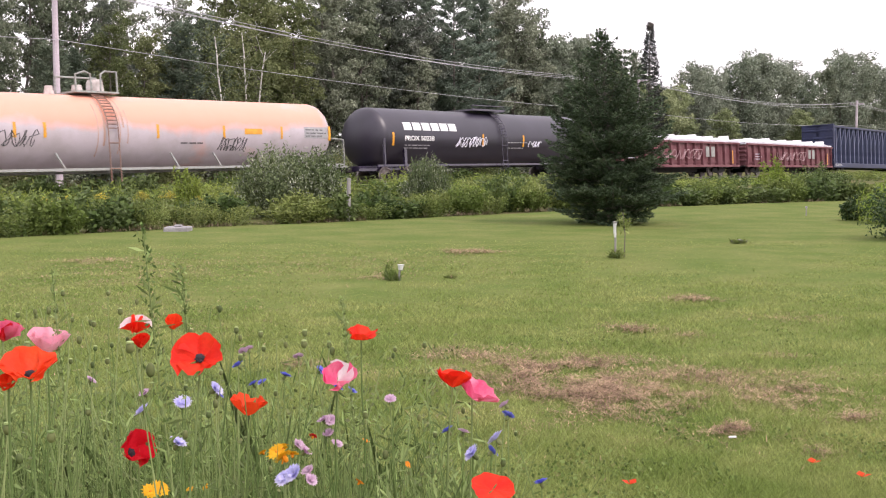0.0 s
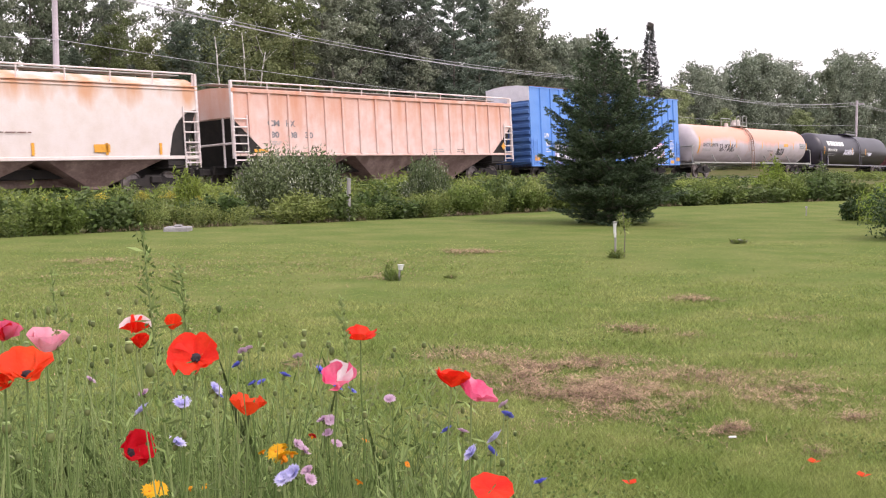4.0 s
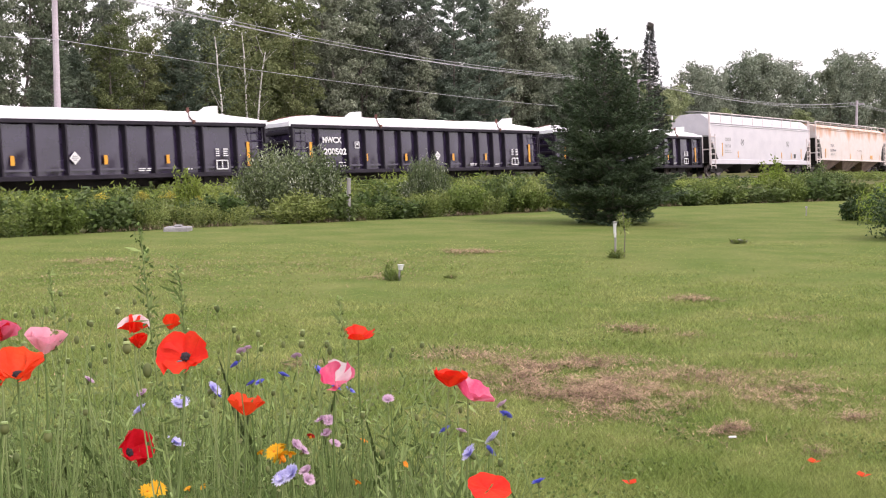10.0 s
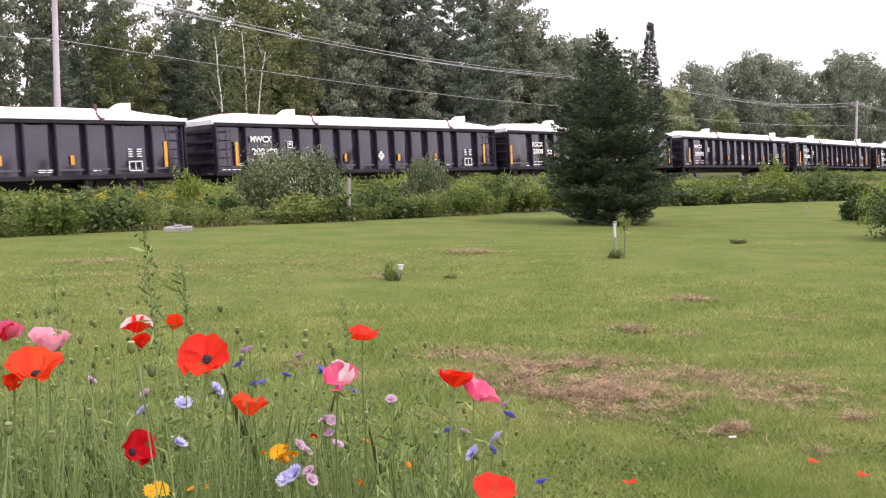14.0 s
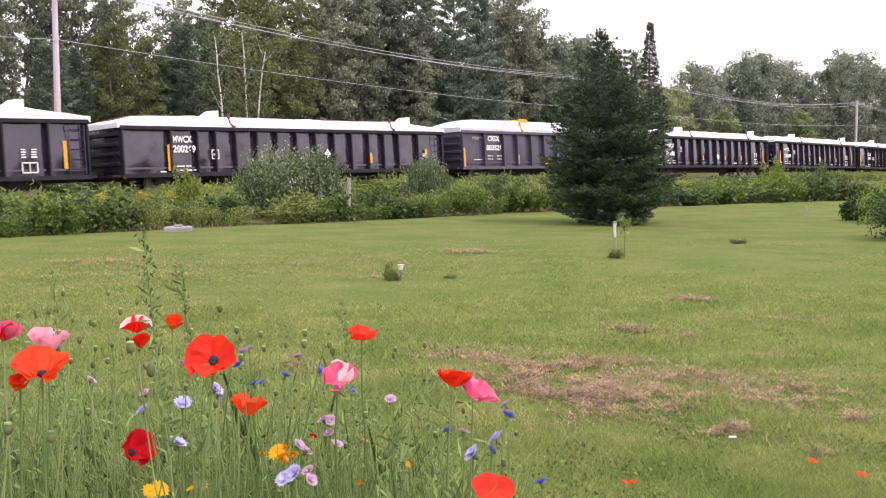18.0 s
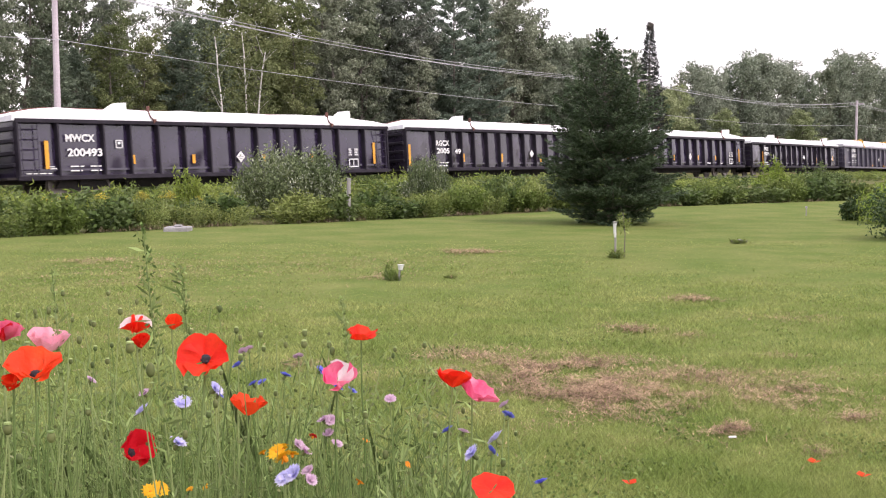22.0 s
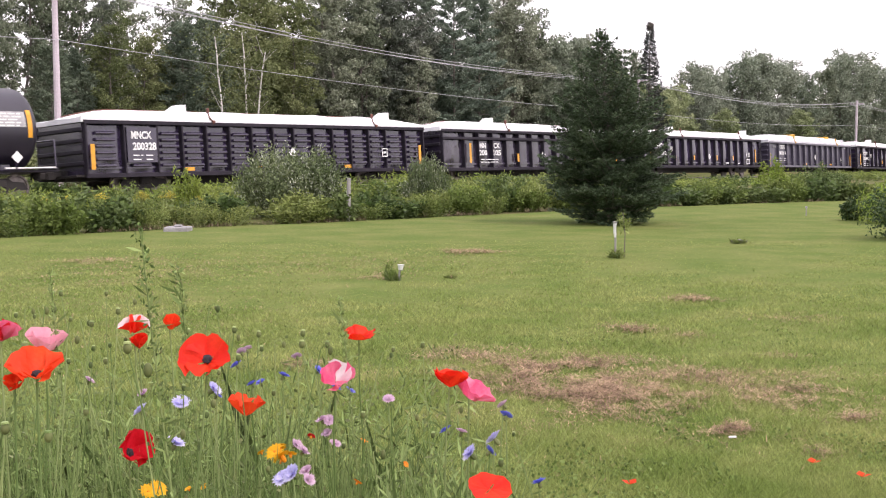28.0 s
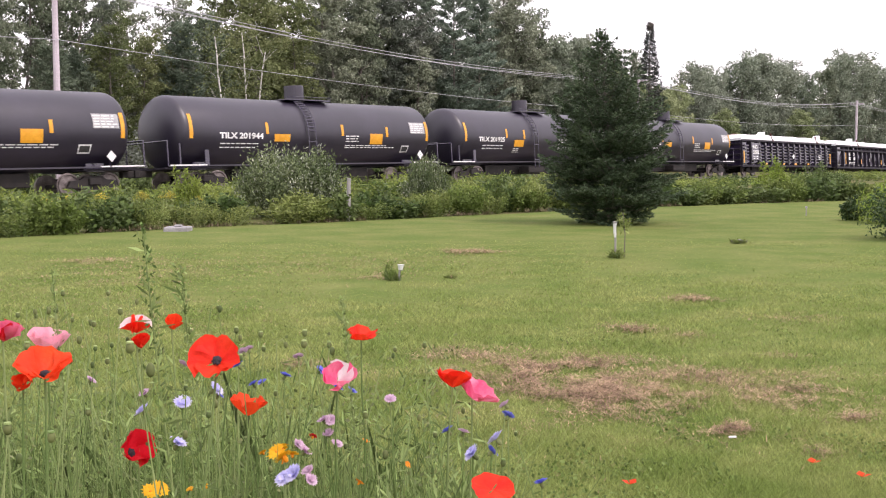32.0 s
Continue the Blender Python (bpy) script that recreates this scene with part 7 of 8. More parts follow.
for gx, gy, k in ((4.27, 16.75, 0.034), (4.36, 16.7, 0.046), (4.46, 16.8, 0.03), (4.40, 16.9, 0.034)):
    bm = bmesh.new()
    bmesh.ops.create_icosphere(bm, subdivisions=2, radius=k)
    for v in bm.verts:
        v.co *= 1 + 0.25 * noise.noise(v.co * 18 + Vector((gx, gy, 0)))
        v.co.z *= 0.75
    st = part("field_stone", bm, "stone")
    st.matrix_basis = pose(gx, gy, k * 0.6)
    tagged(st, "grey fist-sized stone lying in the grass", "stone", "lawn stones")
plant_bush("grass_tuft", TUFT, scaled(4.36, 16.74, 0, 2, 1.1, 0.42), "dark grass tuft round some stones", "lawn tufts", "grass")
mk = thing("marker_stick", pose(7.67, 24.1, 0), "short pale marker stick in the lawn", "marker stick")
part("stick", tubes([(0, 0, -0.05), (0.01, 0, 0.2)], r=0.012), "post", mk)
part("tag", boxes((-0.02, 0.03, -0.01, 0.01, 0.16, 0.2), bevel=0.004), "concrete", mk)
scrap = part("plastic_scrap", extrude([(-0.015, 0.0), (0.014, 0.003), (0.017, 0.007), (-0.012, 0.006)], -0.009, 0.009), "plastic")
scrap.matrix_basis = pose(1.3, 5.04, 0.03)
tagged(scrap, "small white plastic scrap lying on the grass", "litter")

# ---------- grass: blades on the near lawn, dry hay patches ----------
rng = np.random.default_rng(17)
def blades(n, y0, y1, h):
    """Blades that thin out and widen with distance along the lawn."""
    u = rng.uniform(0, 1, n)
    Y = (y0 ** -0.35 + u * (y1 ** -0.35 - y0 ** -0.35)) ** (1 / -0.35)
    X = rng.uniform(-0.47, 0.47, n) * Y + rng.normal(size=n) * 0.12
    a = rng.uniform(0, 6.28, n)
    tall = h * rng.uniform(0.4, 1.25, n) * (0.7 + 0.6 * np.sin(X * 2.1 + np.sin(Y * 1.3) * 2) ** 2) * np.clip((17.5 - Y) / 10, 0.02, 1)
    lean = rng.uniform(0.3, 1.6, n) * tall
    base = np.stack([X, Y, np.zeros(n)], 1)
    side = np.stack([np.cos(a), np.sin(a), np.zeros(n)], 1) * (0.00045 * Y * rng.uniform(0.6, 1.3, n))[:, None]
    b2 = rng.uniform(0, 6.28, n)
    tipp = base + np.stack([np.cos(b2) * lean, np.sin(b2) * lean, tall], 1)
    keep = Y < edge_y(X) - 0.1
    return np.stack([base - side, base + side, tipp], 1)[keep].reshape(-1, 3)


gv = blades(290000, 3.6, 17.0, 0.034)
nb = 16000
bx, by = rng.uniform(-10, 10, nb), rng.uniform(-4, 17, nb)
ba, bh = rng.uniform(0, 6.28, nb), rng.uniform(0.014, 0.04, nb)
b0 = np.stack([bx, by, np.zeros(nb)], 1)
bs = np.stack([np.cos(ba), np.sin(ba), np.zeros(nb)], 1) * 0.004
gv = np.concatenate([gv, np.stack([b0 - bs, b0 + bs, b0 + np.stack([-np.sin(ba) * bh, np.cos(ba) * bh, bh], 1)], 1).reshape(-1, 3)])
grass = new("lawn_grass", raw_mesh("lawn_grass", gv, np.arange(len(gv)).reshape(-1, 3), "blade"))
tagged(grass, "short green grass blades of the lawn", "grass", kind="stuff")

# x, y, half width, half depth, how thick the hay lies
HAY = [(0.58, 6.9, 0.46, 0.40, 0.8), (0.88, 6.4, 0.46, 0.42, 1.4), (1.02, 5.95, 0.36, 0.30, 1.1), (0.15, 7.3, 0.28, 0.2, 0.6), (1.9, 6.2, 0.7, 0.5, 0.2), (1.32, 8.3, 0.2, 0.14, 1.2), (2.25, 10.1, 0.2, 0.2, 0.5), (1.55, 6.6, 0.16, 0.18, 0.6),
       (1.38, 5.3, 0.08, 0.08, 1.0), (1.18, 5.4, 0.1, 0.12, 0.5), (0.42, 6.8, 0.16, 0.2, 0.5), (-0.88, 6.9, 0.14, 0.12, 0.6), (1.75, 8.0, 0.12, 0.12, 0.5), (1.75, 5.9, 0.4, 0.3, 0.12), (2.02, 5.5, 0.07, 0.06, 0.9),
       (2.75, 8.9, 0.35, 0.3, 0.10), (2.2, 7.2, 0.15, 0.12, 0.3), (1.62, 4.85, 0.07, 0.08, 0.5)]
HAY += [(-2.4, 9.0, 1.3, 2.0, 0.03), (-3.4, 12.5, 1.4, 1.8, 0.035), (-1.0, 13.5, 1.6, 1.6, 0.02), (-0.86, 12.05, 0.4, 0.25, 0.16), (-4.26, 13.8, 0.4, 0.3, 0.2), (0.38, 15.1, 0.35, 0.3, 0.3), (0.9, 6.2, 1.0, 1.0, 0.18), (1.5, 6.1, 0.8, 0.6, 0.2), (0.3, 6.6, 0.6, 0.5, 0.18), (1.28, 5.25, 0.16, 0.1, 0.7)]
hv = []
for hx, hy, rx, ry, thick in HAY:
    n = int((62000 * rx * ry + 200) * thick)
    q = np.stack([hx + rng.normal(size=n) * rx * 0.6, hy + rng.normal(size=n) * ry * 0.6, 0.012 + np.abs(rng.normal(size=n)) * 0.016 * min(thick + 0.3, 1.0)], 1)
    keep = np.array([noise.noise((a * 3.2, b * 3.2, 0.3)) + 0.7 * noise.noise((a * 9, b * 9, 0.9)) for a, b in q[:, :2]]) > rng.normal(size=n) * 0.25 + 0.05
    q = q[keep]
    n = len(q)
    a = rng.uniform(0, 6.28, n)
    d = np.stack([np.cos(a), np.sin(a), rng.normal(size=n) * 0.25], 1) * (0.042 * rng.uniform(0.4, 1.4, n))[:, None]
    s = np.stack([-np.sin(a), np.cos(a), np.zeros(n)], 1) * 0.00036 * hy
    hv.append(np.stack([q - s, q + s, q + d], 1).reshape(-1, 3))
hv = np.concatenate(hv)
# dead stalks along the foot of the hedge
n = 8000
fx = rng.uniform(-9.5, 13.5, n)
fy = edge_y(fx) + rng.normal(size=n) * 0.16 + 0.10
keep = np.array([noise.noise((a * 0.8, 5.0, 0.3)) + 0.5 * noise.noise((a * 4.0, b * 4.0, 0.9)) for a, b in zip(fx, fy)]) > 0.12
fx, fy = fx[keep], fy[keep]
n = len(fx)
a = rng.uniform(0, 6.28, n)
q = np.stack([fx, fy, ground_z(fx, fy) + 0.01], 1)
d = np.stack([np.cos(a) * 0.6, np.sin(a) * 0.6, rng.uniform(0.1, 1.1, n)], 1) * (0.11 * rng.uniform(0.3, 1.3, n))[:, None]
s = np.stack([-np.sin(a), np.cos(a), np.zeros(n)], 1) * 0.006
dv = np.stack([q - s, q + s, q + d], 1).reshape(-1, 3)
tagged(new("dead_stalks", raw_mesh("dead_stalks", dv, np.arange(len(dv)).reshape(-1, 3), "deadstalk")), "dry brown stalks along the foot of the hedge", "stalks", kind="stuff")
# low broad-leaved weeds in uneven clumps
n = 26000
cy = (3.7 ** -0.5 + rng.uniform(0, 1, n) * (13.0 ** -0.5 - 3.7 ** -0.5)) ** -2
cx = rng.uniform(-0.3, 0.47, n) * cy
keep = np.array([noise.noise((a * 1.1, b * 1.1, 4.3)) + 0.8 * noise.noise((a * 4.0, b * 4.0, 7.1)) for a, b in zip(cx, cy)]) > 0.40
cx, cy = cx[keep], cy[keep]
cv, cf = leaf_quads(np.stack([cx, cy, rng.uniform(0.008, 0.034, len(cx))], 1), 0.019, 0.014, rng, np.array([0, 0, 0.4]), 1.0)
tagged(new("lawn_weeds", raw_mesh("lawn_weeds", cv, cf, "clover")), "low broad-leaved weeds scattered in the lawn", "weeds", kind="stuff")
tagged(new("dry_hay", raw_mesh("dry_hay", hv, np.arange(len(hv)).reshape(-1, 3), "straw")), "dry brown mown hay lying in patches on the lawn", "hay", kind="stuff")
for px, py in ((1.52, 4.6), (1.65, 4.4), (0.72, 4.3)):
    bm = bmesh.new()
    for k in range(3):
        a = k * 2.1 + px
        vs = [bm.verts.new((px + math.cos(a + e) * r, py + math.sin(a + e) * r, z)) for e, r, z in ((0, 0.002, 0.035), (-0.9, 0.024, 0.044), (0, 0.034, 0.05), (0.9, 0.024, 0.044))]
        bm.faces.new(vs)
    tagged(part("fallen_petal", bm, "poppy orange"), "fallen red poppy petals on the grass", "petals", "fallen petals")
# ---------- the flower bed ----------
FLOWERS = []          # (root, height, sway, wind row)


def petal(bm, ang, tilt, length, width, cup, wave, seed, n=11, m=7):
    """One broad crinkled petal from the centre outwards."""
    r2 = random.Random(seed)
    ph = r2.uniform(0, 6)
    rows = []
    for j in range(m + 1):
        v = j / m
        row = []
        for i in range(n + 1):
            u = i / n * 2 - 1
            th = u * min(1.3, width / length * 0.62) * (0.55 + 0.45 * v)
            rho = length * v * (1 - 0.10 * u ** 4 + 0.055 * math.sin(u * 4.3 + ph) + 0.035 * math.sin(u * 11 + ph * 3))
            x, y = rho * math.cos(th), rho * math.sin(th)
            z = cup * v * v + 0.18 * cup * u * u * v + wave * v * math.sin(u * 5 + ph + v * 2) + 0.45 * wave * v * v * math.sin(u * 13 + ph * 2)
            row.append(bm.verts.new(Matrix.Rotation(ang, 3, "Z") @ (Matrix.Rotation(-tilt, 3, "Y") @ Vector((x, y, z)))))
        rows.append(row)
    for a, b in zip(rows, rows[1:]):
        for i in range(n):
            bm.faces.new((a[i], a[i + 1], b[i + 1], b[i]))


def stem_path(h, dx, dy, bend, seed):
    r2 = random.Random(seed)
    return [(dx * k ** 1.4 + bend * math.sin(k * 3.1) + r2.uniform(-1, 1) * 0.003, dy * k ** 1.4, h * k) for k in [i / 8 for i in range(9)]]


def poppy(x, y, z, size, mat, rot, tilt, open_, lean, seed, label, sway, wind, centre=True, inner="", face=1, reach=(1.0, 1.0, 1.0, 1.0), ruffle=0.065, broad=1.05):
    """x, y, z: the flower's place; its foot stands at the ground below, off by the lean."""
    root = thing("poppy", pose(x - lean[0], y - lean[1], 0), label, "poppy", "poppies of the flower bed")
    path = stem_path(z - 0.004, lean[0], lean[1], 0.012, seed)
    bm = bmesh.new()
    tube(bm, path, 0.0028, 0.0018, 6)
    part("stem", bm, "stem green", root)
    head = Matrix.Translation(path[-1]) @ Euler((radians(rot[0]), radians(rot[1]), radians(rot[2])), "XYZ").to_matrix().to_4x4()
    for k in range(4):
        bm = bmesh.new()
        a = k * math.pi / 2 + (0.3 if k % 2 else 0)
        petal(bm, a, tilt * (0.85 if k % 2 else 1.1), size * 0.55 * reach[k], size * broad * reach[k], size * open_ * (1.0 if k % 2 else 0.8), size * ruffle, seed * 7 + k)
        pm = inner if inner and (k % 2 if inner != "poppy white" else k == face) else mat
        o = part("petal", bm, pm, root, smooth=True)
        o.matrix_basis = head
    if centre:
        bm = bmesh.new()
        bmesh.ops.create_icosphere(bm, subdivisions=3, radius=size * 0.08, matrix=Matrix.Translation((0, 0, size * 0.06)))
        r2 = random.Random(seed)
        for v in bm.verts:
            if v.co.z < size * 0.13:
                v.co.xy *= r2.uniform(0.8, 1.55)
        o = part("flower_centre", bm, "stamen", root)
        o.matrix_basis = head
    FLOWERS.append((root, z, sway, wind))
    return root


poppy(-0.374, 1.75, 0.986, 0.075, "poppy red", (44, 8, -18), 0.16, 0.12, (0.10, 0.05), 1, "bright red open poppy with dark centre on a thin stem", 1.0, 0, reach=(0.92, 0.98, 1.15, 0.85))
poppy(-0.642, 1.75, 0.959, 0.080, "poppy orange", (24, 2, 6), 0.28, 0.22, (-0.03, 0.1), 2, "orange-red open poppy with dark centre", 0.9, 0, reach=(1.05, 1.1, 1.1, 0.7))
poppy(-0.805, 2.3, 0.897, 0.092, "poppy pink", (8, 4, 30), 0.5, 0.34, (0.02, 0.05), 3, "soft pink poppy with cupped petals", 0.5, 1, False, ruffle=0.025)
poppy(-0.707, 2.6, 0.893, 0.072, "poppy red", (12, 4, 0), 1.08, 0.10, (0.02, 0.0), 4, "small red poppy with pale petal edges", 0.5, 1, False, "poppy white", reach=(1.06, 1.08, 1.06, 0.98), broad=1.7, ruffle=0.03)
poppy(-0.695, 2.6, 0.858, 0.052, "poppy red", (20, 0, 20), 0.7, 0.4, (0.02, 0.0), 14, "small crumpled bright red poppy", 0.4, 1, False)
poppy(-0.627, 2.6, 0.903, 0.054, "poppy orange", (30, 10, 25), 0.6, 0.35, (-0.02, 0.0), 5, "ragged orange-red poppy on a stem", 0.5, 1, False)
poppy(-0.418, 2.4, 0.747, 0.090, "poppy orange", (4, 6, 20), 0.50, 0.20, (0.03, 0.05), 6, "orange-red poppy cup half open", 0.5, 1, False, broad=0.66)
poppy(-0.640, 2.3, 0.692, 0.086, "poppy crimson", (58, 14, 40), 0.45, 0.35, (0.02, 0.04), 7, "crimson poppy turned to one side", 0.35, 1)
poppy(-0.182, 2.5, 0.894, 0.075, "poppy red", (8, 6, 0), 0.42, 0.1, (0.01, 0.0), 8, "bright red poppy seen edge on", 0.6, 1, False)
poppy(-0.216, 2.3, 0.842, 0.076, "poppy rose", (40, -25, 30), 0.38, 0.26, (0.04, 0.02), 9, "pink and white poppy with folded petals", 0.45, 1, False, "poppy white", 0, (1.0, 0.8, 0.9, 1.1))
poppy(0.019, 2.3, 0.829, 0.084, "poppy red", (-6, 10, 20), 0.45, 0.2, (0.06, 0.0), 10, "bright red poppy with one raised petal", 0.7, 1, False)
poppy(0.059, 2.32, 0.801, 0.094, "poppy rose", (30, 14, 60), 0.32, 0.2, (0.03, 0.0), 11, "rose pink poppy with ruffled petals", 0.8, 1, False)
poppy(0.087, 2, 0.705, 0.074, "poppy red", (20, 0, 10), 0.12, 0.05, (0.02, 0.0), 12, "round red poppy on a short stem", 0.6, 1, False, ruffle=0.02)
poppy(-0.804, 2.06, 0.963, 0.060, "poppy crimson", (20, 25, 0), 0.8, 0.5, (0.0, 0.0), 13, "crimson and pink poppy half closed", 0.5, 1, False, "poppy rose")
poppy(-0.674, 1.74, 0.951, 0.035, "poppy orange", (60, 20, 0), 0.6, 0.3, (0.0, 0.06), 15, "small drooping orange petal on a stem", 0.9, 0, False)


def daisy_head(root, m, size, mat, n, seed, cup, centre, wide=0.5):
    """Rays round a calyx: each a narrow claw that widens to a toothed tip."""
    r2 = random.Random(seed)
    bm = bmesh.new()
    for k in range(n):
        inner = k % 2
        a = k * 2.399 + r2.uniform(-0.15, 0.15)
        ln = size * 0.52 * r2.uniform(0.8, 1.1) * (0.72 if inner else 1.0)
        up = cup * (1.5 if inner else 0.55) * r2.uniform(0.7, 1.3)
        t = Vector((-math.sin(a), math.cos(a), 0))
        d = Vector((math.cos(a), math.sin(a), up)).normalized()
        w = size * wide * 0.26
        nrm = t.cross(d) * size * 0.03
        vs = [d * size * 0.04 - t * w * 0.15, d * ln * 0.6 - t * w * 0.55, d * ln * 0.97 - t * w + nrm, d * ln * 0.8 - t * w * 0.35, d * ln * 1.05 + nrm, d * ln * 0.8 + t * w * 0.35, d * ln * 0.97 + t * w + nrm, d * ln * 0.6 + t * w * 0.55, d * size * 0.04 + t * w * 0.15]
        vv = [bm.verts.new(v) for v in vs]
        for q in ((0, 1, 7, 8), (1, 2, 3, 7), (3, 4, 5, 7), (5, 6, 7)):
            bm.faces.new([vv[i] for i in q])
    o = part("flower_head", bm, mat, root)
    o.matrix_basis = m
    bm = bmesh.new()
    bmesh.ops.create_uvsphere(bm, u_segments=8, v_segments=5, radius=size * 0.15, matrix=Matrix.Translation((0, 0, -size * 0.16)) @ Matrix.Diagonal((1, 1, 1.5, 1)))
    o = part("calyx", bm, centre, root)
    o.matrix_basis = m


def cornflower(x, y, z, size, mat, seed, label, name="cornflower"):
    r2 = random.Random(seed)
    lean = (r2.uniform(-0.05, 0.05), r2.uniform(-0.04, 0.04))
    root = thing(name, pose(x - lean[0], y - lean[1], 0), label, "cornflower" if name == "cornflower" else "daisy", name + "s of the flower bed")
    path = stem_path(z, lean[0], lean[1], 0.01, seed)
    bm = bmesh.new()
    tube(bm, path, 0.0022, 0.0014, 5)
    part("stem", bm, "stem green", root)
    m = Matrix.Translation(path[-1]) @ Euler((r2.uniform(0.35, 0.95), r2.uniform(-0.3, 0.3), r2.uniform(0, 6))).to_matrix().to_4x4()
    if name == "cornflower":
        daisy_head(root, m, size * 1.12, mat, 36, seed, 0.75, "bud green", 0.9)
    else:
        daisy_head(root, m, size * 1.1, mat, 16, seed, 0.2, "marigold orange", 1.1)
    FLOWERS.append((root, z, 0.45, 1))


CORN = [(-0.453, 2.5, 0.833, 1), (-0.382, 2.7, 0.77, 1), (-0.468, 2.8, 0.73, 0), (-0.455, 2.85, 0.723, 0), (-0.296, 2.7, 0.782, 1), (-0.248, 2.6, 0.76, 1), (-0.222, 2.7, 0.733, 0), (-0.509, 2.5, 0.779, 2), (-0.522, 2.6, 0.744, 0), (-0.557, 2.4, 0.768, 2), (-0.641, 2.4, 0.753, 2), (-0.545, 2.3, 0.707, 2), (-0.687, 2.6, 0.748, 3), (-0.496, 2.8, 0.81, 3), (-0.498, 2.9, 0.8, 3), (-0.287, 2.15, 0.686, 2), (-0.31, 2.2, 0.662, 2), (-0.31, 2.4, 0.679, 3), (-0.291, 2.35, 0.678, 3)]
CORN += [(-0.278, 2.3, 0.65, 3), (-0.266, 2.25, 0.646, 3), (-0.28, 2.6, 0.686, 3), (-0.262, 2.6, 0.685, 3), (-0.238, 2.5, 0.655, 3), (-0.267, 2.6, 0.654, 3), (0.011, 2.4, 0.71, 1), (0.048, 2.5, 0.682, 3), (0.137, 2.5, 0.744, 3), (0.14, 2.4, 0.742, 1), (0.107, 2.3, 0.717, 2), (0.061, 2.2, 0.712, 2), (0.106, 2.4, 0.664, 1), (0.19, 2.2, 0.655, 1), (-0.123, 2.6, 0.734, 3), (-0.814, 2.6, 0.778, 3), (-0.671, 2.9, 0.76, 3), (-0.382, 3, 0.763, 3)]
CORN_KIND = (("cornflower blue", 0.025, "violet-blue cornflower on a thin stem"), ("cornflower blue", 0.027, "deep blue cornflower on a thin stem"),
             ("cornflower pale", 0.036, "pale lilac cornflower on a thin stem"), ("cornflower pink", 0.026, "dusty pink cornflower on a thin stem"))
for k, (x, y, z, c) in enumerate(CORN):
    mat, size, label = CORN_KIND[c]
    cornflower(x, y, z, size, mat, 500 + k, label)
YELLOW = [(-0.343, 2.3, 0.691, 0.036, "coreopsis yellow"), (-0.32, 2.25, 0.695, 0.036, "coreopsis yellow"), (-0.342, 2.35, 0.686, 0.030, "coreopsis yellow"), (-0.31, 2.3, 0.687, 0.022, "coreopsis yellow"), (-0.385, 2.4, 0.664, 0.016, "coreopsis yellow"), (-0.548, 2.1, 0.668, 0.030, "coreopsis yellow"), (-0.536, 2.12, 0.668, 0.032, "coreopsis yellow"), (-0.522, 2.3, 0.614, 0.016, "coreopsis yellow"), (-0.487, 2.3, 0.618, 0.014, "coreopsis yellow"), (-0.181, 2.6, 0.638, 0.018, "marigold orange"), (-0.077, 2.5, 0.61, 0.016, "marigold orange"), (-0.172, 2.3, 0.628, 0.018, "marigold orange"), (-0.324, 2.3, 0.673, 0.016, "marigold orange"), (-0.291, 2.5, 0.674, 0.018, "poppy crimson")]
for k, (x, y, z, size, mat) in enumerate(YELLOW):
    cornflower(x, y, z, size, mat, 600 + k, "golden yellow daisy-like flower" if "yellow" in mat else "small orange-red daisy-like flower", "garden_daisy")
BUDS = [(-0.875, 2.5, 0.964), (-0.82, 2.4, 0.923), (-0.852, 2.6, 0.92), (-0.859, 2.7, 0.905), (-0.742, 2.4, 0.94), (-0.687, 2.4, 0.967), (-0.746, 2.6, 0.88), (-0.766, 2.5, 0.871), (-0.726, 2.2, 0.897), (-0.798, 2.5, 0.84), (-0.774, 2.6, 0.824), (-0.764, 2.6, 0.861), (-0.761, 2.3, 0.929), (-0.812, 2.2, 0.927), (-0.526, 1.9, 0.975), (-0.515, 1.9, 0.943), (-0.662, 1.9, 0.822), (-0.735, 1.9, 0.836), (-0.7, 1.8, 0.818), (-0.661, 2.1, 0.819), (-0.58, 2.3, 0.719), (-0.502, 2.1, 0.783), (-0.518, 2.3, 0.94), (-0.473, 2.6, 0.896), (-0.501, 2.7, 0.868), (-0.419, 2.6, 0.886), (-0.399, 2.5, 0.87), (-0.371, 2.5, 0.885), (-0.283, 2.3, 0.914), (-0.316, 2.6, 0.889), (-0.268, 2.5, 0.871)]
BUDS += [(-0.26, 2.6, 0.862), (-0.398, 2.2, 0.904), (-0.486, 2.3, 0.797), (-0.523, 2.3, 0.824), (-0.373, 2.5, 0.77), (-0.343, 2.1, 0.717), (-0.459, 2.2, 0.791), (-0.042, 2.6, 0.861), (-0.137, 2.7, 0.825), (-0.116, 2.7, 0.834), (-0.168, 2.4, 0.744), (0.023, 2.4, 0.76), (0.122, 2.2, 0.695), (0.164, 2.5, 0.679), (-0.138, 2.3, 0.691), (-0.667, 2.6, 0.931), (-0.533, 2.7, 0.935), (-0.554, 2.7, 0.938), (-0.621, 2.5, 0.865), (-1.016, 2.7, 0.917), (-0.996, 2.7, 0.931), (-1.009, 2.8, 0.9), (-0.907, 2.7, 0.969), (-0.926, 2.6, 0.948), (-0.474, 2.4, 0.836), (-0.217, 2.5, 0.651), (-0.077, 2.6, 0.698), (-0.021, 2.5, 0.676), (-0.799, 2.7, 0.969), (-0.78, 2.8, 0.942)]
TALL = [(-0.53, 2.0, 1.167), (-0.464, 2.0, 1.097), (-0.791, 2.3, 1.055), (-0.212, 2.4, 0.994)]


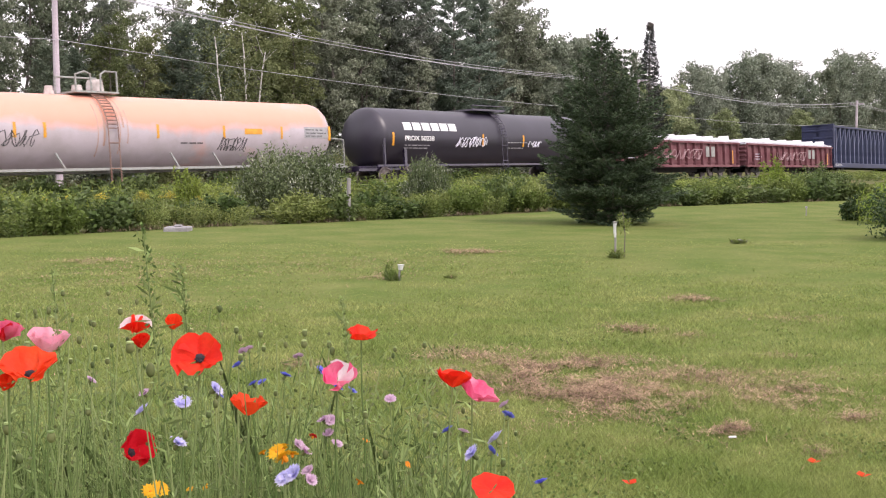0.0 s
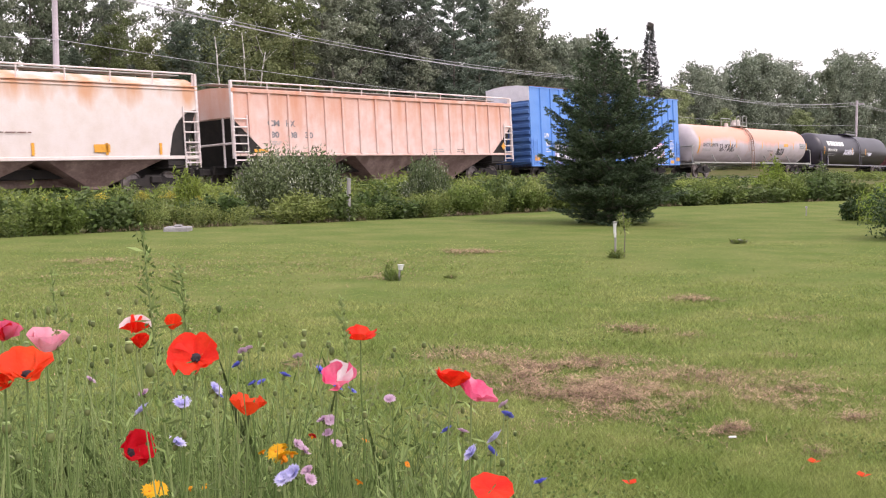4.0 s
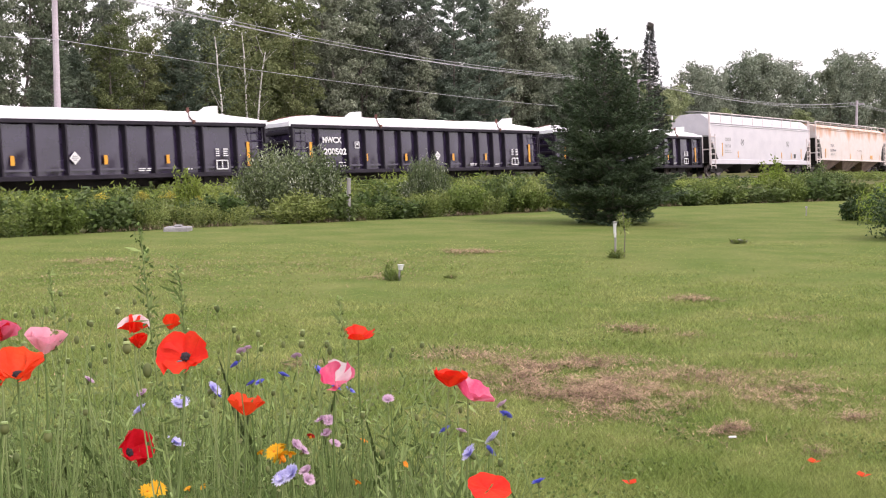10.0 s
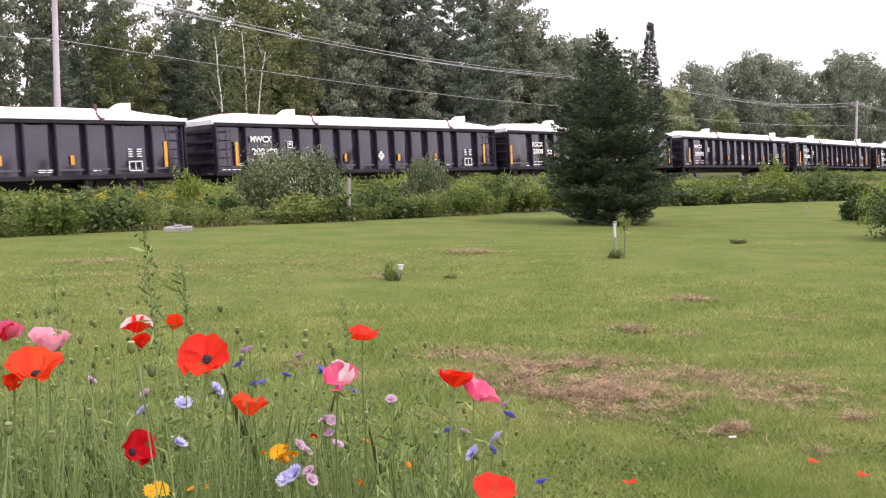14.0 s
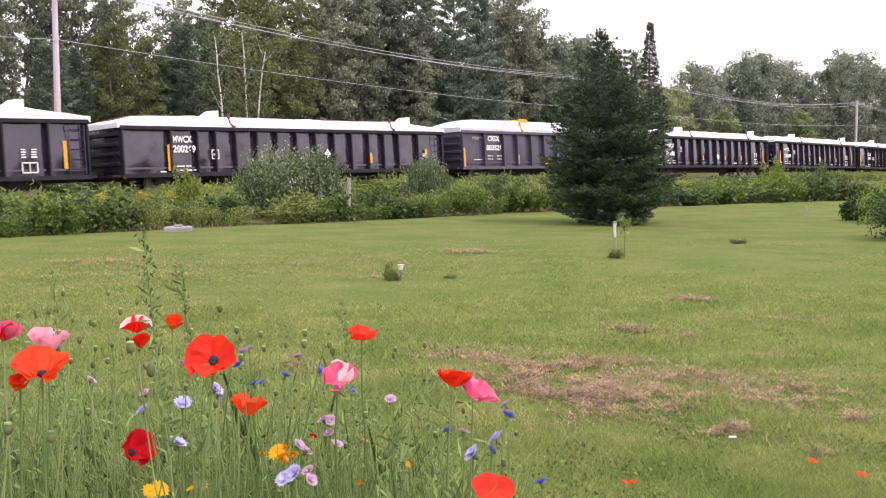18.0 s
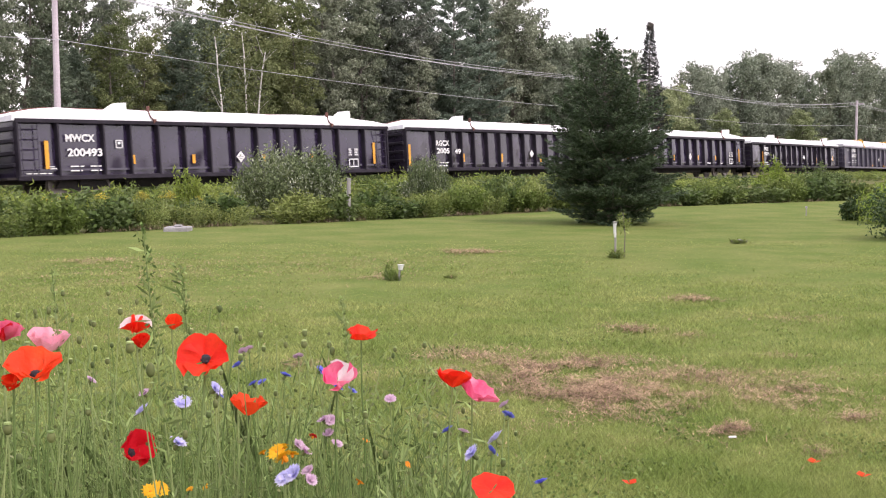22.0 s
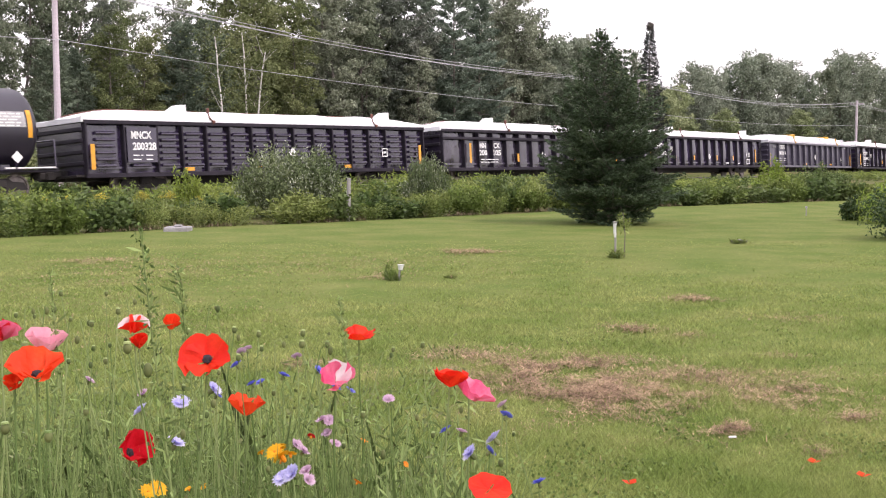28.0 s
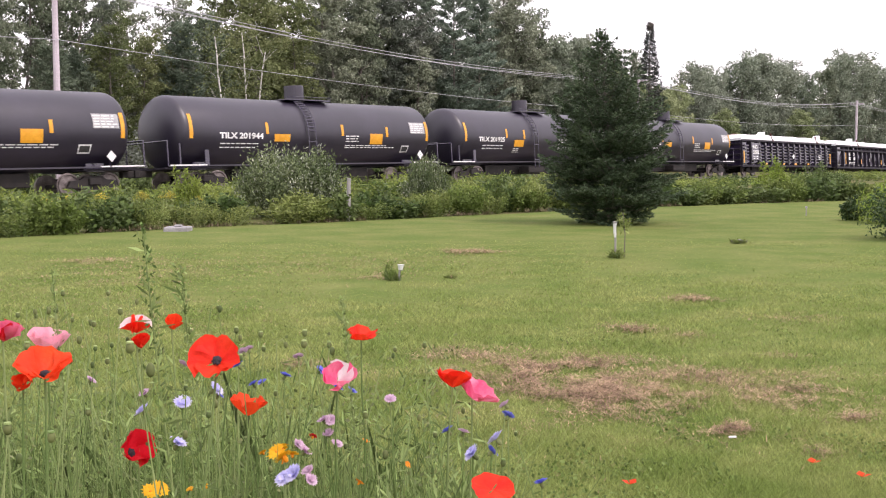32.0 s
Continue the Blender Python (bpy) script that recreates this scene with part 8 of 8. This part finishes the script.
def seed_pod(x, y, z, k):
    r2 = random.Random(900 + k)
    lean = (r2.uniform(-0.15, 0.15), r2.uniform(-0.08, 0.08))
    root = thing("poppy_pod", pose(x - lean[0], y - lean[1], 0), "green poppy seed pod on a bare stem" if k % 3 else "nodding hairy poppy bud on a thin stem", "poppy pod", "poppy pods")
    path = stem_path(z, lean[0], lean[1], r2.uniform(-0.03, 0.03), k)
    big = (1.15 if y < 2.0 else 0.9) * r2.uniform(0.75, 1.2)
    if k % 3 == 0:
        path = path + [(path[-1][0] + 0.012, path[-1][1], z + 0.008), (path[-1][0] + 0.02, path[-1][1], z - 0.006)]
    bm = bmesh.new()
    tube(bm, path, 0.0019, 0.0011, 5)
    part("stem", bm, "stem green", root)
    bm = bmesh.new()
    e = path[-1]
    bmesh.ops.create_uvsphere(bm, u_segments=10, v_segments=7, radius=0.0058 * big, matrix=Matrix.Translation(e) @ Matrix.Diagonal((1, 1, 1.35 if k % 3 else 1.7, 1)))
    part("pod", bm, "bud green", root, smooth=True)
    if k % 3:
        bm = bmesh.new()
        tube(bm, [(e[0], e[1], z + 0.0066 * big), (e[0], e[1], z + 0.0088 * big)], 0.0052 * big, 0.0044 * big, 10)
        part("pod_cap", bm, "stem green", root)
    FLOWERS.append((root, z, 0.5, 1))


for k, (x, y, z) in enumerate(BUDS):
    seed_pod(x, y, z, k)


def tall_weed(x, y, z, k, lean, thick):
    root = thing("tall_weed", pose(x - lean, y, 0), "tall flowering green weed with narrow leaves", "weed", "tall weeds")
    path = stem_path(z, lean, 0.0, 0.015, k)
    bm = bmesh.new()
    tube(bm, path, 0.0036 * thick, 0.0012, 6)
    part("stem", bm, "stem green", root)
    r = np.random.default_rng(k)
    p = np.array(path)
    knots = 22
    uu = np.repeat(np.linspace(0.66, 1.0, knots), 12)
    n = len(uu)
    c = np.stack([np.interp(uu, np.linspace(0, 1, 9), p[:, i]) for i in range(3)], 1)
    c += unit(r.normal(size=(n, 3))) * (0.010 + 0.014 * (1 - uu) * 3)[:, None] * r.uniform(0.2, 1, (n, 1)) * thick
    v, f = leaf_quads(c, 0.012, 0.0048, r, np.array([0, 0, 0.7]), 0.8)
    o = new("flower_spike", raw_mesh("flower_spike", v, f, "meadow green"))
    o.parent = root
    n = int(64 * thick)
    u = r.uniform(0.35, 0.98, n)
    c = np.stack([np.interp(u, np.linspace(0, 1, 9), p[:, i]) for i in range(3)], 1)
    v, f = leaf_quads(c, 0.038, 0.0065, r, np.array([0, 0, 0.8]), 0.8)
    o = new("foliage", raw_mesh("foliage", v, f, "meadow green"))
    o.parent = root
    FLOWERS.append((root, z, 0.5, 1))


for k, ((x, y, z), lean, thick) in enumerate(zip(TALL, (-0.06, -0.05, -0.02, -0.03), (1.3, 1.0, 0.6, 0.5))):
    tall_weed(x, y, z, 40 + k, lean, thick)

# the green mass of stems and leaves
rng = np.random.default_rng(23)
def meadow(n, hmin, hmax, w, seed_lean, y0, y1):
    Y = rng.uniform(y0, y1, n)
    right = 0.30 - 0.16 * (Y - 2.0)
    X = -0.50 * Y - 0.15 + (right + 0.50 * Y + 0.15) * rng.uniform(0, 1, n) ** 1.2
    dens = np.clip((right - X) / 0.6, 0.0, 1)
    h = rng.uniform(hmin, hmax, n) * (0.78 + 0.22 * dens)
    a = rng.uniform(0, 6.28, n)
    side = np.stack([np.cos(a), np.sin(a) * 0.4, np.zeros(n)], 1) * w
    b = rng.uniform(0, 6.28, n)
    lean = rng.uniform(0.0, seed_lean, n)
    off = np.stack([np.cos(b) * lean, np.sin(b) * lean, np.zeros(n)], 1)
    base = np.stack([X, Y, np.zeros(n)], 1)
    m1 = base + off * 0.35 + np.array([0, 0, 1]) * (h * 0.55)[:, None]
    tp = base + off + np.array([0, 0, 1]) * h[:, None]
    v = np.stack([base - side, base + side, m1 + side * 0.9, tp, m1 - side * 0.9], 1).reshape(-1, 3)
    return v


mv = np.concatenate([meadow(2400, 0.30, 0.64, 0.0019, 0.42, 1.7, 4.0), meadow(520, 0.6, 0.9, 0.0012, 0.34, 1.8, 3.2), meadow(1500, 0.2, 0.5, 0.0031, 0.3, 2.2, 4.2)])
tagged(new("meadow_stems", raw_mesh("meadow_stems", mv, np.arange(len(mv)).reshape(-1, 5), "meadow green")), "thin green stems and blades of the flower bed", "meadow plants", kind="stuff")
sv = meadow(230, 0.55, 0.86, 0.0021, 0.40, 1.7, 3.2)
tagged(new("pale_stems", raw_mesh("pale_stems", sv, np.arange(len(sv)).reshape(-1, 5), "stem green")), "pale leaning stems among the flowers", "meadow plants", kind="stuff")
n = 19000
Y = rng.uniform(1.9, 4.1, n)
right = 0.30 - 0.16 * (Y - 2.0)
X = -0.50 * Y - 0.15 + (right + 0.50 * Y + 0.15) * rng.uniform(0, 1, n) ** 1.2
c = np.stack([X, Y, rng.uniform(0.05, 0.62, n) * rng.uniform(0.6, 1, n)], 1)
v, f = leaf_quads(c, 0.055, 0.007, rng, np.array([0, 0, 1.0]), 0.8)
tagged(new("meadow_leaves", raw_mesh("meadow_leaves", v, f, "meadow green")), "narrow feathery green leaves of the flower bed", "meadow plants", kind="stuff")
n = 900
Y = rng.uniform(2.2, 3.4, n)
X = -0.48 * Y + (0.2 + 0.44 * Y) * rng.uniform(0, 1, n)
c = np.stack([X, Y, rng.uniform(0.45, 0.78, n)], 1)
v, f = leaf_quads(c, 0.012, 0.010, rng)
tagged(new("bed_buds", raw_mesh("bed_buds", v, f, "bud green")), "tiny green buds among the stems", "meadow plants", kind="stuff")

# ---------- motion: the train rolls by, the flowers lean in the wind ----------
GUSTS = (
    # seconds, sideways shift in millimetres at the flower's height
    ((0, 0), (3, 0), (3.5, -7), (5.5, -1), (7, -2), (8, -3), (8.7, -5), (9.2, -9), (10, -23), (10.6, -19), (11, -12), (12, -3), (13, 3), (14, 11), (14.5, 13), (15.5, 22), (16.5, 26), (17.5, 18), (18.5, 26), (19, 24), (19.5, 16),
     (20.5, 11), (21.5, 10), (22.5, 9), (23.5, 11), (24.5, 12), (25, 20), (26, 10), (27.5, -2), (28, 12), (28.5, 20), (29, 8), (29.5, 34), (30, 20), (30.5, 26), (31, 14), (31.5, 18), (32, 27)),
    ((0, 0), (3, 0), (3.5, -3), (5.5, -2), (8, -1), (8.5, -5), (9, -11), (10, -11), (10.5, -11), (11, -7), (11.5, 0), (12.5, 1), (14, 4), (15.5, 5), (16.5, 6), (17.5, 4), (18, 1), (18.5, 1), (19, 6), (20, 6), (20.5, 3), (22, 0),
     (23, 3), (23.5, -2), (24.5, 3), (25.5, 4), (26.5, -8), (27.5, -20), (28, -9), (28.5, -11), (29, -2), (29.5, 28), (30, 12), (30.5, 9), (31, 9), (31.5, -15), (32, 0)),
)


def motions():
    for car, lead in MOVERS:
        rows = []
        for k in range(0, 33):
            s = S_ZERO + SPEED * (lead + k + SLOWING * (k - 16) ** 2)
            z, slope = grade(s)
            p = place(s, TRACK_D, z)
            rows.append((float(k), pose(p.x, p.y, z, -CANT, -math.degrees(math.atan(slope)), HEADING)))
        walk(car, rows)
        # wheels of the black tank cars turn as they roll into view
        if lead < -24.5:
            turn = math.degrees(SPEED / 0.457)
            for truck in [o for o in car.children if o.name.startswith("truck")]:
                for w in [o for o in truck.children if o.name.startswith("wheel") and o.location.y < 0]:
                    b = w.matrix_basis.translation.copy()
                    spin = [(0.0, pose(b.x, b.y, b.z, 0, 0, 180))]
                    for k in range(0, 151):
                        spin.append((27.0 + k / 30, Matrix.Translation(b) @ Matrix.Rotation(radians(turn * k / 30), 4, "Y") @ Matrix.Rotation(math.pi, 4, "Z")))
                    walk(w, spin)
    for root, height, sway, wind in FLOWERS:
        b = root.matrix_basis.translation.copy()
        walk(root, [(t, pose(b.x, b.y, b.z, 0.15 * math.degrees(mm * 0.001 * sway / height), math.degrees(mm * 0.001 * sway / height), 0)) for t, mm in GUSTS[wind]])


motions()
